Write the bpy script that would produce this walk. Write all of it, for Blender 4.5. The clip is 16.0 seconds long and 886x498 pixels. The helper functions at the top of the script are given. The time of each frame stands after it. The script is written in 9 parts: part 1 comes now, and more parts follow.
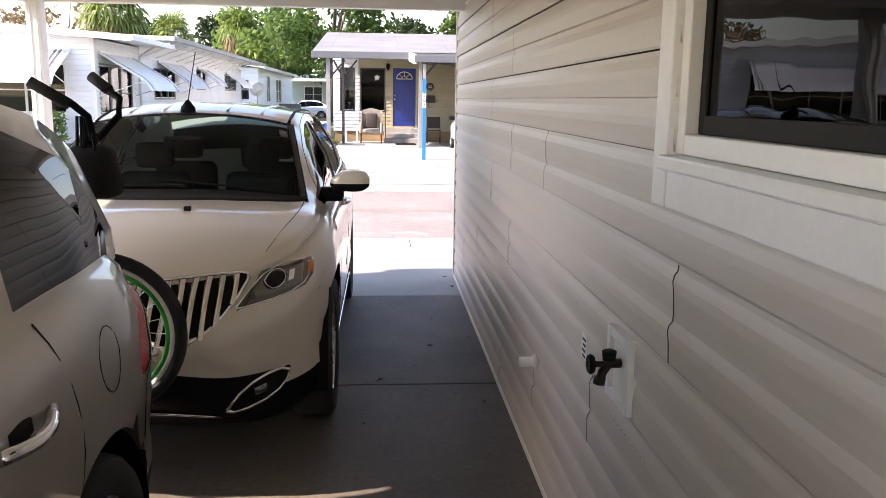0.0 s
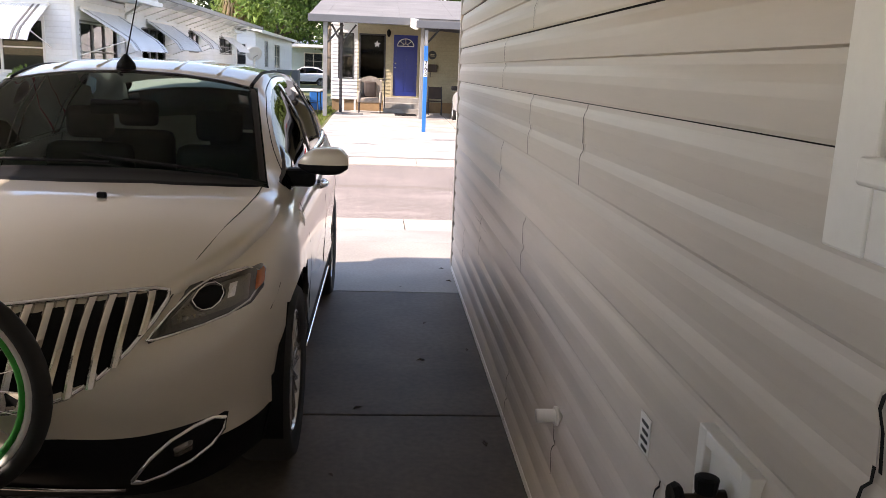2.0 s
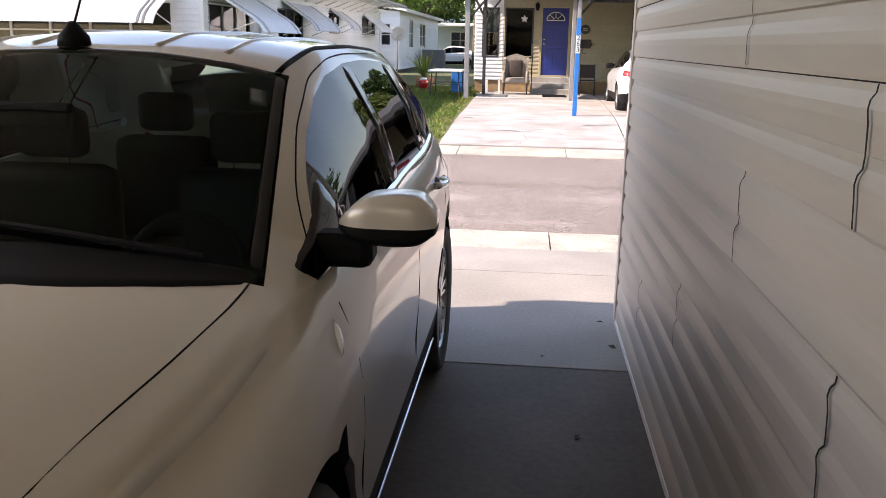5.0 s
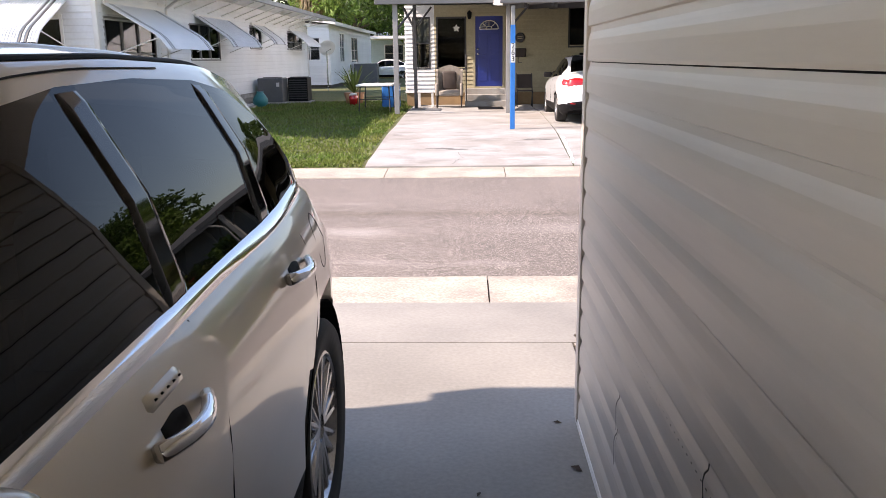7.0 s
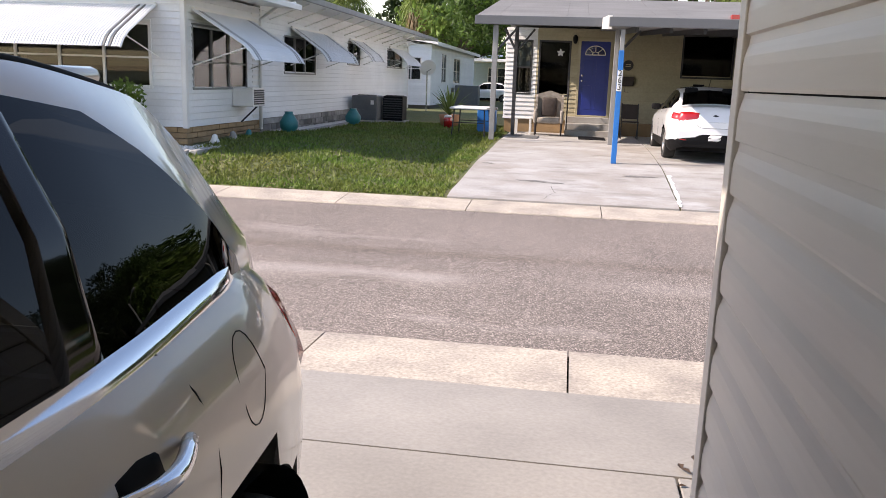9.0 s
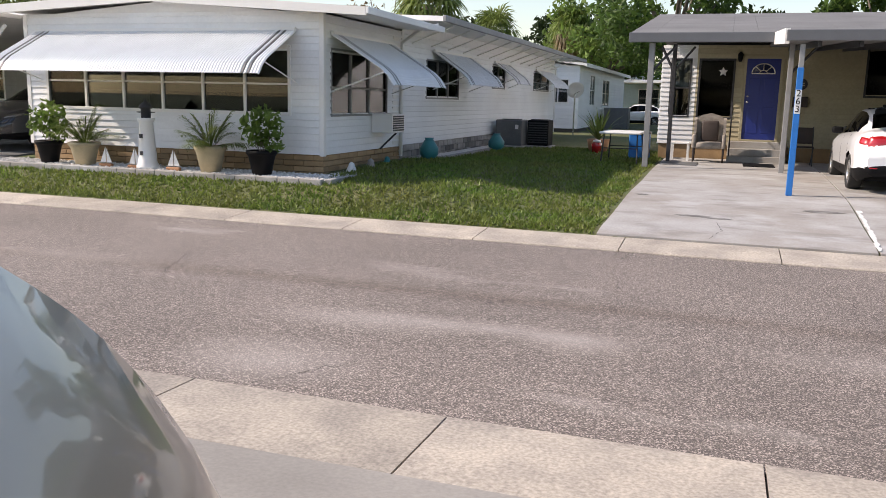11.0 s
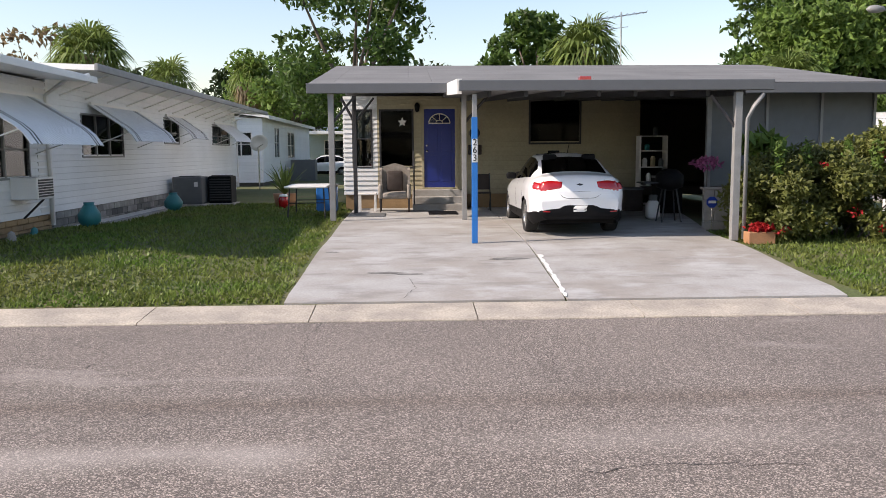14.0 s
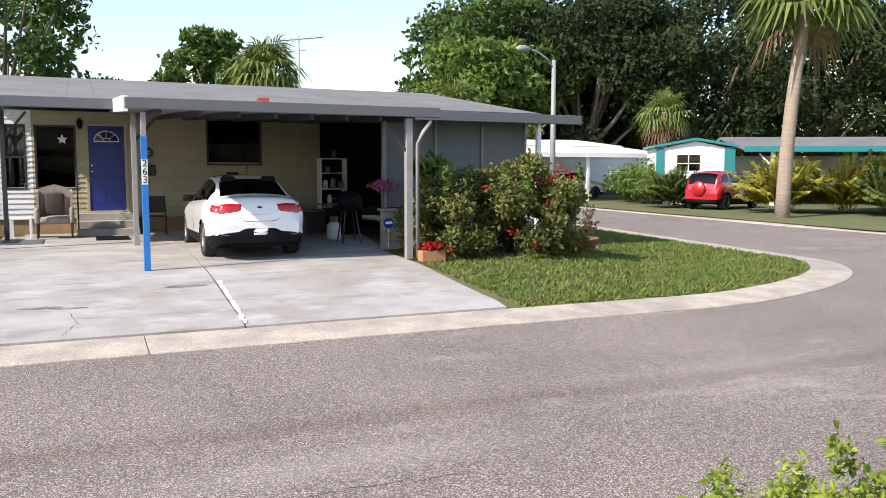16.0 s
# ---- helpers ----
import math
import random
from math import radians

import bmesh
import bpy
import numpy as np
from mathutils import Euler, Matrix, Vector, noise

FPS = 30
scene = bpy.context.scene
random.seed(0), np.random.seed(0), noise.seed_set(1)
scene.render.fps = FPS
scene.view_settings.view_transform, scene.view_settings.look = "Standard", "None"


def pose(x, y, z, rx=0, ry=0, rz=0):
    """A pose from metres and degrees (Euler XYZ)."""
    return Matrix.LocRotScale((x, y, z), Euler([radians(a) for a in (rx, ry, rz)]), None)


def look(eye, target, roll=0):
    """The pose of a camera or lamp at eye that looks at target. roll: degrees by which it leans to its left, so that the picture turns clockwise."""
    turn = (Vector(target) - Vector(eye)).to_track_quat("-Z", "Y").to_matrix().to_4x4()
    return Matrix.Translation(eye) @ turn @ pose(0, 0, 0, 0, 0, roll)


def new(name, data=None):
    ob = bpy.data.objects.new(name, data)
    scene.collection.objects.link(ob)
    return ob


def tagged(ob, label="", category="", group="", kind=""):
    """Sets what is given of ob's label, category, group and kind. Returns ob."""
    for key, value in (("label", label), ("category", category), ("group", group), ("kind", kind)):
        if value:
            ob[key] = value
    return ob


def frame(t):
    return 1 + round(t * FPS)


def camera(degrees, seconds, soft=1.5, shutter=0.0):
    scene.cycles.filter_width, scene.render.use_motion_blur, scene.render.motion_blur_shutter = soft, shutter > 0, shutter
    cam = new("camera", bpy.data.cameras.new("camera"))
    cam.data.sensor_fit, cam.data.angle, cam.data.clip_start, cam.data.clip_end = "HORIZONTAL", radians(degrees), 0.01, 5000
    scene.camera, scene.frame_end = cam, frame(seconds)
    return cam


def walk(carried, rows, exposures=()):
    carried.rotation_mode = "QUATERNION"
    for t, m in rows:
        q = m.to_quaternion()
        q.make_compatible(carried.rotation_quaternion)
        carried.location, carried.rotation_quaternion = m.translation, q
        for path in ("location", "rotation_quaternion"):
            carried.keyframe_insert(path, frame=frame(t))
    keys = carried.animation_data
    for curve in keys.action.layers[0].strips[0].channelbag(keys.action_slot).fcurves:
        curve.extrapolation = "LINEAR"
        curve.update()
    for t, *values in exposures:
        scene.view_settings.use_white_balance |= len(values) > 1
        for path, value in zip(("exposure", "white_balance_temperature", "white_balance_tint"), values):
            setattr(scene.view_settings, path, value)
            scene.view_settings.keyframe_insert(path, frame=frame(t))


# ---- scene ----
cam = camera(56.7, 16.0, 0.6)
PATH = [
    (0, (-0.742, -7.968, 1.734), (-0.59, -6.006, 1.376), 0.8),
    (0.5, (-0.727, -7.792, 1.715), (-0.479, -5.847, 1.323), 1.1),
    (1, (-0.731, -7.538, 1.722), (-0.398, -5.607, 1.321), 0.8),
    (1.5, (-0.656, -7.241, 1.702), (-0.383, -5.303, 1.287), 1.4),
    (2, (-0.652, -6.957, 1.692), (-0.496, -5.009, 1.267), 2.3),
    (2.5, (-0.706, -6.634, 1.696), (-0.547, -4.691, 1.251), 2.1),
    (3, (-0.674, -6.297, 1.679), (-0.646, -4.345, 1.246), 1.9),
    (3.5, (-0.646, -5.979, 1.668), (-0.77, -4.034, 1.218), 2.3),
    (4, (-0.646, -5.627, 1.663), (-0.797, -3.692, 1.178), 1.9),
    (6.3, (-0.518, -4.002, 1.634), (-0.76, -2.074, 1.159), 0.1),
    (6.5, (-0.521, -3.852, 1.619), (-0.732, -1.917, 1.159), 0.1),
    (7, (-0.502, -3.499, 1.632), (-0.567, -1.553, 1.178), -0.7),
    (7.5, (-0.419, -3.147, 1.623), (-0.433, -1.193, 1.195), -0.4),
    (8, (-0.405, -2.889, 1.614), (-0.46, -0.933, 1.199), 1.1),
    (8.5, (-0.434, -2.571, 1.614), (-0.539, -0.616, 1.204), 1.7),
    (9, (-0.434, -2.252, 1.612), (-0.724, -0.315, 1.209), 2.0),
    (9.5, (-0.483, -1.9, 1.587), (-0.87, 0.024, 1.2), 2.2),
    (10, (-0.566, -1.616, 1.594), (-1.015, 0.294, 1.208), 2.1),
    (12.5, (-0.756, -0.459, 1.695), (-1.57, 1.342, 1.385), 0.4),
    (13, (-0.787, -0.251, 1.701), (-1.344, 1.648, 1.411), -0.0),
    (13.5, (-0.776, -0.136, 1.701), (-0.99, 1.833, 1.424), -0.7),
    (14, (-0.676, -0.015, 1.686), (-0.598, 1.97, 1.452), -0.4),
    (14.5, (-0.634, 0.03, 1.691), (-0.331, 1.995, 1.471), 0.1),
    (15, (-0.583, 0.05, 1.694), (-0.092, 1.977, 1.478), -0.1),
    (15.5, (-0.573, 0.05, 1.708), (0.096, 1.925, 1.513), -0.1),
    (16, (-0.549, 0.059, 1.72), (0.257, 1.88, 1.533), 0.1),
]
walk(cam, [(t, look(eye, target, roll)) for t, eye, target, roll in PATH],
     [(0, 2.0, 6850, 25), (2.5, 1.55, 7150, 24), (4, 1.4, 7150, 24), (7, 1.25, 7100, 23), (9.5, 0.82, 7000, 20), (12.5, 0.35, 7000, 18), (14.5, 0.62, 6850, 17), (16, 0.84, 6700, 15)])

# ---- world, sun ----
SUN_EL, SUN_AZ = 38.0, 255.0  # degrees; azimuth clockwise from +y
world = bpy.data.worlds.new("sky")
scene.world = world
world.use_nodes = True
wn = world.node_tree.nodes
sky = wn.new("ShaderNodeTexSky")
sky.sky_type = "NISHITA"
sky.sun_disc = False
sky.sun_elevation, sky.sun_rotation = radians(SUN_EL), radians(SUN_AZ)
sky.air_density, sky.dust_density, sky.ozone_density = 1.2, 0.8, 1.5
wn["Background"].inputs["Strength"].default_value = 0.145
world.node_tree.links.new(sky.outputs[0], wn["Background"].inputs["Color"])
sun_data = bpy.data.lights.new("sun", "SUN")
sun_data.energy, sun_data.angle, sun_data.color = 4.3, radians(0.6), (1.0, 0.93, 0.82)
sun = new("sun", sun_data)
az, el = radians(SUN_AZ), radians(SUN_EL)
sun.matrix_world = look((math.sin(az) * math.cos(el) * 50, math.cos(az) * math.cos(el) * 50, math.sin(el) * 50), (0, 0, 0))


# ---- helpers of this scene ----
def part(name, bm, material, parent=None, label="", smooth=False):
    me = bpy.data.meshes.new(name)
    if smooth:
        for f in bm.faces:
            f.smooth = True
    bm.to_mesh(me)
    bm.free()
    me.materials.append(material)
    ob = new(name, me)
    if parent is not None:
        ob.parent = parent
    if label:
        ob["label"] = label
    return ob


def thing(name, m, label, category, group="", kind=""):
    ob = new(name)
    ob.empty_display_size = 0.2
    ob.matrix_world = m
    return tagged(ob, label, category, group, kind)


def box(bm, x0, x1, y0, y1, z0, z1, bevel=0.0, m=None, seg=2):
    r = bmesh.ops.create_cube(bm, size=1.0)
    vs = r["verts"]
    for v in vs:
        v.co = Vector((x0 + (v.co.x + 0.5) * (x1 - x0), y0 + (v.co.y + 0.5) * (y1 - y0), z0 + (v.co.z + 0.5) * (z1 - z0)))
    if bevel:
        es = list({e for v in vs for e in v.link_edges})
        out = bmesh.ops.bevel(bm, geom=es, offset=bevel, segments=seg, affect="EDGES", profile=0.5)
        vs = out["verts"]
    if m is not None:
        vs = {v for v in vs if v.is_valid}
        seen, todo = set(vs), list(vs)
        while todo:
            for e in todo.pop().link_edges:
                for w in e.verts:
                    if w not in seen:
                        seen.add(w)
                        todo.append(w)
        for v in seen:
            v.co = m @ v.co
    return bm


def boxm(x0, x1, y0, y1, z0, z1, bevel=0.0, m=None):
    return box(bmesh.new(), x0, x1, y0, y1, z0, z1, bevel, m)


def lathe(bm, prof, n=24, m=None, axis="z"):
    """Turns a profile of (radius, height) round an axis."""
    rings = []
    for r, h in prof:
        ring = []
        for i in range(n):
            a = 2 * math.pi * i / n
            p = (r * math.cos(a), r * math.sin(a), h)
            if axis == "x":
                p = (h, p[0], p[1])
            elif axis == "y":
                p = (p[0], h, p[1])
            p = Vector(p)
            ring.append(bm.verts.new(m @ p if m is not None else p))
        rings.append(ring)
    for a, b in zip(rings, rings[1:]):
        for i in range(n):
            bm.faces.new((a[i], a[(i + 1) % n], b[(i + 1) % n], b[i]))
    for ring, r in ((rings[0], prof[0][0]), (rings[-1], prof[-1][0])):
        if r > 1e-4:
            bm.faces.new(ring)
    bmesh.ops.recalc_face_normals(bm, faces=bm.faces)
    return bm


def tube(bm, pts, r0, r1=None, n=8, cap=True):
    """A round bar along points, tapering from r0 to r1."""
    r1 = r0 if r1 is None else r1
    pts = [Vector(p) for p in pts]
    rings, ref = [], Vector((0.31, 0.17, 0.93))
    for i, p in enumerate(pts):
        d = (pts[min(i + 1, len(pts) - 1)] - pts[max(i - 1, 0)]).normalized()
        a = d.cross(ref)
        a = (a if a.length > 0.05 else d.cross(Vector((1, 0, 0)))).normalized()
        b = d.cross(a)
        r = r0 + (r1 - r0) * i / max(1, len(pts) - 1)
        rings.append([bm.verts.new(p + r * (math.cos(2 * math.pi * k / n) * a + math.sin(2 * math.pi * k / n) * b)) for k in range(n)])
    for a, b in zip(rings, rings[1:]):
        for k in range(n):
            bm.faces.new((a[k], a[(k + 1) % n], b[(k + 1) % n], b[k]))
    if cap:
        bm.faces.new(rings[0][::-1])
        bm.faces.new(rings[-1])
    return bm


def prism(bm, outline, axis, a, b):
    """Extrudes a closed 2-D outline along x, y or z from a to b."""
    def place(p, h):
        return {"x": (h, p[0], p[1]), "y": (p[0], h, p[1]), "z": (p[0], p[1], h)}[axis]
    v0 = [bm.verts.new(place(p, a)) for p in outline]
    v1 = [bm.verts.new(place(p, b)) for p in outline]
    n = len(outline)
    bm.faces.new(v0)
    bm.faces.new(v1[::-1])
    for i in range(n):
        bm.faces.new((v0[i], v1[i], v1[(i + 1) % n], v0[(i + 1) % n]))
    bmesh.ops.recalc_face_normals(bm, faces=bm.faces)
    return bm


def mesh_object(name, verts, faces, material, parent=None, label="", smooth=False):
    me = bpy.data.meshes.new(name)
    me.from_pydata(verts, [], faces)
    me.materials.append(material)
    if smooth:
        me.polygons.foreach_set("use_smooth", [True] * len(me.polygons))
    ob = new(name, me)
    if parent is not None:
        ob.parent = parent
    if label:
        ob["label"] = label
    return ob


# ---- materials ----
def material(name, color, rough=0.6, metal=0.0, vary=0.12, scale=6.0, fine=60.0, bump=0.1, dark=None, spots=0.0, island=0.0, coat=0.0, spec=0.5, fine_vary=0.08, stretch=(1, 1, 1), fdist=0.004, per_object=0.0):
    """A surface with large stains, fine grain and relief."""
    m = bpy.data.materials.new(name)
    m.use_nodes = True
    nt = m.node_tree
    n, k = nt.nodes, nt.links
    b = n["Principled BSDF"]
    b.inputs["Roughness"].default_value, b.inputs["Metallic"].default_value = rough, metal
    b.inputs["Specular IOR Level"].default_value, b.inputs["Coat Weight"].default_value = spec, coat
    geo = n.new("ShaderNodeNewGeometry")
    tc = n.new("ShaderNodeMapping")
    tc.inputs["Scale"].default_value = stretch
    k.new(geo.outputs["Position"], tc.inputs["Vector"])
    big, small = n.new("ShaderNodeTexNoise"), n.new("ShaderNodeTexNoise")
    big.inputs["Scale"].default_value, big.inputs["Detail"].default_value = scale, 5
    small.inputs["Scale"].default_value, small.inputs["Detail"].default_value = fine, 3
    for t in (big, small):
        k.new(tc.outputs[0], t.inputs["Vector"])
    dark = dark or tuple(c * 0.55 for c in color)
    ramp = n.new("ShaderNodeMapRange")
    ramp.inputs["From Min"].default_value, ramp.inputs["From Max"].default_value = 0.3, 0.7
    ramp.inputs["To Min"].default_value, ramp.inputs["To Max"].default_value = 0.0, vary * 2.5
    k.new(big.outputs["Fac"], ramp.inputs["Value"])
    mix = n.new("ShaderNodeMix")
    mix.data_type = "RGBA"
    mix.inputs["A"].default_value, mix.inputs["B"].default_value = (*color, 1), (*dark, 1)
    k.new(ramp.outputs[0], mix.inputs["Factor"])
    hsv = n.new("ShaderNodeHueSaturation")
    k.new(mix.outputs["Result"], hsv.inputs["Color"])
    val = n.new("ShaderNodeMapRange")
    val.inputs["To Min"].default_value, val.inputs["To Max"].default_value = 1 - fine_vary * 2.2, 1 + fine_vary * 2.2
    k.new(small.outputs["Fac"], val.inputs["Value"])
    last = val.outputs[0]
    for amount, source in ((island, "island"), (per_object, "object")):
        if amount:
            src = geo.outputs["Random Per Island"] if source == "island" else n.new("ShaderNodeObjectInfo").outputs["Random"]
            mr = n.new("ShaderNodeMapRange")
            mr.inputs["To Min"].default_value, mr.inputs["To Max"].default_value = 1 - amount, 1 + amount
            k.new(src, mr.inputs["Value"])
            mul = n.new("ShaderNodeMath")
            mul.operation = "MULTIPLY"
            k.new(last, mul.inputs[0])
            k.new(mr.outputs[0], mul.inputs[1])
            last = mul.outputs[0]
    k.new(last, hsv.inputs["Value"])
    k.new(hsv.outputs[0], b.inputs["Base Color"])
    if bump:
        bp = n.new("ShaderNodeBump")
        bp.inputs["Strength"].default_value, bp.inputs["Distance"].default_value = bump, fdist
        k.new(small.outputs["Fac"], bp.inputs["Height"])
        k.new(bp.outputs[0], b.inputs["Normal"])
    return m


def glass(name, tint, rough=0.0, clear=0.5, wave=0.0, ior=1.5):
    """A window pane: real reflection over a tinted clear sheet."""
    m = bpy.data.materials.new(name)
    m.use_nodes = True
    nt = m.node_tree
    n, k = nt.nodes, nt.links
    n.remove(n["Principled BSDF"])
    tr, gl, mx, fr = n.new("ShaderNodeBsdfTransparent"), n.new("ShaderNodeBsdfGlossy"), n.new("ShaderNodeMixShader"), n.new("ShaderNodeFresnel")
    tr.inputs["Color"].default_value = (*[c * clear for c in tint], 1)
    gl.inputs["Roughness"].default_value = rough
    fr.inputs["IOR"].default_value = ior
    if wave:
        geo, tex, bp = n.new("ShaderNodeNewGeometry"), n.new("ShaderNodeTexNoise"), n.new("ShaderNodeBump")
        tex.inputs["Scale"].default_value, tex.inputs["Detail"].default_value = 5.0, 1.0
        bp.inputs["Strength"].default_value, bp.inputs["Distance"].default_value = 1.0, wave
        k.new(geo.outputs["Position"], tex.inputs["Vector"])
        k.new(tex.outputs["Fac"], bp.inputs["Height"])
        k.new(bp.outputs[0], gl.inputs["Normal"])
    k.new(fr.outputs[0], mx.inputs[0])
    k.new(tr.outputs[0], mx.inputs[1])
    k.new(gl.outputs[0], mx.inputs[2])
    k.new(mx.outputs[0], n["Material Output"].inputs["Surface"])
    return m


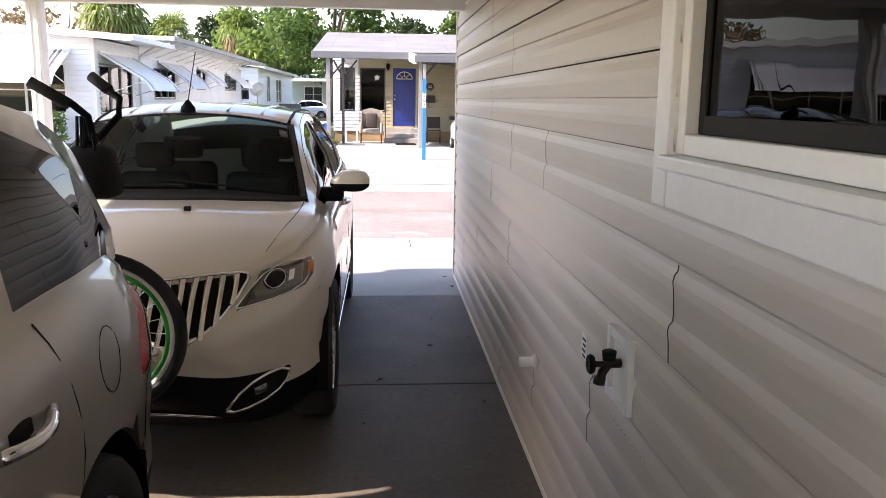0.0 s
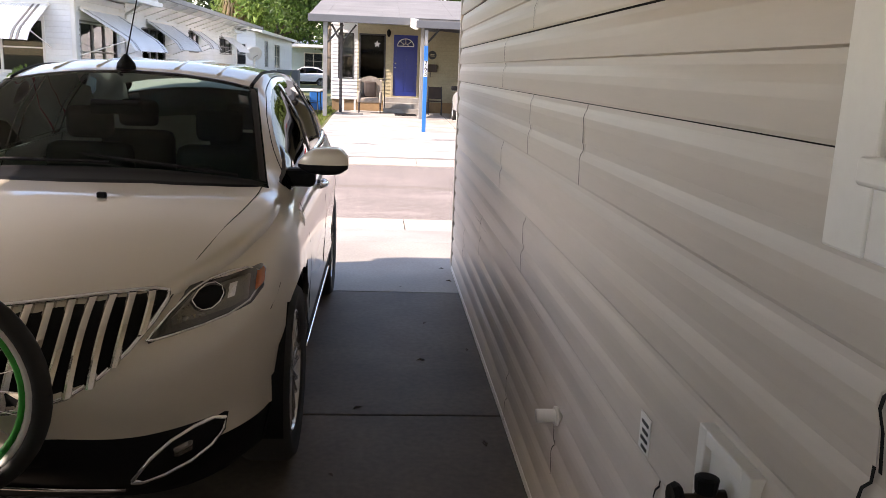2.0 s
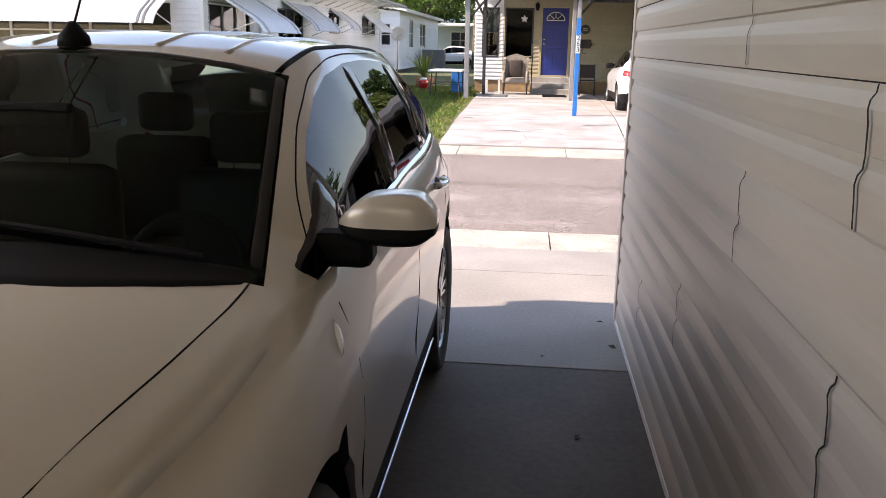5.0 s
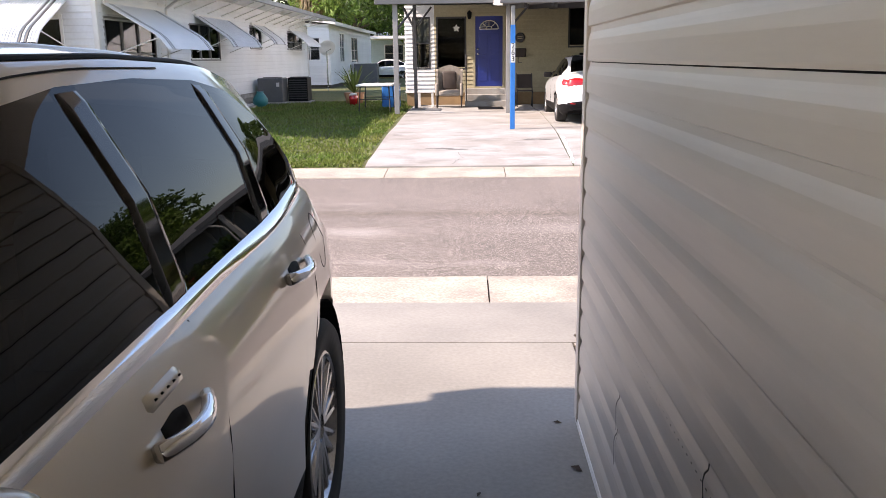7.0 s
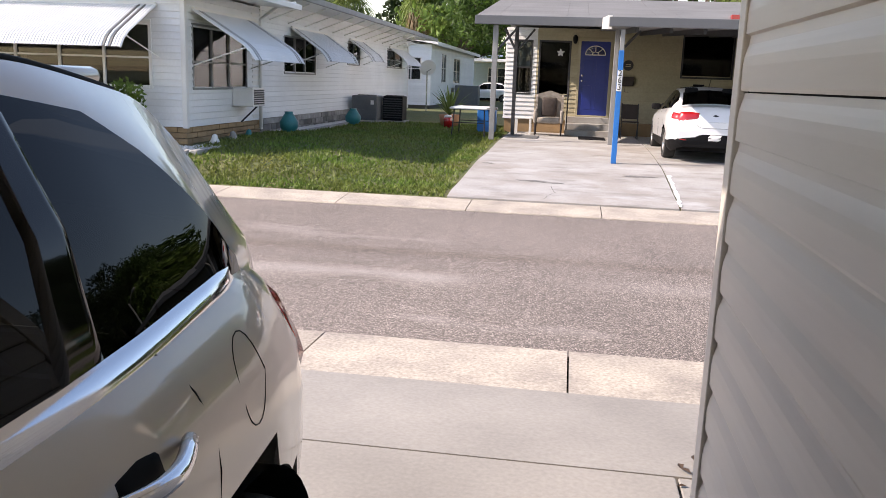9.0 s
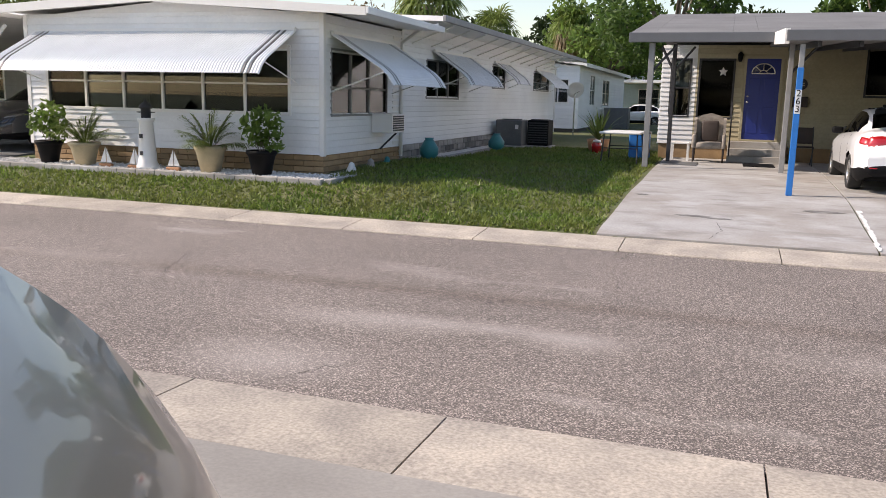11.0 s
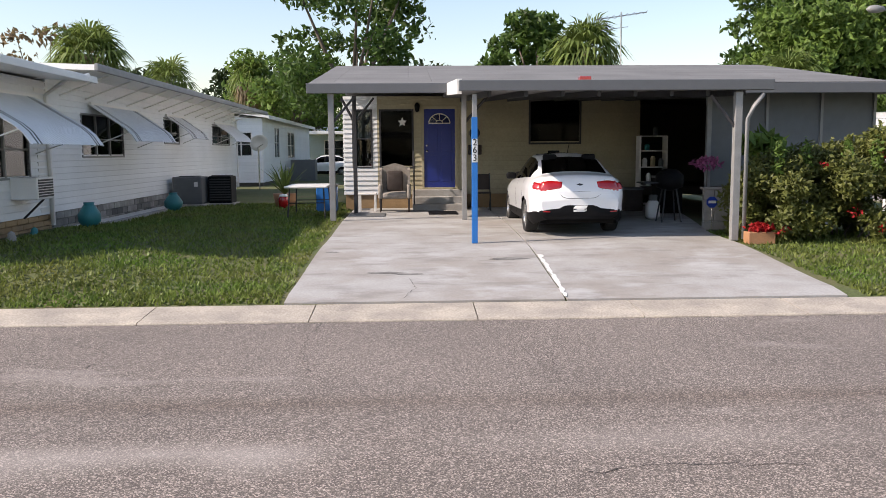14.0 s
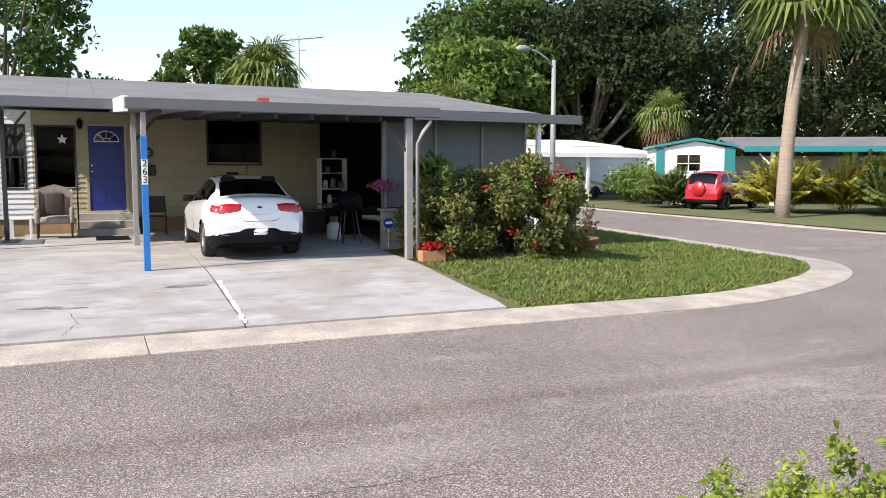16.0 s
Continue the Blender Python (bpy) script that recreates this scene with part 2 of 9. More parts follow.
M = {
    "siding": material("vinyl_siding_tan", (0.55, 0.5, 0.45), 0.38, vary=0.06, scale=1.5, fine=25, bump=0.06, fine_vary=0.02, stretch=(1, 0.3, 3), per_object=0.03),
    "white_trim": material("white_trim", (0.78, 0.77, 0.75), 0.4, vary=0.05, scale=3, fine=40, bump=0.05, fine_vary=0.02),
    "white_siding": material("white_siding", (0.8, 0.81, 0.82), 0.5, vary=0.08, scale=1.2, fine=20, bump=0.04, fine_vary=0.03, per_object=0.04),
    "cream_siding": material("cream_siding", (0.43, 0.38, 0.255), 0.55, vary=0.1, scale=1.2, fine=20, bump=0.04, per_object=0.04),
    "concrete": material("slab_concrete", (0.36, 0.335, 0.3), 0.62, vary=0.3, scale=0.9, fine=45, bump=0.15, dark=(0.2, 0.185, 0.165), fine_vary=0.1),
    # darker inner concrete with stains; the carport's deep shade is also in this colour
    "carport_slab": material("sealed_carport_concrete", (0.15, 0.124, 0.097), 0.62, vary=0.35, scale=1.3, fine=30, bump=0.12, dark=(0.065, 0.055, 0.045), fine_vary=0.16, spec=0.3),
    "kerb": material("kerb_concrete", (0.47, 0.415, 0.345), 0.85, vary=0.36, scale=2.2, fine=48, bump=0.5, dark=(0.27, 0.24, 0.21), fine_vary=0.28, per_object=0.1),
    "grass_ground": material("lawn_soil", (0.075, 0.105, 0.03), 0.95, vary=0.25, scale=0.9, fine=30, bump=0.6, dark=(0.16, 0.12, 0.06), fine_vary=0.25, fdist=0.03),
    "far_ground": material("far_ground", (0.09, 0.11, 0.05), 0.95, vary=0.3, scale=0.1, fine=5, bump=0.2, fine_vary=0.2),
    "roof_shingle": material("grey_roof", (0.18, 0.177, 0.174), 0.85, vary=0.25, scale=0.8, fine=40, bump=0.3, fine_vary=0.12, per_object=0.06),
    "fascia": material("grey_fascia", (0.11, 0.115, 0.125), 0.5, vary=0.08, bump=0.04),
    "dark_metal": material("dark_metal", (0.03, 0.03, 0.035), 0.5, vary=0.1, bump=0.05),
    "black": material("black_plastic", (0.007, 0.007, 0.008), 0.6, vary=0.1, bump=0.05, spec=0.12),
    # rooms and recess: the darkness of unlit interiors is put into this colour
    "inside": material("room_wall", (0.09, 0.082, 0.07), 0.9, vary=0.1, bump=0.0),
    "grey_post": material("grey_post", (0.26, 0.26, 0.26), 0.5, vary=0.15, bump=0.05),
    "blue_paint": material("blue_paint", (0.01, 0.16, 0.5), 0.5, vary=0.15, bump=0.05),
    "blue_door": material("blue_door", (0.012, 0.028, 0.22), 0.35, vary=0.06, bump=0.03),
    "awning": material("white_awning", (0.76, 0.77, 0.78), 0.4, vary=0.08, scale=2, bump=0.03),
    "awning_grey": material("awning_stripe", (0.11, 0.11, 0.105), 0.4, vary=0.08, bump=0.03),
    "brick_tan": material("tan_block", (0.36, 0.24, 0.13), 0.85, vary=0.2, scale=5, bump=0.25, per_object=0.18),
    "skirt_stone": material("skirt_stone", (0.3, 0.29, 0.27), 0.9, vary=0.3, scale=5, bump=0.3, per_object=0.6),
    "gravel": material("white_gravel", (0.62, 0.6, 0.57), 0.9, vary=0.15, bump=0.1, island=0.3),
    "pearl": material("pearl_paint", (0.62, 0.56, 0.475), 0.3, metal=0.15, vary=0.02, bump=0.0, coat=1.0, fine_vary=0.0),
    "white_car": material("white_car_paint", (0.8, 0.81, 0.83), 0.3, vary=0.01, bump=0.0, coat=1.0, fine_vary=0.0),
    "red_car": material("red_car_paint", (0.35, 0.008, 0.02), 0.3, vary=0.02, bump=0.0, coat=1.0, fine_vary=0.0),
    "dark_car": material("dark_car_paint", (0.012, 0.014, 0.02), 0.25, vary=0.02, bump=0.0, coat=1.0, fine_vary=0.0),
    "silver_car": material("champagne_paint", (0.42, 0.385, 0.325), 0.3, metal=0.4, vary=0.02, bump=0.0, coat=1.0, fine_vary=0.0),
    "satin_chrome": material("satin_chrome", (0.62, 0.6, 0.57), 0.14, metal=1.0, vary=0.02, bump=0.0, fine_vary=0.0),
    "lamp_housing": material("lamp_housing", (0.012, 0.011, 0.01), 0.2, vary=0.05, bump=0.0, coat=1.0),
    "chrome": material("chrome", (0.75, 0.75, 0.76), 0.1, metal=1.0, vary=0.02, bump=0.0, fine_vary=0.0),
    "alloy": material("alloy", (0.45, 0.45, 0.45), 0.25, metal=0.9, vary=0.03, bump=0.0),
    "rubber": material("tyre_rubber", (0.018, 0.018, 0.018), 0.8, vary=0.2, bump=0.1),
    "red_lens": material("red_lens", (0.4, 0.01, 0.012), 0.12, vary=0.05, bump=0.0, coat=1.0),
    "amber": material("amber_lens", (0.45, 0.1, 0.02), 0.12, vary=0.05, bump=0.0, coat=1.0),
    "lens": material("clear_lens", (0.13, 0.12, 0.1), 0.12, metal=0.6, vary=0.05, bump=0.0, coat=1.0),
    "car_glass": glass("tinted_car_glass", (0.5, 0.55, 0.55), clear=0.05, ior=1.34),
    "screen_glass": glass("windshield_glass", (0.66, 0.95, 0.85), clear=0.78, ior=1.18),
    "suv_glass": glass("dark_rear_glass", (0.5, 0.55, 0.55), clear=0.05, ior=1.5),
    "gloss_black": material("gloss_black_pillar", (0.004, 0.004, 0.005), 0.06, vary=0.05, bump=0.0, spec=0.35, fine_vary=0.0),
    "shade_cloth": material("window_shade", (0.34, 0.3, 0.22), 0.9, vary=0.15, scale=3, bump=0.05),
    "dark_sash": material("bronze_sash", (0.02, 0.018, 0.017), 0.6, vary=0.1, bump=0.03, spec=0.15),
    "dark_cloth": material("dark_curtain", (0.02, 0.03, 0.06), 0.9, vary=0.3, scale=9, bump=0.2, fine_vary=0.2),
    "old_brass": material("old_brass", (0.035, 0.025, 0.018), 0.55, metal=0.6, vary=0.2, bump=0.2),
    "house_glass": glass("reflecting_pane", (0.7, 0.75, 0.8), clear=0.12, wave=0.002, ior=1.18),
    "dark_pane": glass("dark_pane", (0.7, 0.75, 0.8), clear=0.25, ior=1.15),
    "terracotta": material("terracotta", (0.4, 0.2, 0.1), 0.8, vary=0.2, bump=0.2),
    "cream_pot": material("cream_pot", (0.45, 0.38, 0.25), 0.6, vary=0.15, bump=0.1),
    "teal": material("teal_paint", (0.02, 0.2, 0.22), 0.4, vary=0.1, bump=0.05),
    "grey_metal": material("grey_unit", (0.13, 0.135, 0.14), 0.55, vary=0.12, bump=0.05),
    "wicker": material("worn_upholstery", (0.36, 0.32, 0.28), 0.85, vary=0.3, scale=10, bump=0.3),
    "dark_seat": material("dark_seat", (0.06, 0.045, 0.04), 0.8, vary=0.2, bump=0.2),
    "sign_blue": material("sign_blue", (0.01, 0.04, 0.3), 0.4, vary=0.05, bump=0.0),
    "pale_blue": material("pale_blue_siding", (0.42, 0.52, 0.56), 0.6, vary=0.1, bump=0.05),
    "leaf_litter": material("dead_leaf", (0.06, 0.035, 0.02), 0.8, vary=0.3, bump=0.1, island=0.4),
    "crack": material("crack_dark", (0.05, 0.045, 0.042), 0.95, vary=0.3, bump=0.0),
    "stain": material("drive_stain", (0.27, 0.26, 0.25), 0.85, vary=0.5, scale=6, bump=0.1),
    "pane": glass("window_pane", (0.8, 0.85, 0.85), clear=0.7),
}


OIL_Y = 5.8


def asphalt_material():
    m = material("worn_asphalt", (0.21, 0.178, 0.158), 0.9, vary=0.22, scale=0.45, fine=60, bump=0.8, dark=(0.125, 0.106, 0.094), fine_vary=0.0, fdist=0.006)
    nt = m.node_tree
    n, k = nt.nodes, nt.links
    geo = n.new("ShaderNodeNewGeometry")
    vor = n.new("ShaderNodeTexVoronoi")
    vor.inputs["Scale"].default_value = 125
    k.new(geo.outputs["Position"], vor.inputs["Vector"])
    b = n["Principled BSDF"]
    old = b.inputs["Base Color"].links[0].from_socket
    hsv = n.new("ShaderNodeHueSaturation")
    sep = n.new("ShaderNodeSeparateColor")
    k.new(vor.outputs["Color"], sep.inputs[0])
    mr = n.new("ShaderNodeMapRange")
    mr.inputs["To Min"].default_value, mr.inputs["To Max"].default_value = 0.5, 2.7
    power = n.new("ShaderNodeMath")
    power.operation = "POWER"
    power.inputs[1].default_value = 3.2
    k.new(sep.outputs[0], power.inputs[0])
    k.new(power.outputs[0], mr.inputs["Value"])
    k.new(mr.outputs[0], hsv.inputs["Value"])
    k.new(old, hsv.inputs["Color"])
    # pale sandy wear
    big = n.new("ShaderNodeTexNoise")
    big.inputs["Scale"].default_value, big.inputs["Detail"].default_value, big.inputs["Roughness"].default_value = 0.55, 6, 0.65
    mp = n.new("ShaderNodeMapping")
    mp.inputs["Scale"].default_value, mp.inputs["Location"].default_value = (0.55, 1.5, 1), (3.1, 0.4, 0)
    k.new(geo.outputs["Position"], mp.inputs["Vector"])
    k.new(mp.outputs[0], big.inputs["Vector"])
    r2 = n.new("ShaderNodeMapRange")
    r2.inputs["From Min"].default_value, r2.inputs["From Max"].default_value, r2.inputs["To Max"].default_value = 0.58, 0.78, 0.75
    k.new(big.outputs["Fac"], r2.inputs["Value"])
    total = r2.outputs[0]
    for cx_, cy_, rx, ry, amt in ((-3.5, 3.55, 0.75, 0.5, 1.0), (-3.3, 4.7, 0.9, 0.35, 0.8), (-2.2, 4.85, 1.3, 0.25, 0.7), (-1.6, 4.7, 0.4, 0.3, 0.7), (-7.3, 5.85, 1.2, 0.25, 0.6), (1.0, 4.95, 1.6, 0.3, 0.45), (5.0, 6.0, 2.0, 0.4, 0.4)):
        mp2, ln = n.new("ShaderNodeMapping"), n.new("ShaderNodeVectorMath")
        mp2.inputs["Location"].default_value, mp2.inputs["Scale"].default_value = (-cx_ / rx, -cy_ / ry, 0), (1 / rx, 1 / ry, 0)
        k.new(geo.outputs["Position"], mp2.inputs["Vector"])
        ln.operation = "LENGTH"
        k.new(mp2.outputs[0], ln.inputs[0])
        fall = n.new("ShaderNodeMapRange")
        fall.inputs["From Min"].default_value, fall.inputs["From Max"].default_value = 0.1, 1.1
        fall.inputs["To Min"].default_value, fall.inputs["To Max"].default_value = amt, 0.0
        k.new(ln.outputs["Value"], fall.inputs["Value"])
        ns = n.new("ShaderNodeMath")
        ns.operation = "MULTIPLY"
        k.new(fall.outputs[0], ns.inputs[0])
        k.new(big.outputs["Fac"], ns.inputs[1])
        ad = n.new("ShaderNodeMath")
        ad.operation, ad.use_clamp = "ADD", True
        k.new(total, ad.inputs[0])
        k.new(ns.outputs[0], ad.inputs[1])
        total = ad.outputs[0]
    mix = n.new("ShaderNodeMix")
    mix.data_type = "RGBA"
    mix.inputs["B"].default_value = (0.42, 0.38, 0.35, 1)
    k.new(total, mix.inputs["Factor"])
    # brown oil band along the lane
    mp3, ln3, oil = n.new("ShaderNodeMapping"), n.new("ShaderNodeSeparateXYZ"), n.new("ShaderNodeMapRange")
    mp3.inputs["Location"].default_value = (0, -OIL_Y / 0.3, 0)
    mp3.inputs["Scale"].default_value = (0.1, 1 / 0.3, 0)
    k.new(geo.outputs["Position"], mp3.inputs["Vector"])
    k.new(mp3.outputs[0], ln3.inputs[0])
    ab = n.new("ShaderNodeMath")
    ab.operation = "ABSOLUTE"
    k.new(ln3.outputs["Y"], ab.inputs[0])
    oil.inputs["From Min"].default_value, oil.inputs["From Max"].default_value = 0.0, 1.0
    oil.inputs["To Min"].default_value, oil.inputs["To Max"].default_value = 0.95, 0.0
    k.new(ab.outputs[0], oil.inputs["Value"])
    om = n.new("ShaderNodeMath")
    om.operation = "MULTIPLY"
    k.new(oil.outputs[0], om.inputs[0])
    k.new(big.outputs["Fac"], om.inputs[1])
    tint = n.new("ShaderNodeMix")
    tint.data_type, tint.blend_type = "RGBA", "MULTIPLY"
    tint.inputs["B"].default_value = (0.55, 0.47, 0.4, 1)
    k.new(om.outputs[0], tint.inputs["Factor"])
    k.new(hsv.outputs[0], tint.inputs["A"])
    k.new(tint.outputs["Result"], mix.inputs["A"])
    k.new(mix.outputs["Result"], b.inputs["Base Color"])
    return m


M["asphalt"] = asphalt_material()


def drive_material():
    """Old concrete: pale bluish cement, broad brown tyre stains and dark damp blotches."""
    m = material("old_drive_concrete", (0.4, 0.395, 0.385), 0.8, vary=0.3, scale=1.6, fine=35, bump=0.2, dark=(0.3, 0.28, 0.26), fine_vary=0.1)
    n, k = m.node_tree.nodes, m.node_tree.links
    b = n["Principled BSDF"]
    geo = n.new("ShaderNodeNewGeometry")
    last = b.inputs["Base Color"].links[0].from_socket
    for scale, stretch, lo, hi, amount, tone in ((0.55, (1.2, 0.7, 1), 0.44, 0.64, 0.7, (0.27, 0.24, 0.21, 1)), (1.3, (0.8, 2.0, 1), 0.52, 0.66, 0.6, (0.2, 0.185, 0.17, 1)), (0.8, (1, 1.6, 1), 0.54, 0.66, 0.5, (0.5, 0.505, 0.51, 1))):
        mp, tx, mr, mx = n.new("ShaderNodeMapping"), n.new("ShaderNodeTexNoise"), n.new("ShaderNodeMapRange"), n.new("ShaderNodeMix")
        mp.inputs["Scale"].default_value, mp.inputs["Location"].default_value = stretch, (scale * 7, scale * 3, 0)
        tx.inputs["Scale"].default_value, tx.inputs["Detail"].default_value, tx.inputs["Roughness"].default_value = scale, 7, 0.62
        mr.inputs["From Min"].default_value, mr.inputs["From Max"].default_value, mr.inputs["To Max"].default_value = lo, hi, amount
        mx.data_type = "RGBA"
        mx.inputs["B"].default_value = tone
        k.new(geo.outputs["Position"], mp.inputs["Vector"])
        k.new(mp.outputs[0], tx.inputs["Vector"])
        k.new(tx.outputs["Fac"], mr.inputs["Value"])
        k.new(mr.outputs[0], mx.inputs["Factor"])
        k.new(last, mx.inputs["A"])
        last = mx.outputs["Result"]
    k.new(last, b.inputs["Base Color"])
    return m


M["drive"] = drive_material()


def leaf_material(name, color, dark, rough=0.5, through_light=0.4):
    """Foliage: varied leaf by leaf, with some light passing through."""
    m = material(name, color, rough, vary=0.3, scale=0.8, fine=3, bump=0.0, dark=dark, fine_vary=0.12, island=0.35, spec=0.3)
    n, k = m.node_tree.nodes, m.node_tree.links
    b, out = n["Principled BSDF"], n["Material Output"]
    tr, mx = n.new("ShaderNodeBsdfTranslucent"), n.new("ShaderNodeMixShader")
    mx.inputs[0].default_value = through_light
    k.new(b.inputs["Base Color"].links[0].from_socket, tr.inputs["Color"])
    k.new(b.outputs[0], mx.inputs[1])
    k.new(tr.outputs[0], mx.inputs[2])
    k.new(mx.outputs[0], out.inputs["Surface"])
    return m


M["oak_leaf"] = leaf_material("oak_leaf", (0.085, 0.15, 0.03), (0.03, 0.06, 0.014))
M["light_leaf"] = leaf_material("light_leaf", (0.16, 0.24, 0.05), (0.08, 0.14, 0.03))
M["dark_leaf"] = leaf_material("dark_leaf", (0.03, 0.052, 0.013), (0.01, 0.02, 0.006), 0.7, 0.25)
M["bush_leaf"] = leaf_material("bush_leaf", (0.15, 0.16, 0.04), (0.06, 0.075, 0.02), 0.5, 0.25)
M["palm_leaf"] = leaf_material("palm_leaf", (0.18, 0.23, 0.06), (0.08, 0.13, 0.03))
M["yellow_palm"] = leaf_material("yellow_palm", (0.48, 0.42, 0.07), (0.24, 0.28, 0.05))
M["dry_leaf"] = leaf_material("dry_leaf", (0.22, 0.16, 0.08), (0.12, 0.08, 0.04))
M["hedge_leaf"] = leaf_material("hedge_leaf", (0.3, 0.38, 0.06), (0.13, 0.2, 0.03))
M["red_petal"] = leaf_material("red_petal", (0.5, 0.02, 0.025), (0.3, 0.02, 0.02))
M["pink_petal"] = leaf_material("pink_petal", (0.5, 0.15, 0.3), (0.3, 0.08, 0.2))
M["grass"] = leaf_material("grass_blade", (0.12, 0.2, 0.035), (0.2, 0.19, 0.06))
M["bark"] = material("bark", (0.15, 0.12, 0.095), 0.9, vary=0.3, scale=4, fine=30, bump=0.6, fine_vary=0.2, fdist=0.02)
M["palm_bark"] = material("palm_bark", (0.3, 0.24, 0.19), 0.9, vary=0.25, scale=3, fine=25, bump=0.5, fine_vary=0.15, fdist=0.02, stretch=(1, 1, 4))


# ---- ground, roads, kerbs ----
def smooth01(a, b, v):
    t = min(1.0, max(0.0, (v - a) / (b - a)))
    return t * t * (3 - 2 * t)


def lawn_height(x, y):
    """Height of the lots across the road."""
    rise = 0.05 * smooth01(9.3, 9.7, y) + 0.18 * smooth01(9.4, 13.6, y) + 0.08 * smooth01(13.5, 17.5, y)
    rise += 0.2 * smooth01(9.5, 10.8, y) * (1 - smooth01(14, 18, y)) * (1 - smooth01(-5.5, -3.0, x))
    return -0.07 + rise * (1 - smooth01(6.5, 10.5, x))


def street_left(y):
    """Lawn edge along the side street."""
    if y < 13.5:
        t = max(0.0, (y - 9.41) / 4.09)
        return 7.6 + 5.5 * (1 - (1 - t) ** 2.2) ** 0.75
    return 13.1 + (y - 13.5) * 0.155


part("ground", boxm(-900, 900, -900, 900, -0.6, -0.35), M["far_ground"])
tagged(bpy.data.objects["ground"], "dry grassy earth spreading to the horizon", "ground", kind="structure")
verts = [(-90, 3.0, -0.12), (90, 3.0, -0.12), (90, 90, -0.12), (-90, 90, -0.12), (-90, 5.8, -0.12), (90, 5.8, -0.12)]
road = part("road", boxm(-90, 90, 2.9, 95, -0.34, -0.12), M["asphalt"])
tagged(road, "worn grey asphalt street with pale gritty aggregate", "road", kind="structure")

# lots across the road: one lawn sheet
ys = [9.38 + 0.28 * i for i in range(40)] + [20.6 + 1.5 * i for i in range(48)]
cols = [0.0, 0.3, 0.5, 0.62, 0.7] + [0.7 + 0.3 * i / 60 for i in range(1, 61)]
gv, gf = [], []
for y in ys:
    xr = street_left(y)
    for c in cols:
        x = -88 + (xr + 88) * c
        gv.append((x, y, lawn_height(x, y) + 0.012 * noise.noise(Vector((x * 1.3, y * 1.3, 0)))))
nc = len(cols)
for j in range(len(ys) - 1):
    for i in range(nc - 1):
        gf.append((j * nc + i, j * nc + i + 1, (j + 1) * nc + i + 1, (j + 1) * nc + i))
lawn = mesh_object("lawn", gv, gf, M["grass_ground"], smooth=True)
tagged(lawn, "green lawn with sun-dried brownish patches beside the street", "lawn", kind="structure")

# lot on the far side of the side street
gv, gf = [], []
def street_right(y):
    return 21.4 + max(0.0, y - 18) * 0.085
for j in range(60):
    y = 3 + j * 1.5
    for i in range(14):
        gv.append((street_right(y) + 0.25 + i * i * 0.45, y, -0.04 + 0.05 * min(1, i)))
for j in range(59):
    for i in range(13):
        gf.append((j * 14 + i, j * 14 + i + 1, (j + 1) * 14 + i + 1, (j + 1) * 14 + i))
tagged(mesh_object("lawn", gv, gf, M["grass_ground"], smooth=True), "patchy lawn of the corner lot beyond the side street", "lawn", kind="structure")

# kerb ribbons, segment by segment
def kerb_run(name, label, pts, width, z_front, z_back, length):
    """Flat kerb blocks along a line; the lot lies to the left of the direction of travel."""
    top = thing(name, pose(0, 0, 0), label, "kerb", kind="structure")
    dist = [0.0]
    for a, b in zip(pts, pts[1:]):
        dist.append(dist[-1] + (Vector(b) - Vector(a)).length)
    def at(s):
        for i in range(len(pts) - 1):
            if s <= dist[i + 1] or i == len(pts) - 2:
                a, b = Vector(pts[i]), Vector(pts[i + 1])
                d = (b - a).normalized()
                return a + d * (s - dist[i]), Vector((-d.y, d.x))
    s = 0.0
    while s < dist[-1] - 0.2:
        e = min(s + length, dist[-1])
        vs, fs = [], []
        k = 4
        for i in range(k + 1):
            p, nrm = at(s + 0.006 + (e - s - 0.012) * i / k)
            q = p + nrm * width
            dz = 0.004 * noise.noise(Vector((p.x * 0.5, p.y * 0.5, 3)))
            f = p + nrm * 0.02
            vs += [(p.x, p.y, -0.2), (p.x, p.y, z_front - 0.015 + dz), (f.x, f.y, z_front + dz), (q.x, q.y, z_back + dz), (q.x, q.y, -0.2)]
        for i in range(k):
            for c in range(4):
                a = i * 5 + c
                fs.append((a, a + 5, a + 6, a + 1))
        fs += [(0, 1, 2, 3, 4), tuple(k * 5 + c for c in (4, 3, 2, 1, 0))]
        mesh_object("kerb_block", vs, fs, M["kerb"], top)
        s = e
    return top


corner = []
for i in range(15):
    y = 9.41 + 4.09 * (i / 14) ** 1.6
    corner.append((street_left(y), y))
edge = [(-60.02 + 0.0, 9.40), (7.2, 9.40)] + corner[1:] + [(13.1 + (y - 13.5) * 0.155, y) for y in (18, 24, 40, 60)]
outer = []
for i, p in enumerate(edge):
    a, b = Vector(edge[max(0, i - 1)]), Vector(edge[min(len(edge) - 1, i + 1)])
    d = (b - a).normalized()
    outer.append((p[0] + d.y * 0.72, p[1] - d.x * 0.72))
kerb_run("kerb_far", "pale concrete kerb ribbon with joints round the lawn corner", outer, 0.72, -0.095, -0.055, 1.82)
kerb_run("kerb_near", "pale sandy concrete kerb ribbon at the driveway apron", [(39.48, 3.02), (-60.0, 3.02)], 0.84, -0.115, -0.09, 1.66)
kerb_run("kerb_side", "pale concrete kerb along the side street", [(22.0, 62.0), (22.9, 36.0), (22.2, 27.0), (21.5, 21.0), (21.5, 14.0), (22.5, 9.5), (30.0, 8.7), (60, 8.7)], 0.5, -0.1, -0.06, 1.8)

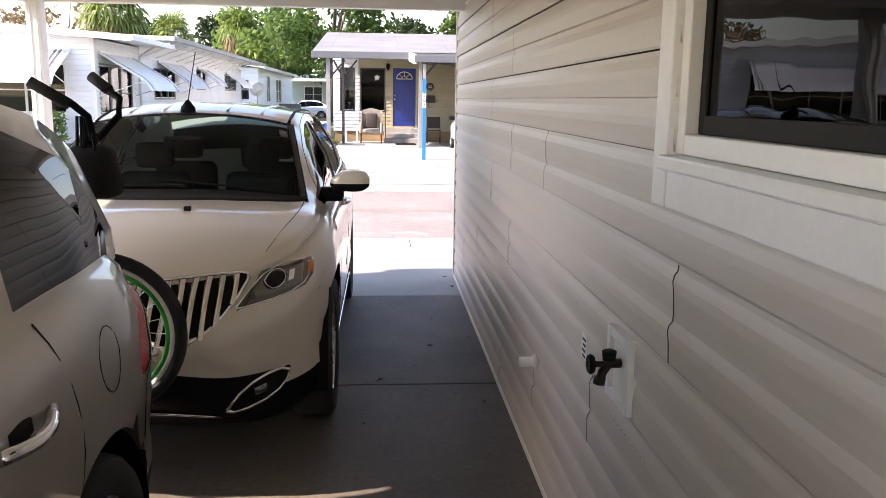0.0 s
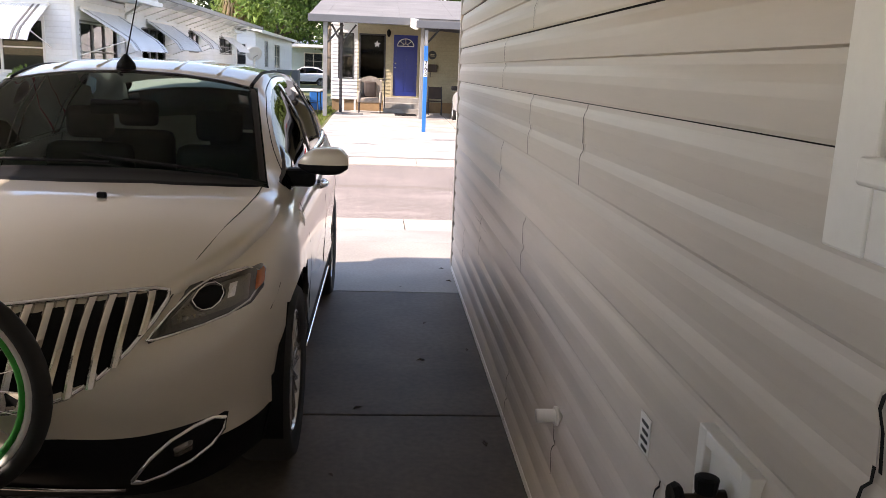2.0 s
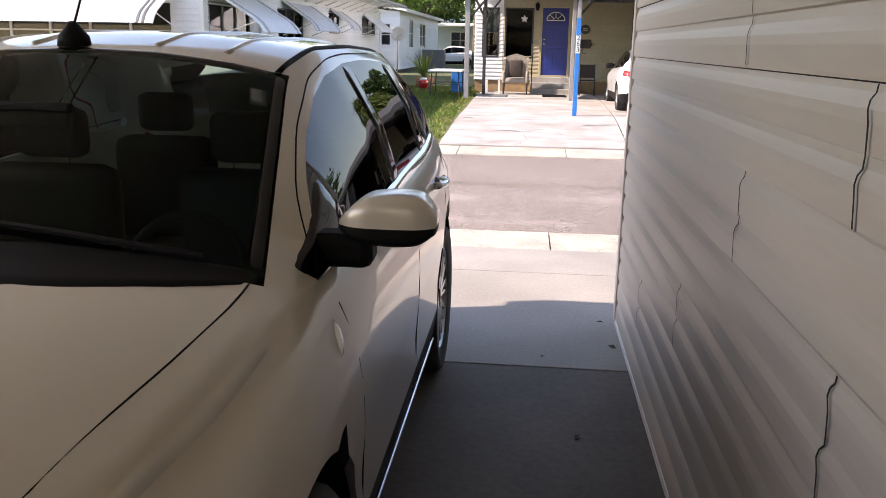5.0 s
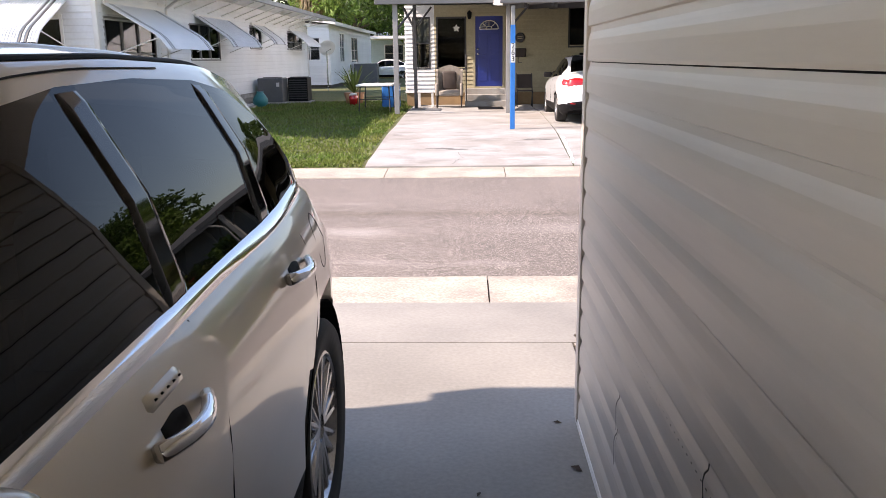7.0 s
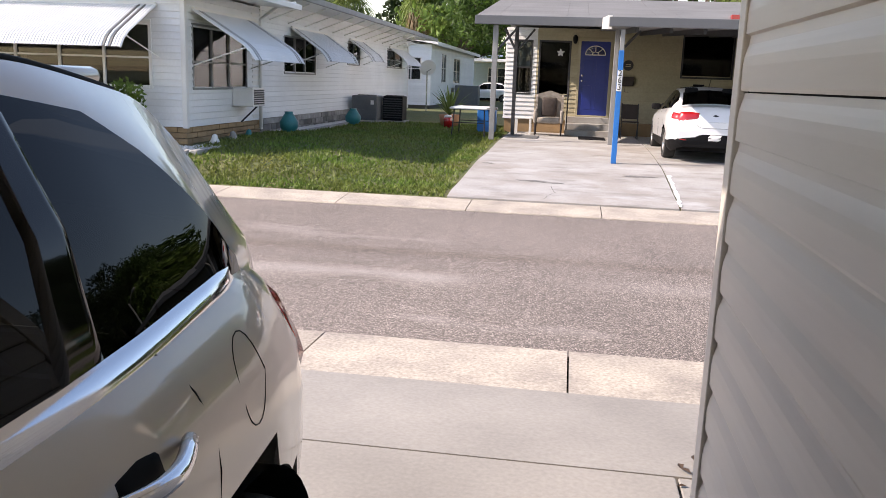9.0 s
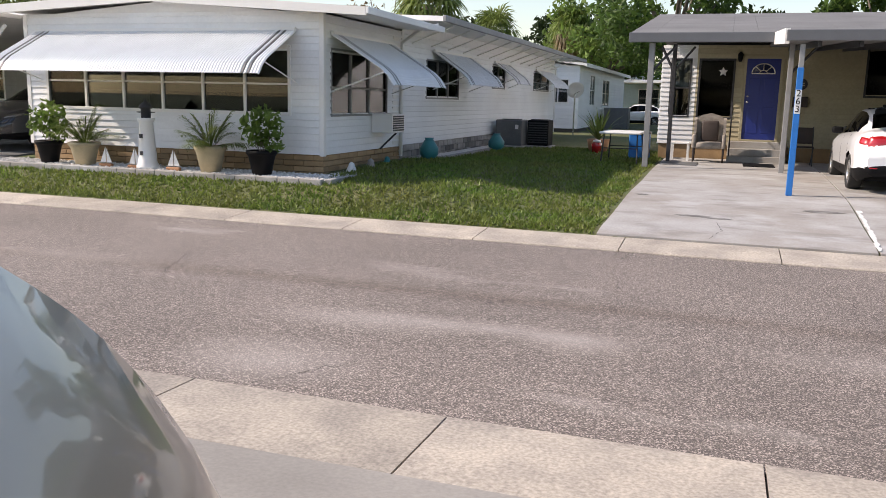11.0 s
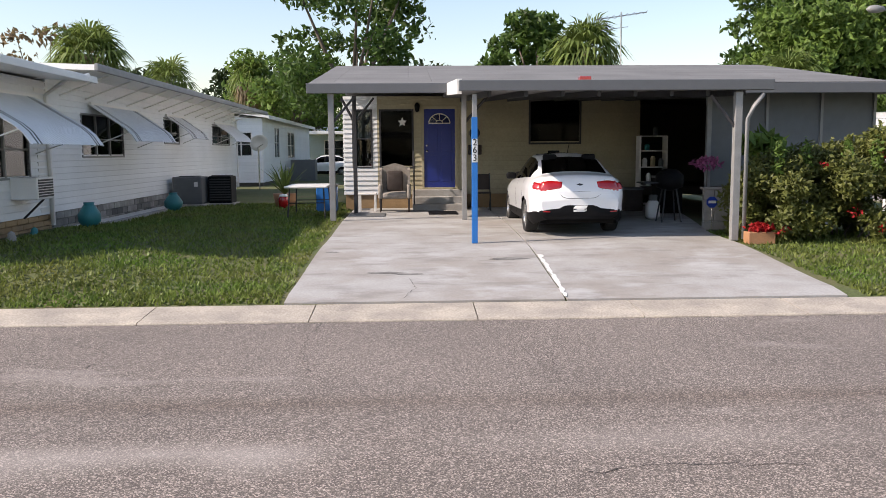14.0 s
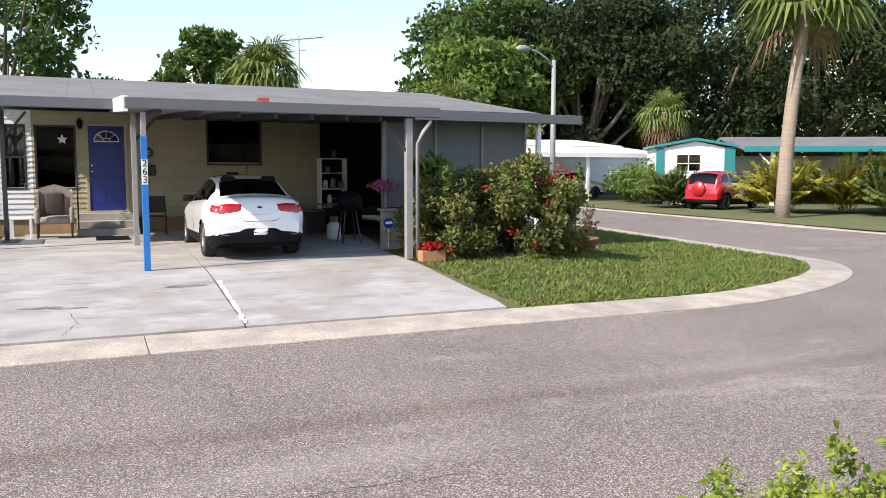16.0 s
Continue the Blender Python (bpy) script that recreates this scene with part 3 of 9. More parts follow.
# driveway of the near lot, slab by slab
slab = thing("pavement_near_drive", pose(0, 0, 0), "smooth grey concrete carport slab cast in joined panels", "driveway", kind="structure")
# slabs behind the last joint take the darker colour that includes roof shade
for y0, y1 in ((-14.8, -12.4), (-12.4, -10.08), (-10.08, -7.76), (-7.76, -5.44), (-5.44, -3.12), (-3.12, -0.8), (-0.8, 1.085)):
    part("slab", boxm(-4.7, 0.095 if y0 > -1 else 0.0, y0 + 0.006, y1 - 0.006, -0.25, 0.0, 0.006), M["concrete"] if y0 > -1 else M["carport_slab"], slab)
ap = bmesh.new()
prism(ap, [(1.095, -0.3), (1.095, -0.004), (2.175, -0.088), (2.175, -0.3)], "x", -4.7, 1.4)
part("apron", ap, M["concrete"], slab)
part("slab", boxm(0.107, 1.4, 0.02, 1.085, -0.25, -0.004, 0.006), M["concrete"], slab)
part("slab", boxm(-4.7, 0.0, -3.1, -0.82, -0.3, -0.02), M["black"], slab)
lot = thing("ground_near_lot", pose(0, 0, 0), "sandy soil and grass strip beside the drive", "ground", kind="structure")
part("soil", boxm(1.41, 60, 0.0, 2.17, -0.34, -0.05), M["grass_ground"], lot)
part("soil", boxm(-60, -4.71, -30, 2.17, -0.34, -0.05), M["grass_ground"], lot)
part("soil", boxm(-4.7, 60, -30, -14.82, -0.34, -0.05), M["grass_ground"], lot)

# driveway across the road
dv = thing("pavement_far_drive", pose(0, 0, 0), "old pale grey concrete double driveway with stains and a crack", "driveway", kind="structure")
def drive_panel(x0f, x1f, x0b, x1b, y0, y1):
    vs, fs, n = [], [], 14
    for j in range(n + 1):
        t = j / n
        y = y0 + (y1 - y0) * t
        for i in range(5):
            x = (x0f + (x1f - x0f) * i / 4) * (1 - t) + (x0b + (x1b - x0b) * i / 4) * t
            vs.append((x, y, lawn_height(0, y) + 0.03))
    for j in range(n):
        for i in range(4):
            a = j * 5 + i
            fs.append((a, a + 1, a + 6, a + 5))
    bm = bmesh.new()
    vv = [bm.verts.new(v) for v in vs]
    for f in fs:
        bm.faces.new([vv[i] for i in f])
    r = bmesh.ops.extrude_face_region(bm, geom=bm.faces[:])
    for v in r["geom"]:
        if isinstance(v, bmesh.types.BMVert):
            v.co.z -= 0.2
    bmesh.ops.recalc_face_normals(bm, faces=bm.faces)
    return part("slab", bm, M["drive"], dv)
drive_panel(-2.15, 1.12, -2.1, 1.26, 9.41, 14.6)
drive_panel(1.15, 4.5, 1.29, 4.75, 9.41, 14.6)
drive_panel(-2.1, 1.26, -2.1, 1.26, 14.62, 21.1)
drive_panel(1.29, 4.75, 1.29, 6.0, 14.62, 21.1)

# ---- near house: vinyl wall, corner post, window ----
ROW, Z0 = 0.263, 0.04
def lap_profile(h):
    """One course of dutch-lap siding: (outward, height)."""
    c = h / 2
    out = []
    for b in (0.0, c):
        e = 0.97 if b == 0.0 else 0.91
        out += [(0.019, b), (0.0195, b + 0.4 * c), (0.0175, b + 0.58 * c), (0.0135, b + 0.7 * c), (0.0095, b + 0.8 * c), (0.0075, b + e * c)]
    return out


def siding_panel(y0, y1, z, parent, h=ROW):
    prof = [(0.002, -0.004), (0.016, -0.008)] + lap_profile(h)
    n = max(2, int((y1 - y0) / 0.35))
    vs, fs = [], []
    for i in range(n + 1):
        y = y0 + (y1 - y0) * i / n
        w = 0.0018 * noise.noise(Vector((y * 1.7, z * 3, 1)))
        jag = 0.0 if 0 < i < n else 1.0
        for o, hh in prof:
            u = (hh / h * 2) % 1.0
            off = 0.016 * (u - 0.45) + (0.012 if 0.5 < u < 0.75 else 0.0) + 0.006 * noise.noise(Vector((z * 7, hh * 30, y0)))
            vs.append((-o - w, y + jag * off, z + hh))
    k = len(prof)
    for i in range(n):
        for j in range(k - 1):
            a = i * k + j
            fs.append((a, a + 1, a + k + 1, a + k))
    fs += [tuple(range(k))[::-1], tuple(n * k + j for j in range(k))]
    return mesh_object("siding_panel", vs, fs, M["siding"], parent, smooth=False)


near = thing("wall_near_house", pose(0, 0, 0), "tan vinyl dutch-lap siding wall with crooked panel seams", "wall", kind="structure")
seams = {0: [-3.25, -6.9], 1: [-0.97, -4.3, -7.7], 2: [-1.94, -5.31, -8.8], 3: [-3.45, -7.1], 4: [-2.67, -6.04, -9.6], 5: [-3.45, -4.4, -8.0], 6: [-2.6, -9.0], 7: [-3.42, -9.6], 8: [-2.55, -8.6], 9: [-3.3, -7.0]}
WIN = (-7.45, -5.97, 1.62, 2.55)  # window hole in the wall
for r in range(10):
    cuts = [-14.0] + sorted(seams[r]) + [-0.02]
    za, zb = Z0 + r * ROW, Z0 + (r + 1) * ROW
    spans = list(zip(cuts, cuts[1:]))
    if zb > WIN[2] + 0.05 and za < WIN[3] - 0.05:
        cut = []
        for a, b in spans:
            if b <= WIN[0] or a >= WIN[1]:
                cut.append((a, b))
            else:
                if a < WIN[0]:
                    cut.append((a, WIN[0]))
                if b > WIN[1]:
                    cut.append((WIN[1], b))
        spans = cut
    for a, b in spans:
        siding_panel(a + 0.001, b - 0.001, za, near)
def seam_line(y, z, parent, h=ROW):
    """A black crooked ribbon that paints the shadow at the edge where two siding panels overlap."""
    prof = lap_profile(h)
    for lo, hi, shift in ((0, 6, 0.0), (6, 12, -0.014)):
        vs, fs = [], []
        for i in range(lo, hi):
            o, hh = prof[i]
            u = (hh / h * 2) % 1.0
            yy = y + shift + 0.016 * (u - 0.45) + (0.012 if 0.5 < u < 0.75 else 0.0) + 0.004 * noise.noise(Vector((z * 9, hh * 40, y)))
            w = 0.0034 + 0.0022 * abs(noise.noise(Vector((z * 5, hh * 25, y * 3))))
            vs += [(-o - 0.006, yy - w, z + hh), (-o - 0.006, yy + w, z + hh)]
        for i in range(hi - lo - 1):
            fs.append((2 * i, 2 * i + 1, 2 * i + 3, 2 * i + 2))
        mesh_object("seam_edge", vs, fs, M["black"], parent)
for r in range(10):
    for y in seams[r]:
        if not (WIN[0] - 0.2 < y < WIN[1] + 0.2 and r >= 6):
            seam_line(y, Z0 + r * ROW, near)
bm = bmesh.new()
for a in ((0.002, 0.16, -14, WIN[0], 0, 2.7), (0.002, 0.16, WIN[1], -0.01, 0, 2.7), (0.002, 0.16, WIN[0], WIN[1], 0, WIN[2]), (0.002, 0.16, WIN[0], WIN[1], WIN[3], 2.7)):
    box(bm, *a)
part("sheathing", bm, M["black"], near)
part("base_strip", boxm(-0.022, 0.0, -14, 0, 0.0, 0.036, 0.003), M["white_trim"], near)
bm = bmesh.new()
box(bm, -0.026, 0.0, -0.05, 0.026, 0.02, 2.7, 0.004)
box(bm, 0.0, 0.05, 0.0, 0.026, 0.02, 2.7, 0.004)
part("corner_post", bm, M["siding"], near, "tan vinyl corner trim")
bm = bmesh.new()
for i in range(150):
    y = -6.4 + i * 0.038
    for dz in (0.0, 0.016):
        box(bm, -0.0185, -0.0155, y, y + 0.009, 0.742 + dz, 0.745 + dz)
part("weep_slots", bm, M["black"], near)
body = thing("house_near_body", pose(0, 0, 0), "closed body of the near house behind its siding", "house", kind="structure")
part("wall", boxm(0.0, 6.0, -14.2, -14.05, 0, 2.7), M["siding"], body)
part("wall", boxm(5.9, 6.0, -14, 0, 0, 2.7), M["siding"], body)
part("wall", boxm(0.06, 6.0, -0.14, 0.012, 0, 2.7), M["siding"], body)
part("ceiling", boxm(0.0, 6.0, -14.2, 0.3, 2.71, 2.86), M["white_trim"], body)
part("floor", boxm(0.17, 5.9, -14, -0.15, 0.3, 0.4), M["inside"], body)
part("partition", boxm(2.6, 2.7, -14, -0.15, 0.4, 2.7), M["inside"], body)

# window unit of the near house
nw = thing("window_1", pose(0, 0, 0), "white-cased vinyl sash window with dark glass", "window", kind="structure")
bm = bmesh.new()
y0, y1, z0, z1 = WIN
for b in ((-0.034, 0.02, y1, y1 + 0.1, z0 - 0.145, z1 + 0.15), (-0.034, 0.02, y0 - 0.1, y0, z0 - 0.145, z1 + 0.15), (-0.03, 0.02, y0, y1, z1, z1 + 0.15)):
    box(bm, *b, 0.004)
part("casing", bm, M["white_trim"], nw, "broad white casing boards")
bm = bmesh.new()
box(bm, -0.032, 0.02, y0, y1, z0 - 0.145, z0 - 0.05, 0.004)
box(bm, -0.06, 0.03, y0 - 0.02, y1 + 0.0, z0 - 0.048, z0 - 0.012, 0.006)
part("window_sill", bm, M["white_trim"], nw, "white sill with a projecting nose")
bm = bmesh.new()
for b in ((-0.012, 0.07, y1 - 0.05, y1, z0 - 0.01, z1), (-0.012, 0.07, y0, y0 + 0.05, z0 - 0.01, z1), (-0.012, 0.07, y0 + 0.05, y1 - 0.05, z0 - 0.01, z0 + 0.04), (-0.012, 0.07, y0 + 0.05, y1 - 0.05, z1 - 0.05, z1)):
    box(bm, *b, 0.004)
part("window_frame", bm, M["white_trim"], nw)
bm = bmesh.new()
for b in ((0.02, 0.045, y1 - 0.085, y1 - 0.052, z0 + 0.04, z1 - 0.05), (0.02, 0.045, y0 + 0.052, y0 + 0.085, z0 + 0.04, z1 - 0.05), (0.02, 0.045, y0 + 0.085, y1 - 0.085, z0 + 0.04, z0 + 0.085)):
    box(bm, *b, 0.004)
part("sash", bm, M["dark_sash"], nw, "dark bronze sash rails")
part("pane", boxm(0.028, 0.034, y0 + 0.05, y1 - 0.05, z0 + 0.05, z1 - 0.05), M["house_glass"], nw)
bm = bmesh.new()
for y in (-6.35, -6.72, -7.09):
    box(bm, 0.06, 0.07, y - 0.009, y + 0.009, z0 + 0.05, z1 - 0.05)
part("muntins", bm, M["dark_sash"], nw)
vs, fs = [], []
for i in range(80):
    y = y0 - 0.1 + (y1 - y0 + 0.2) * i / 79
    for z in (z0 - 0.1, z1 + 0.1):
        vs.append((0.16 + 0.012 * math.sin(i * 1.1) , y, z))
for i in range(79):
    fs.append((2 * i, 2 * i + 1, 2 * i + 3, 2 * i + 2))
mesh_object("curtain", vs, fs, M["dark_cloth"], nw, "dark pleated curtain", smooth=True)
# hose bib box, dryer pipe stub, small sticker
hb = thing("hose_faucet_box", pose(0, -0.035, 0), "white recessed plastic wall box with a dark brass hose faucet", "faucet")
bm = bmesh.new()
for b in ((-0.038, 0.0, -5.735, -5.7, 0.835, 1.06), (-0.038, 0.0, -5.545, -5.51, 0.835, 1.06), (-0.038, 0.0, -5.7, -5.545, 1.03, 1.06), (-0.038, 0.0, -5.7, -5.545, 0.835, 0.865), (-0.024, -0.0215, -5.7, -5.545, 0.865, 1.03)):
    box(bm, *b, 0.003 if b[1] == 0.0 else 0.0)
part("box_frame", bm, M["white_trim"], hb)
bm = bmesh.new()
tube(bm, [(-0.01, -5.62, 0.965), (-0.075, -5.62, 0.962)], 0.014, n=12)
tube(bm, [(-0.06, -5.62, 0.962), (-0.08, -5.62, 0.935), (-0.085, -5.62, 0.915)], 0.013, 0.016, 12)
tube(bm, [(-0.085, -5.62, 0.922), (-0.088, -5.62, 0.9)], 0.018, 0.018, 12)
part("valve_body", bm, M["old_brass"], hb, "tarnished brass valve", smooth=True)
part("valve_stem", tube(bmesh.new(), [(-0.07, -5.62, 0.962), (-0.11, -5.62, 0.962)], 0.009, n=10), M["old_brass"], hb)
part("handwheel", lathe(bmesh.new(), [(0.004, -0.006), (0.026, -0.009), (0.031, 0.0), (0.026, 0.009), (0.004, 0.006)], 10, pose(-0.115, -5.62, 0.962), "x"), M["black"], hb, "black handwheel")
part("vacuum_cap", lathe(bmesh.new(), [(0.02, -0.012), (0.022, 0.014), (0.014, 0.018)], 14, pose(-0.06, -5.62, 0.988)), M["black"], hb)
pipe = thing("pipe_stub", pose(-0.01, -4.33, 0.535), "short white plastic pipe stub in the siding", "pipe")
part("pipe", lathe(bmesh.new(), [(0.018, -0.085), (0.024, -0.085), (0.024, 0.01), (0.018, 0.01), (0.018, -0.085)], 18, None, "x"), M["white_trim"], pipe, smooth=True)
part("flange", lathe(bmesh.new(), [(0.024, -0.02), (0.034, -0.02), (0.034, -0.008), (0.024, -0.008)], 18, None, "x"), M["white_trim"], pipe, smooth=True)
stk = thing("wall_sticker", pose(-0.021, -5.21, 0.88), "small white printed sticker on the siding", "sticker")
part("paper", boxm(-0.001, 0.001, -0.035, 0.035, -0.045, 0.045), M["white_trim"], stk)
for i in range(4):
    part("printed_bar", boxm(-0.003, -0.0012, -0.025, 0.02 - 0.008 * (i % 2), 0.022 - 0.02 * i, 0.03 - 0.02 * i), M["dark_metal"], stk)

# carport roof over the near drive
cr = thing("carport_roof", pose(0, 0, 0), "white aluminium pan roof of the carport on white posts", "carport", kind="structure")
bm = bmesh.new()
for i in range(13):
    x0 = -3.72 + i * 0.305
    box(bm, x0, x0 + 0.295, -14.2, -0.62, 2.62, 2.70)
part("roof_pans", bm, M["white_trim"], cr)
part("fascia", boxm(-3.8, 0.3, -0.6, -0.5, 2.5, 2.74, 0.01), M["white_trim"], cr)
part("house_eave", boxm(-1.6, 0.32, -0.498, 0.3, 2.62, 2.7, 0.01), M["white_trim"], cr)
part("roof_edge", boxm(-3.81, -3.73, -14.2, -0.61, 2.5, 2.74, 0.01), M["white_trim"], cr)
for y in (-0.62, -5.4, -9.8, -14.0):
    bm = boxm(-3.68, -3.56, y - 0.06, y + 0.06, 0.0, 2.62, 0.008)
    for o in (-0.028, 0.028):
        box(bm, -3.62 + o - 0.008, -3.62 + o + 0.008, y - 0.066, y - 0.058, 0.05, 2.5)
    part("post", bm, M["white_trim"], cr, "white fluted aluminium post")


# ---- houses ----
def boards(parent, mat, axis, at, a, b, z0, z1, course, out, openings=(), name="siding_board"):
    """Lap siding on a wall along x (axis 'x', at y) or along y (axis 'y', at x); out: +1 or -1, the way that it faces."""
    z, cache = z0, {}
    while z < z1 - 0.01:
        zt = min(z + course, z1)
        spans = [(a, b)]
        for o0, o1, q0, q1 in openings:
            if min(zt, q1) - max(z, q0) > 0.5 * course:
                cut = []
                for s0, s1 in spans:
                    if o1 <= s0 or o0 >= s1:
                        cut.append((s0, s1))
                    else:
                        if o0 > s0:
                            cut.append((s0, o0))
                        if o1 < s1:
                            cut.append((o1, s1))
                spans = cut
        for s0, s1 in spans:
            key = (round(s1 - s0, 3), round(zt - z, 3))
            if key not in cache:
                h = zt - z
                prof = [(-0.03, 0), (0.023, 0), (0.025, 0.012), (0.004, h + 0.006), (-0.03, h + 0.006)]
                vs = []
                for u in (0, s1 - s0):
                    for o, hh in prof:
                        vs.append((u, o * out, hh) if axis == "x" else (o * out, u, hh))
                fs = [(i, (i + 1) % 5, 5 + (i + 1) % 5, 5 + i) for i in range(5)] + [(4, 3, 2, 1, 0), (5, 6, 7, 8, 9)]
                me = bpy.data.meshes.new(name)
                me.from_pydata(vs, [], fs)
                bmx = bmesh.new()
                bmx.from_mesh(me)
                bmesh.ops.recalc_face_normals(bmx, faces=bmx.faces)
                bmx.to_mesh(me)
                bmx.free()
                me.materials.append(mat)
                cache[key] = me
            ob = new(name, cache[key])
            ob.parent = parent
            ob.location = (s0, at, z) if axis == "x" else (at, s0, z)
        z = zt


def frame_bars(bm, axis, at, a, b, z0, z1, w, d, out):
    """Four bars round an opening."""
    lo, hi = (at - d, at + 0.04) if out < 0 else (at - 0.04, at + d)
    for u0, u1, q0, q1 in ((a - w, a, z0 - w, z1 + w), (b, b + w, z0 - w, z1 + w), (a, b, z0 - w, z0), (a, b, z1, z1 + w)):
        if axis == "x":
            box(bm, u0, u1, lo, hi, q0, q1, 0.006)
        else:
            box(bm, lo, hi, u0, u1, q0, q1, 0.006)


def window(parent, axis, at, a, b, z0, z1, out, rails=(0.5,), mullions=(), trim="white_trim", w=0.06, label="", blind=None, glazing="pane"):
    """A window unit in an opening: frame, sashes, glass, and a blind behind where there is one."""
    bm = bmesh.new()
    frame_bars(bm, axis, at, a, b, z0, z1, w, 0.03, out)
    win = part("window", bm, M[trim], parent, label)
    ext = lambda u0, u1, d0, d1, q0, q1: ((u0, u1, at + d0 * out if out > 0 else at - d1, at + d1 * out if out > 0 else at - d0, q0, q1) if axis == "x" else (at + d0 if out > 0 else at - d1, at + d1 if out > 0 else at - d0, u0, u1, q0, q1))
    cuts = [a] + [a + (b - a) * m for m in mullions] + [b]
    for m in cuts[1:-1]:
        part("mullion", boxm(*ext(m - 0.025, m + 0.025, -0.03, 0.018, z0, z1), 0.004), M[trim], win)
    for c0, c1 in zip(cuts, cuts[1:]):
        part("pane", boxm(*ext(c0, c1, -0.022, -0.016, z0, z1)), M[glazing], win)
        for r in rails:
            part("sash_rail", boxm(*ext(c0, c1, -0.02, 0.008, z0 + (z1 - z0) * r - 0.016, z0 + (z1 - z0) * r + 0.016)), M[trim], win)
        if blind:
            part("blind", boxm(*ext(c0 + 0.02, c1 - 0.02, -0.1, -0.09, z0 + (z1 - z0) * blind[1], z1)), M[blind[0]], win)
    return win


def awning(name, label, axis, at, a, b, z_top, drop, reach, out, stripes, parent=None):
    """A ribbed metal window awning that leans out from the wall."""
    top = thing(name, pose(0, 0, 0), label, "awning", "metal window awnings")
    rib, n = 0.055, max(4, int((b - a) / 0.055))
    prof = []
    for i in range(9):
        t = i / 8
        o = reach * (t if t < 0.8 else 0.8 + (t - 0.8) * 0.75) / 0.95
        zz = z_top - drop * 0.88 * t - (drop * 0.12 * max(0, (t - 0.8) / 0.2) ** 1.5)
        prof.append((o, zz))
    groups, was = [], None
    for k in range(n):
        u0, u1 = a + (b - a) * k / n, a + (b - a) * (k + 1) / n
        edge = min(k, n - 1 - k)
        dark = stripes and edge in (3, 5)
        if dark != was:
            groups.append(("stripe", "awning_grey", bmesh.new()) if dark else ("panel", "awning", bmesh.new()))
            was = dark
        bm = groups[-1][2]
        um = [u0, u0 + 0.3 * (u1 - u0), u0 + 0.5 * (u1 - u0), u0 + 0.8 * (u1 - u0), u1]
        hs = [0, 0, 0.012, 0.012, 0]
        grid = []
        for o, zz in prof:
            row = []
            for u, h in zip(um, hs):
                p = (u, at + out * (o + 0.4 * h), zz + h) if axis == "x" else (at + out * (o + 0.4 * h), u, zz + h)
                row.append(bm.verts.new(p))
            grid.append(row)
        for i in range(8):
            for j in range(4):
                bm.faces.new((grid[i][j], grid[i][j + 1], grid[i + 1][j + 1], grid[i + 1][j]))
    for nm, mt, bm in groups:
        if bm.faces:
            bmesh.ops.remove_doubles(bm, verts=bm.verts[:], dist=0.0005)
            bmesh.ops.solidify(bm, geom=bm.faces[:], thickness=0.003)
            part(nm, bm, M[mt], top)
        else:
            bm.free()
    # side fins and arms
    for u in (a, b):
        bm = bmesh.new()
        hem = [(o, zz - 0.006) for o, zz in prof]
        tube(bm, [(u, at + out * o, zz) if axis == "x" else (at + out * o, u, zz) for o, zz in hem], 0.014, n=6)
        part("hem", bm, M["awning"], top)
        e0, e1 = (at, z_top - drop * 1.15), (at + out * reach * 0.85, z_top - drop * 0.75)
        part("arm", tube(bmesh.new(), [(u, *e0), (u, *e1)] if axis == "x" else [(e0[0], u, e0[1]), (e1[0], u, e1[1])], 0.012, n=6), M["white_trim"], top)
    part("top_rail", boxm(*((a, b, min(at, at + out * 0.05), max(at, at + out * 0.05)) if axis == "x" else (min(at, at + out * 0.05), max(at, at + out * 0.05), a, b)), z_top - 0.02, z_top + 0.035), M["white_trim"], top)
    return top


# the white house on the left of the lawn
WX, WY, WL = -7.26, 11.75, -13.65
wh = thing("white_house", pose(0, 0, 0), "long white mobile home with lap siding and a low gable", "house")
front_win = (-13.15, -7.93, 1.34, 2.42)
side_wins = [(12.05, 14.5, 1.32, 2.42), (17.2, 19.6, 1.66, 2.5), (22.9, 24.3, 2.0, 2.65), (28.4, 31.0, 2.02, 2.65)]
boards(wh, M["white_siding"], "x", WY, WL, WX - 0.06, 0.62, 3.05, 0.118, -1, [front_win])
boards(wh, M["white_siding"], "y", WX, WY + 0.06, 15.3, 0.62, 3.0, 0.118, 1, side_wins[:1])
boards(wh, M["white_siding"], "y", WX - 0.12, 15.4, 32.2, 0.62, 3.0, 0.118, 1, side_wins[1:])
part("corner_trim", boxm(WX - 0.06, WX + 0.03, WY - 0.03, WY + 0.06, 0.6, 3.05, 0.005), M["white_trim"], wh)
part("corner_trim", boxm(WL - 0.03, WL + 0.06, WY - 0.03, WY + 0.06, 0.6, 3.05, 0.005), M["white_trim"], wh)
part("corner_trim", boxm(WX - 0.15, WX + 0.03, 15.3, 15.4, 0.4, 3.05, 0.005), M["white_trim"], wh)
part("corner_trim", boxm(WX - 0.15, WX - 0.06, 32.2, 32.3, 0.4, 3.0, 0.005), M["white_trim"], wh)
part("wall", boxm(WL, WL + 0.1, WY + 0.1, 32.2, 0.3, 3.0), M["white_siding"], wh)
part("wall", boxm(WL, WX - 0.15, 32.1, 32.2, 0.3, 3.0), M["white_siding"], wh)
part("floor", boxm(WL + 0.1, WX - 0.2, WY + 0.1, 32.1, 0.4, 0.6), M["inside"], wh)
part("partition", boxm(WL + 0.1, WX - 0.2, 15.2, 15.3, 0.6, 3.0), M["inside"], wh)
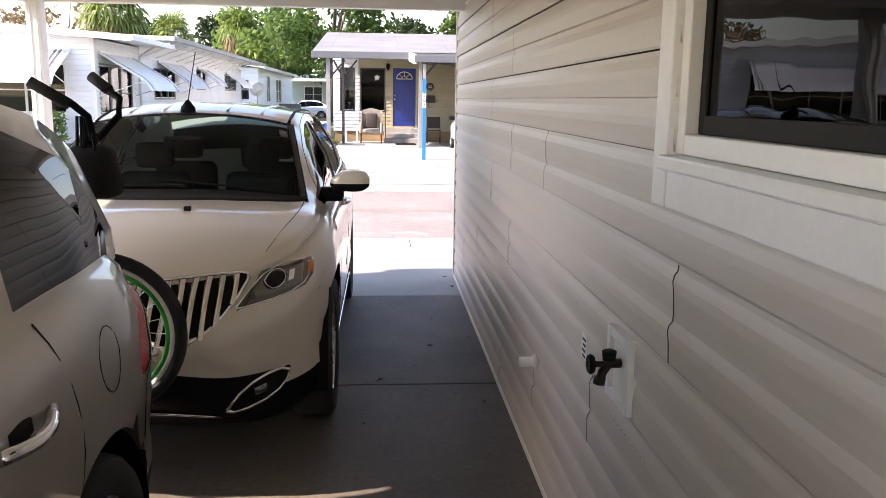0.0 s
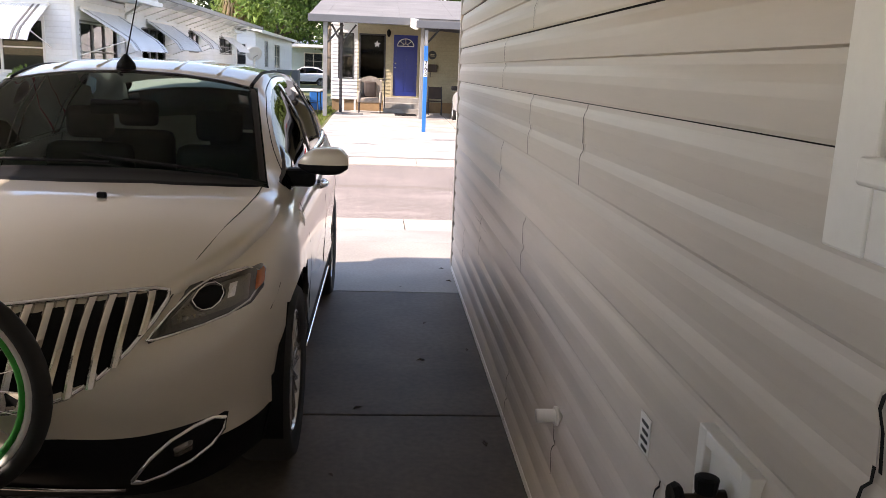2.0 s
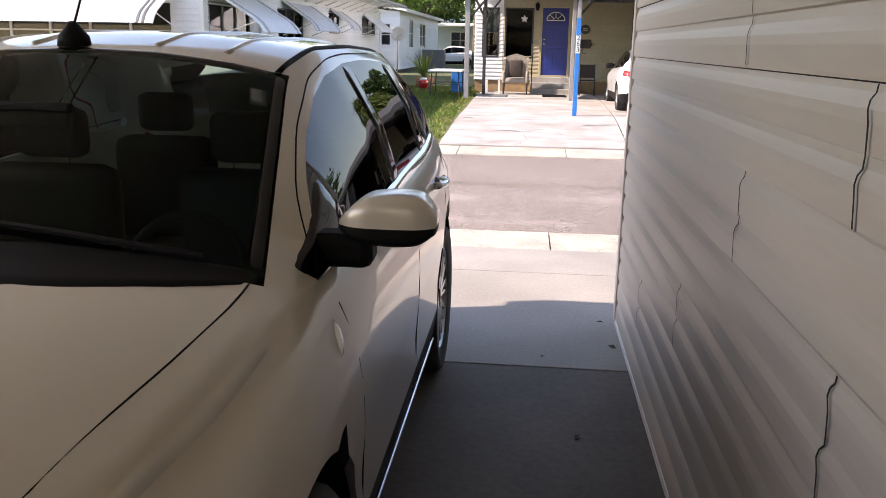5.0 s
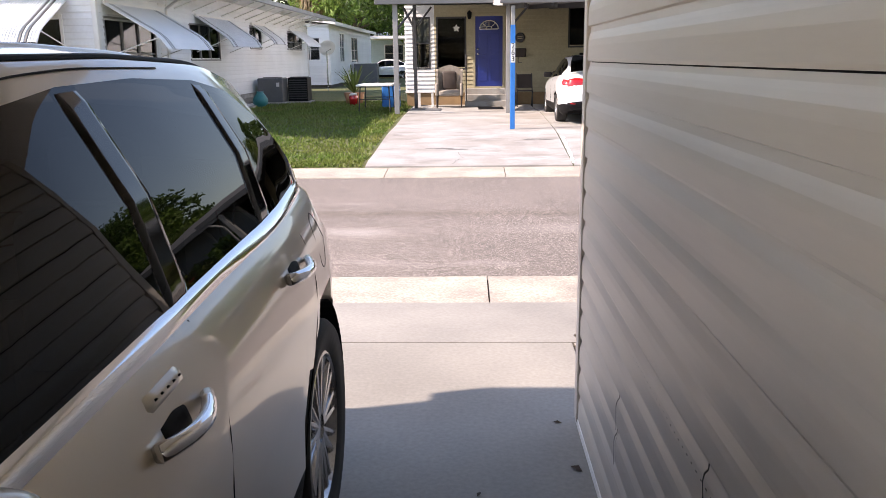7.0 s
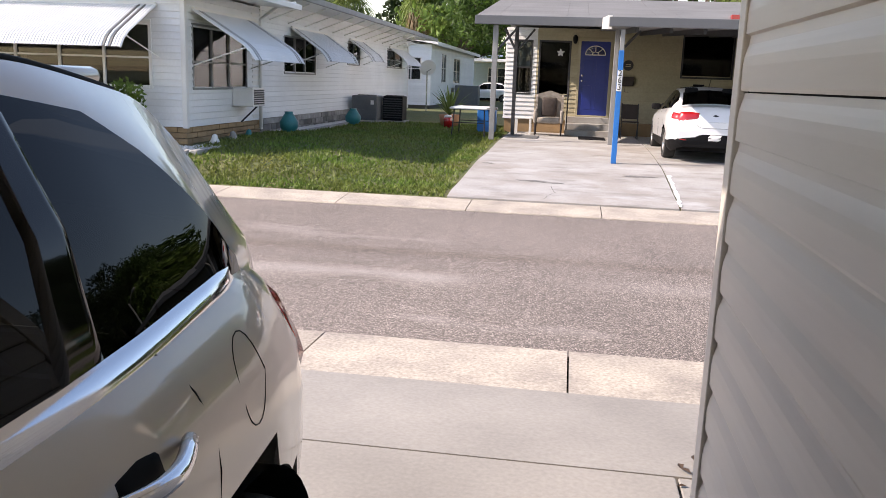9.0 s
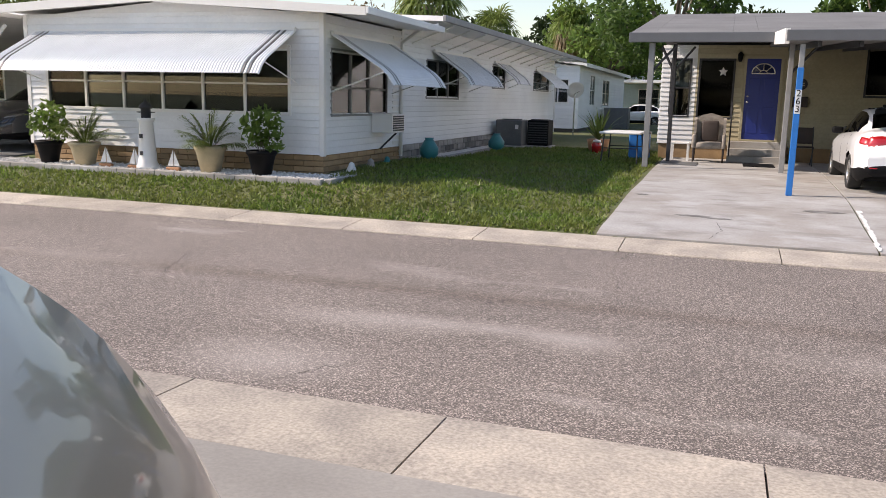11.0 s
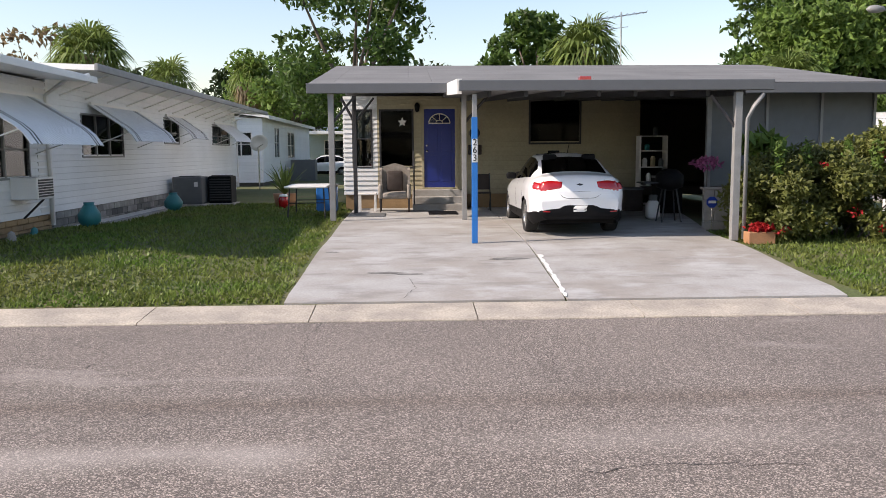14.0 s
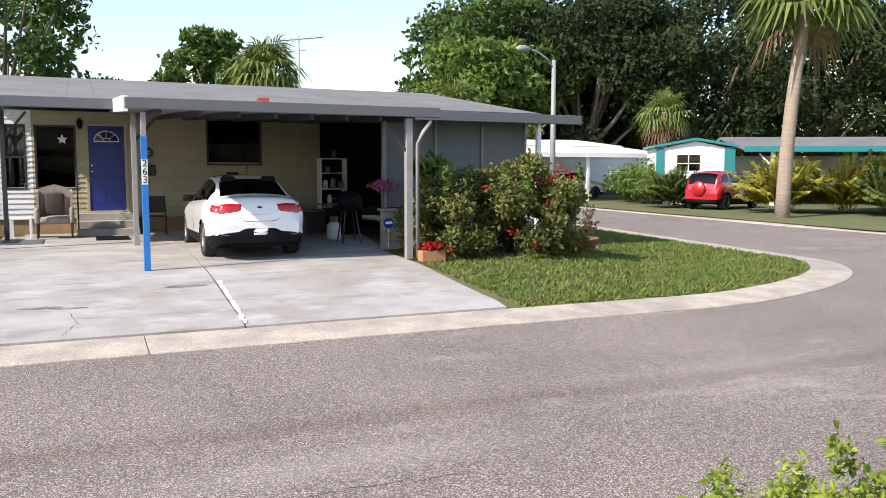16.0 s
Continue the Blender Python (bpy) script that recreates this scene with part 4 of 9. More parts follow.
# low-pitched roof with eaves
bm = bmesh.new()
XM = -10.55
ol, orr = WL - 0.35, WX + 0.95
prism(bm, [(ol, 3.1), (XM, 3.27), (orr, 2.98), (orr, 3.06), (XM, 3.37), (ol, 3.2)], "y", WY - 0.3, 15.3)
part("roof", bm, M["white_trim"], wh, "white metal roof")
bm = bmesh.new()
prism(bm, [(ol, 3.14), (XM, 3.36), (orr, 3.2), (orr, 3.3), (XM, 3.46), (ol, 3.24)], "y", 15.304, 33.0)
part("rear_roof", bm, M["white_trim"], wh, "white metal roof, a step higher")
bm = bmesh.new()
prism(bm, [(ol, 3.05), (XM, 3.22), (orr, 2.93), (orr, 3.065), (XM, 3.375), (ol, 3.205)], "y", WY - 0.36, WY - 0.302)
part("gable_fascia", bm, M["white_trim"], wh)
part("gutter", boxm(orr, orr + 0.08, 15.2, 33.0, 3.18, 3.31, 0.015), M["grey_post"], wh, "grey eave gutter")
part("gutter", boxm(orr, orr + 0.06, WY - 0.36, 15.19, 2.95, 3.065, 0.012), M["awning"], wh, "white eave gutter")
part("upper_wall", boxm(WX - 0.16, WX - 0.13, 15.3, 32.2, 2.98, 3.24), M["white_siding"], wh)
bm = bmesh.new()
prism(bm, [(WL, 3.0), (XM, 3.25), (WX - 0.04, 3.0)], "y", WY + 0.005, WY + 0.06)
part("gable", bm, M["white_siding"], wh)
bm = bmesh.new()
tube(bm, [(WX + 0.9, 15.1, 3.1), (WX + 0.5, 15.1, 3.02), (WX + 0.08, 15.15, 2.75), (WX + 0.06, 15.2, 2.4), (WX + 0.06, 15.2, 0.45)], 0.035, n=8)
part("downpipe", bm, M["white_trim"], wh, smooth=True)
for i in range(13):
    y = 16.2 + i * 1.25
    part("rafter", tube(bmesh.new(), [(WX - 0.1, y, 2.82), (WX + 0.85, y, 3.18)], 0.018, n=6), M["white_trim"], wh)
window(wh, "x", WY, *front_win, -1, (0.45,), [i / 6 for i in range(1, 6)], blind=("shade_cloth", 0.3), label="row of white-framed jalousie windows")
for i, w in enumerate(side_wins):
    window(wh, "y", WX if i == 0 else WX - 0.12, *w, 1, (0.42,), (0.33, 0.66) if i in (0, 1) else (0.5,), "grey_post", 0.04, label="grey-framed side window")
awning("window_awning", "long white ribbed metal awning over the front windows", "x", WY - 0.02, -13.35, -7.75, 2.74, 0.78, 1.25, -1, True)
for i, (y0, y1, zt, dr, rc) in enumerate([(12.0, 14.75, 2.7, 0.86, 1.18), (17.6, 20.55, 2.74, 0.78, 0.95), (23.0, 24.7, 2.74, 0.64, 0.75), (28.6, 31.3, 2.74, 0.64, 0.75)]):
    awning("window_awning", "white metal side awning with grey stripes, propped open", "y", (WX if i == 0 else WX - 0.12) + 0.03, y0, y1, zt, dr, rc, 1, i < 3)
part("utility_door", boxm(WX - 0.02, WX + 0.02, 14.85, 15.28, 0.62, 2.9, 0.008), M["white_trim"], wh)
# dark oval plaque on the front wall
pq = thing("wall_plaque", pose(-13.42, WY - 0.03, 2.33), "small dark oval plaque on the white front wall", "plaque")
part("plate", lathe(bmesh.new(), [(0.001, -0.02), (0.08, -0.018), (0.085, -0.008), (0.085, 0.012), (0.001, 0.012)], 28, Matrix.Diagonal((2.2, 1, 1, 1)), "y"), M["dark_metal"], pq, smooth=True)
# block skirt
skirt = thing("wall_block_skirt", pose(0, 0, 0), "tan block skirting under the white house", "wall", kind="structure")
def courses(parent, mat, axis, at, a, b, z0, rows, bl, bh, out):
    box_cache = {}
    for r in range(rows):
        u = a - (bl / 2 if r % 2 else 0)
        while u < b:
            u0, u1 = max(u, a) + 0.005, min(u + bl, b) - 0.005
            if u1 - u0 > 0.03:
                key = round(u1 - u0, 3)
                if key not in box_cache:
                    bm = boxm(0, u1 - u0, -0.05, 0.05, 0, bh - 0.01, 0.008) if axis == "x" else boxm(-0.05, 0.05, 0, u1 - u0, 0, bh - 0.01, 0.008)
                    me = bpy.data.meshes.new("block")
                    bm.to_mesh(me)
                    bm.free()
                    me.materials.append(mat)
                    box_cache[key] = me
                ob = new("block", box_cache[key])
                ob.parent = parent
                ob.location = (u0, at + random.uniform(-0.004, 0.004), z0 + r * bh) if axis == "x" else (at + random.uniform(-0.004, 0.004), u0, z0 + r * bh)
            u += bl
courses(skirt, M["brick_tan"], "x", WY + 0.06, WL, WX, 0.22, 4, 0.4, 0.1, -1)
courses(skirt, M["brick_tan"], "y", WX - 0.05, WY + 0.02, 15.3, 0.22, 4, 0.4, 0.1, 1)
courses(skirt, M["skirt_stone"], "y", WX - 0.16, 15.45, 24.0, 0.2, 3, 0.34, 0.14, 1)
part("backing", boxm(WL + 0.1, WX - 0.22, WY + 0.12, 32, 0.0, 0.5), M["dark_metal"], skirt)

# the cream house across the road
CY = 21.14
ch = thing("cream_house", pose(0, 0, 0), "cream mobile home with a blue door behind its carport", "house")
GZ = 0.25
dark_win, left_win, big_win = (-1.4, -0.62, 1.33, 2.73), (-2.1, -1.66, 1.34, 2.74), (2.42, 3.68, 1.92, 2.98)
door_hole = (-0.34, 0.5, 0.6, 2.82)
boards(ch, M["white_siding"], "x", CY, -2.35, -1.5, 0.62, 3.1, 0.12, -1, [left_win])
boards(ch, M["cream_siding"], "x", CY, -1.5, 5.25, 0.62, 3.1, 0.12, -1, [dark_win, big_win, door_hole])
# recess added for the near-black wall end; dark colour carries its shade
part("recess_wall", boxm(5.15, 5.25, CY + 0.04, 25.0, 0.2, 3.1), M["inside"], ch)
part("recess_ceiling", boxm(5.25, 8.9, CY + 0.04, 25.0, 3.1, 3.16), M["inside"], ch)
boards(ch, M["white_siding"], "y", -2.35, CY, 31.0, 0.62, 3.1, 0.12, -1)
part("wall", boxm(8.9, 9.0, CY + 0.1, 31, 0.2, 3.1), M["cream_siding"], ch)
part("wall", boxm(-2.3, 8.9, 30.9, 31, 0.2, 3.1), M["cream_siding"], ch)
part("floor", boxm(-2.3, 8.9, CY + 0.1, 30.9, 0.55, 0.75), M["inside"], ch)
part("skirting", boxm(-2.33, 5.25, CY + 0.02, CY + 0.1, 0.1, 0.61), M["brick_tan"], ch)
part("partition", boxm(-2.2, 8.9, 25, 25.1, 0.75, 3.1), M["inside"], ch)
window(ch, "x", CY, *dark_win, -1, (), (), "dark_metal", 0.05, "dark picture window with a star ornament", glazing="dark_pane")
window(ch, "x", CY, *left_win, -1, (0.5,), (), "dark_metal", 0.04, blind=("awning", 0.5))
window(ch, "x", CY, *big_win, -1, (), (), "dark_metal", 0.05, glazing="dark_pane")
# door
bm = bmesh.new()
frame_bars(bm, "x", CY, -0.31, 0.48, 0.79, 2.79, 0.07, 0.035, -1)
door = part("door", bm, M["cream_siding"], ch, "blue entrance door with a fan light in a cream frame")
bm = boxm(-0.31, 0.48, CY - 0.012, CY + 0.03, 0.79, 2.79, 0.004)
part("door_leaf", bm, M["blue_door"], door, "deep blue panel door")
for x0, x1, z0, z1 in ((-0.22, 0.04, 0.95, 1.6), (0.13, 0.39, 0.95, 1.6), (-0.22, 0.04, 1.7, 2.3), (0.13, 0.39, 1.7, 2.3)):
    part("door_panel", boxm(x0, x1, CY - 0.02, CY - 0.01, z0, z1, 0.006), M["blue_door"], door)
cx0, cz0, rr = 0.085, 2.42, 0.27
bm = bmesh.new()
ring = [(cx0 + rr * math.cos(math.pi * i / 16), CY - 0.018, cz0 + 0.24 * math.sin(math.pi * i / 16)) for i in range(17)]
vs = [bm.verts.new(p) for p in ring]
bm.faces.new(vs)
fan = part("fan_light", bm, M["pane"], door, "half-round glass light")
bm = bmesh.new()
tube(bm, ring + [ring[0]], 0.014, n=6)
for a in (45, 90, 135):
    tube(bm, [(cx0 + 0.09 * math.cos(radians(a)), CY - 0.02, cz0 + 0.08 * math.sin(radians(a))), (cx0 + rr * math.cos(radians(a)), CY - 0.02, cz0 + 0.24 * math.sin(radians(a)))], 0.009, n=6)
tube(bm, [(cx0 + 0.09 * math.cos(math.pi * i / 8), CY - 0.02, cz0 + 0.08 * math.sin(math.pi * i / 8)) for i in range(9)], 0.009, n=6)
part("fan_bars", bm, M["white_trim"], fan)
for z in (1.72, 1.86):
    part("door_knob", lathe(bmesh.new(), [(0.001, -0.06), (0.025, -0.055), (0.03, -0.035), (0.012, -0.02), (0.012, 0)], 12, pose(-0.24, CY - 0.012, z), "y"), M["chrome"], door, smooth=True)
# steps
st = thing("entrance_steps", pose(0, 0, 0), "three pale concrete steps at the blue door", "steps")
for i in range(3):
    part("step", boxm(-0.62, 0.72, CY - 0.34 - 0.3 * (2 - i), CY - 0.04 - 0.3 * (2 - i) + 0.0, GZ, GZ + 0.165 * (i + 1), 0.012), M["drive"], st)
# roof: sloping main roof and the flat carport in front
bm = bmesh.new()
prism(bm, [(17.2, 3.0), (17.2, 3.08), (24.2, 4.15), (31.5, 3.0), (31.5, 2.9), (24.2, 4.05)], "x", -2.75, 9.6)
roofm = part("roof", bm, M["roof_shingle"], ch, "low grey shingle roof")
for r in range(16):
    y0 = 17.22 + r * 0.436
    z0 = 3.085 + r * 0.436 * 0.1529
    for k in range(-1, 6):
        x0 = -2.75 + k * 2.06 + (0.5 if r % 2 else 0)
        x1 = min(x0 + 2.05, 9.6)
        if x1 < -2.6 or x0 > 9.5:
            continue
        part("roof_strip", boxm(max(-2.75, x0), x1, 0, 0.45, 0, 0.012, 0, pose(0, y0, z0 + 0.012, 8.69)), M["roof_shingle"], roofm)
bm = bmesh.new()
prism(bm, [(13.4, 2.68), (13.4, 2.76), (21.1, 3.14), (21.1, 3.06)], "x", 0.18, 5.2)
part("carport_deck", bm, M["roof_shingle"], ch, "flat carport roof")
bm = bmesh.new()
prism(bm, [(16.2, 2.85), (16.2, 2.95), (21.1, 3.1), (21.1, 3.0)], "x", 5.2, 9.98)
part("side_deck", bm, M["roof_shingle"], ch)
part("fascia", boxm(-2.78, 0.1, 17.1, 17.19, 2.9, 3.1, 0.01), M["fascia"], ch, "grey eave fascia")
part("fascia", boxm(0.12, 5.26, 13.3, 13.39, 2.66, 2.83, 0.01), M["fascia"], ch, "grey carport fascia")
bm = bmesh.new()
prism(bm, [(13.4, 2.62), (13.4, 2.86), (17.2, 3.1), (17.2, 2.86)], "x", 0.1, 0.17)
part("side_fascia", bm, M["white_trim"], ch)
part("fascia", boxm(5.2, 10.02, 16.1, 16.19, 2.8, 3.0, 0.01), M["fascia"], ch)
for x in [0.6 + 0.6 * i for i in range(8)]:
    bm = bmesh.new()
    prism(bm, [(13.5, 2.58), (13.5, 2.68), (21.0, 3.05), (21.0, 2.95)], "x", x, x + 0.06)
    part("beam", bm, M["dark_metal"], ch)
vent = part("roof_vent", boxm(2.95, 3.2, 17.6, 17.8, 3.1, 3.27, 0.01), M["red_lens"], ch, "small red roof vent")
# carport posts with braces
def cpost(x, y, z1, w, mat, braces):
    z0 = lawn_height(0, y) + 0.03
    q = part("post", boxm(x - w, x + w, y - w, y + w, z0, z1, 0.008), mat, ch)
    for dx, dy in braces:
        part("brace", tube(bmesh.new(), [(x, y, z1 - 0.62), (x + dx, y + dy, z1 - 0.05)], 0.03, n=4), M["dark_metal"], q)
    return q
cpost(-2.3, 17.3, 2.9, 0.06, M["grey_post"], [(0.5, 0)])
cpost(-1.95, 19.3, 3.0, 0.045, M["dark_metal"], [(0.45, 0), (-0.3, 0)])
cpost(0.46, 17.25, 2.9, 0.05, M["grey_post"], [(0.5, 0)])
cpost(4.72, 13.45, 2.64, 0.06, M["grey_post"], [(-0.45, 0.0)])
cpost(5.5, 16.9, 2.9, 0.05, M["grey_post"], [])
cpost(9.05, 16.4, 2.86, 0.05, M["white_trim"], [])
bp = part("post", boxm(0.34, 0.42, 13.41, 13.49, lawn_height(0, 13.45) + 0.02, 2.62, 0.006), M["grey_post"], ch, "square post, bright blue below")
part("blue_section", boxm(0.333, 0.427, 13.403, 13.497, lawn_height(0, 13.45) + 0.03, 2.25, 0.006), M["blue_paint"], bp, "bright blue paint")
part("number_plate", boxm(0.335, 0.425, 13.394, 13.402, 1.52, 1.9, 0.002), M["white_trim"], bp, "white plate with house number")
def lettering(name, text, size, m, mat, parent, label=""):
    cu = bpy.data.curves.new(name, "FONT")
    cu.body, cu.size, cu.align_x, cu.align_y, cu.extrude = text, size, "CENTER", "CENTER", 0.001
    tmp = bpy.data.objects.new("tmp", cu)
    me = bpy.data.meshes.new_from_object(tmp)
    bpy.data.objects.remove(tmp)
    me.materials.clear()
    me.materials.append(mat)
    ob = new(name, me)
    ob.parent = parent
    ob.matrix_local = m
    if label:
        ob["label"] = label
    return ob
for i, d in enumerate("263"):
    lettering("digit", d, 0.15, pose(0.38, 13.39, 1.84 - 0.125 * i, 90), M["black"], bp)
# screened room on the right
sr = thing("screen_room", pose(0, 0, 0), "grey screened porch on a low block wall", "porch")
for x0, x1 in ((5.55, 6.7), (6.76, 7.85), (7.91, 9.0)):
    part("screen", boxm(x0, x1, 16.95, 16.98, 0.95, 2.86), material("grey_screen", (0.16, 0.17, 0.18), 0.8, vary=0.1, fine=200, bump=0.1), sr)
for x in (5.52, 6.73, 7.88, 9.0):
    part("screen_post", boxm(x - 0.03, x + 0.03, 16.9, 17.0, 0.95, 2.86, 0.004), M["grey_post"], sr)
courses(sr, M["drive"], "x", 16.95, 5.5, 9.05, 0.12, 4, 0.4, 0.2, -1)
part("side_wall", boxm(9.0, 9.06, 17.0, 21.1, 0.1, 2.9), M["grey_post"], sr)


# ---- vehicles ----
from mathutils.bvhtree import BVHTree


def curve_of(pairs, s, soft=0.05):
    a = np.array(pairs)
    f = np.linspace(a[0, 0] - 0.3, a[-1, 0] + 0.3, 600)
    v = np.interp(f, a[:, 0], a[:, 1])
    step = f[1] - f[0]
    k = np.exp(-0.5 * (np.arange(-40, 41) * step / soft) ** 2)
    v = np.convolve(np.pad(v, 40, mode="edge"), k / k.sum(), mode="valid")
    return np.interp(s, f, v)


class Car:
    """A lofted body with its front at local y = 0 and its tail at y = length, on z = 0."""

    def __init__(self, name, m, label, paint, spec, detail=1.0, group=""):
        self.top = thing(name, m, label, "car", group)
        self.p, self.paint = spec, paint
        L = spec["L"]
        n = int(L / (0.045 / detail))
        s = np.unique(np.concatenate([[0, 0.015, 0.035], np.linspace(0.06, L - 0.06, n), [L - 0.035, L - 0.015, L]]))
        c = {k: curve_of(spec[k], s, spec.get("soft", 0.05)) for k in ("top", "belt", "edge", "wm", "wb", "wr", "bot")}
        self.s, self.c = s, c
        fr = (0.05, 0.3, 0.6, 1.0)
        rows = []
        for i in range(len(s)):
            zb, zt, ze = c["belt"][i], c["top"][i], c["edge"][i]
            wm, wb, wr, z0 = c["wm"][i], c["wb"][i], c["wr"][i], c["bot"][i]
            h = zb - z0
            q = [(wm - 0.10, z0), (wm - 0.035, z0 + 0.08 * h), (wm - 0.008, z0 + 0.27 * h), (wm - 0.012, z0 + 0.4 * h), (wm, z0 + 0.55 * h), (wm + 0.002, z0 + 0.7 * h), (wm - 0.012, z0 + 0.85 * h), (wb, zb),
                 (wb - 0.03, zb + 0.25 * min(0.1, ze - zb)), None, None, (wr, ze)]
            lo_x, lo_z = q[8]
            zw = ze - 0.25 * min(0.12, ze - zb)
            if "dlo" in spec:
                zw = max(lo_z + 0.004, min(zw, float(np.interp(s[i], *zip(*spec["dlo"])))))
            for slot, f in ((9, 0.5), (10, 1.0)):
                z = lo_z + (zw - lo_z) * f
                g = (z - lo_z) / max(1e-4, ze - lo_z)
                q[slot] = (lo_x + (wr - lo_x) * g + 0.035 * math.sin(math.pi * min(1, g)) * min(1, (ze - zb) / 0.3), z)
            q += [(wr * (1 - f), ze + (zt - ze) * (1 - (1 - f) ** 2.2)) for f in fr]
            rows.append(q)
        self.rows, K = rows, len(rows[0])
        self.K = K
        bms = {k: bmesh.new() for k in ("body", "screen", "glass0", *[k + d for k in ("glass", "clad") for d in "lr"], *[f"trim{d}{n}" for d in "lr" for n in range(len(spec["pillars"]))])}
        made = {k: {} for k in bms}
        full = bmesh.new()
        fullv = {}

        def vert(bm, store, i, j, side):
            key = (i, j, side if j < K - 1 else 0)
            if key not in store:
                x, z = rows[i][j]
                store[key] = bm.verts.new((x * side, s[i], z))
            return store[key]
        self.arch = []
        R = spec["R"] + spec.get("gap", 0.045)
        for side in (1, -1):
            for i in range(len(s) - 1):
                mid = 0.5 * (s[i] + s[i + 1])
                for j in range(K - 1):
                    zc = 0.25 * (rows[i][j][1] + rows[i + 1][j][1] + rows[i][j + 1][1] + rows[i + 1][j + 1][1])
                    kind = self.kind(mid, j, zc)
                    if kind in ("glass", "trim", "clad"):
                        kind += "0" if kind == "glass" and j > 11 else ("r" if side > 0 else "l")
                    if kind.startswith("trim"):
                        kind += str([a < mid < b for a, b in spec["pillars"]].index(True))
                    loop = [(i, j), (i, j + 1), (i + 1, j + 1), (i + 1, j)]
                    if side < 0:
                        loop = loop[::-1]
                    full.faces.new([vert(full, fullv, a, b, side) for a, b in loop])
                    if j < 8 and any((mid - w) ** 2 + (zc - spec["R"]) ** 2 < R * R for w in spec["axles"]):
                        continue
                    bms[kind].faces.new([vert(bms[kind], made[kind], a, b, side) for a, b in loop])
        for bm, store in [(bms[k], made[k]) for k in ("body", "cladl", "cladr")]:
            for (i, j, side), v in store.items():
                if j > 8:
                    continue
                for w in spec["axles"]:
                    d = Vector((v.co.y - w, v.co.z - spec["R"]))
                    if 0.05 < d.length < R + 0.035:
                        if d.length < R + 0.012 or (v.is_boundary and d.length < R + 0.05):
                            d = d.normalized() * R
                            v.co.y, v.co.z = w + d.x, spec["R"] + d.y
        for i, flip in ((0, False), (len(s) - 1, True)):
            for side in (1, -1):
                for j in range(K - 2):
                    mid = [(rows[i][j][0] * side, rows[i][j][1]), (rows[i][j + 1][0] * side, rows[i][j + 1][1])]
                    for bm, store in ((bms[("clad" + ("r" if side > 0 else "l")) if j < 2 else "body"], made[("clad" + ("r" if side > 0 else "l")) if j < 2 else "body"]), (full, fullv)):
                        a, b = vert(bm, store, i, j, side), vert(bm, store, i, j + 1, side)
                        for q in ((j, "lo"), (j + 1, "hi")):
                            key = (i, q[0], "c")
                            if key not in store:
                                store[key] = bm.verts.new((0, s[i], rows[i][q[0]][1]))
                        try:
                            bm.faces.new((a, b, store[(i, j + 1, "c")], store[(i, j, "c")]))
                        except ValueError:
                            pass
        for i in range(len(s) - 1):
            if s[i + 1] < spec.get("chin", 0) + 0.35:
                for bm, store in ((bms["cladr"], made["cladr"]), (full, fullv)):
                    bm.faces.new([vert(bm, store, i, 0, 1), vert(bm, store, i, 0, -1), vert(bm, store, i + 1, 0, -1), vert(bm, store, i + 1, 0, 1)])
        for bm in (*bms.values(), full):
            bmesh.ops.recalc_face_normals(bm, faces=bm.faces)
        self.bvh = BVHTree.FromBMesh(full)
        self.full = full
        self.body = part("body", bms["body"], paint, self.top, smooth=True)
        self.body.data.set_sharp_from_angle(angle=radians(50))
        for d in "lr":
            part("side_window", bms["glass" + d], M[spec.get("glass", "car_glass")], self.top, "dark tinted glass", smooth=True)
            for n in range(len(spec["pillars"])):
                part("window_trim", bms[f"trim{d}{n}"], M[spec.get("trim", "black")], self.top, smooth=True)
            part("lower_cladding", bms["clad" + d], M["black"], self.top, "black plastic sill", smooth=True)
        part("rear_window", bms["glass0"], M[spec.get("glass", "car_glass")], self.top, "dark tinted glass", smooth=True)
        part("windshield", bms["screen"], M["screen_glass"], self.top, "sloping clear glass", smooth=True)
        # cabin floor and wheel houses
        bm = bmesh.new()
        ax = spec["axles"]
        wmid = max(v for _, v in spec["wm"])
        box(bm, -wmid + 0.2, wmid - 0.2, 0.62, L - 0.25, min(z for _, z in spec["bot"]) + 0.02, 0.42)
        box(bm, -wmid + 0.32, wmid - 0.32, 0.55, L - 0.3, 0.4, 0.72)
        part("underbody", bm, M["black"], self.top)
        for w in ax:
            for side in (1, -1):
                bm = bmesh.new()
                prof = [(R - 0.004, side * (wmid - 0.34)), (R - 0.004, side * (wmid - 0.03))]
                rings = []
                for r, xx in prof:
                    rings.append([bm.verts.new((xx, w + r * math.cos(math.pi * a / 20 - 0.2), spec["R"] + r * math.sin(math.pi * a / 20 - 0.2))) for a in range(29)])
                for a in range(23):
                    bm.faces.new((rings[0][a], rings[0][a + 1], rings[1][a + 1], rings[1][a]))
                part("wheel_arch", bm, M["black"], self.top)
        self.wheels(wmid)

    def kind(self, mid, j, z):
        p = self.p
        if j < 2 or (j < 3 and mid < p.get("chin", 0)):
            return "clad"
        if 8 <= j <= 9 and p["win"][0] < mid < p["win"][1]:
            if any(a < mid < b for a, b in p["pillars"]):
                return "trim"
            if any(a < mid < b for a, b in p.get("solid", ())):
                return "body"
            return "glass"
        if 11 <= j and p["screen"][0] < mid < p["screen"][1]:
            return "screen"
        if 12 <= j and p["rear"][0] < mid < p["rear"][1]:
            return "glass"
        return "body"

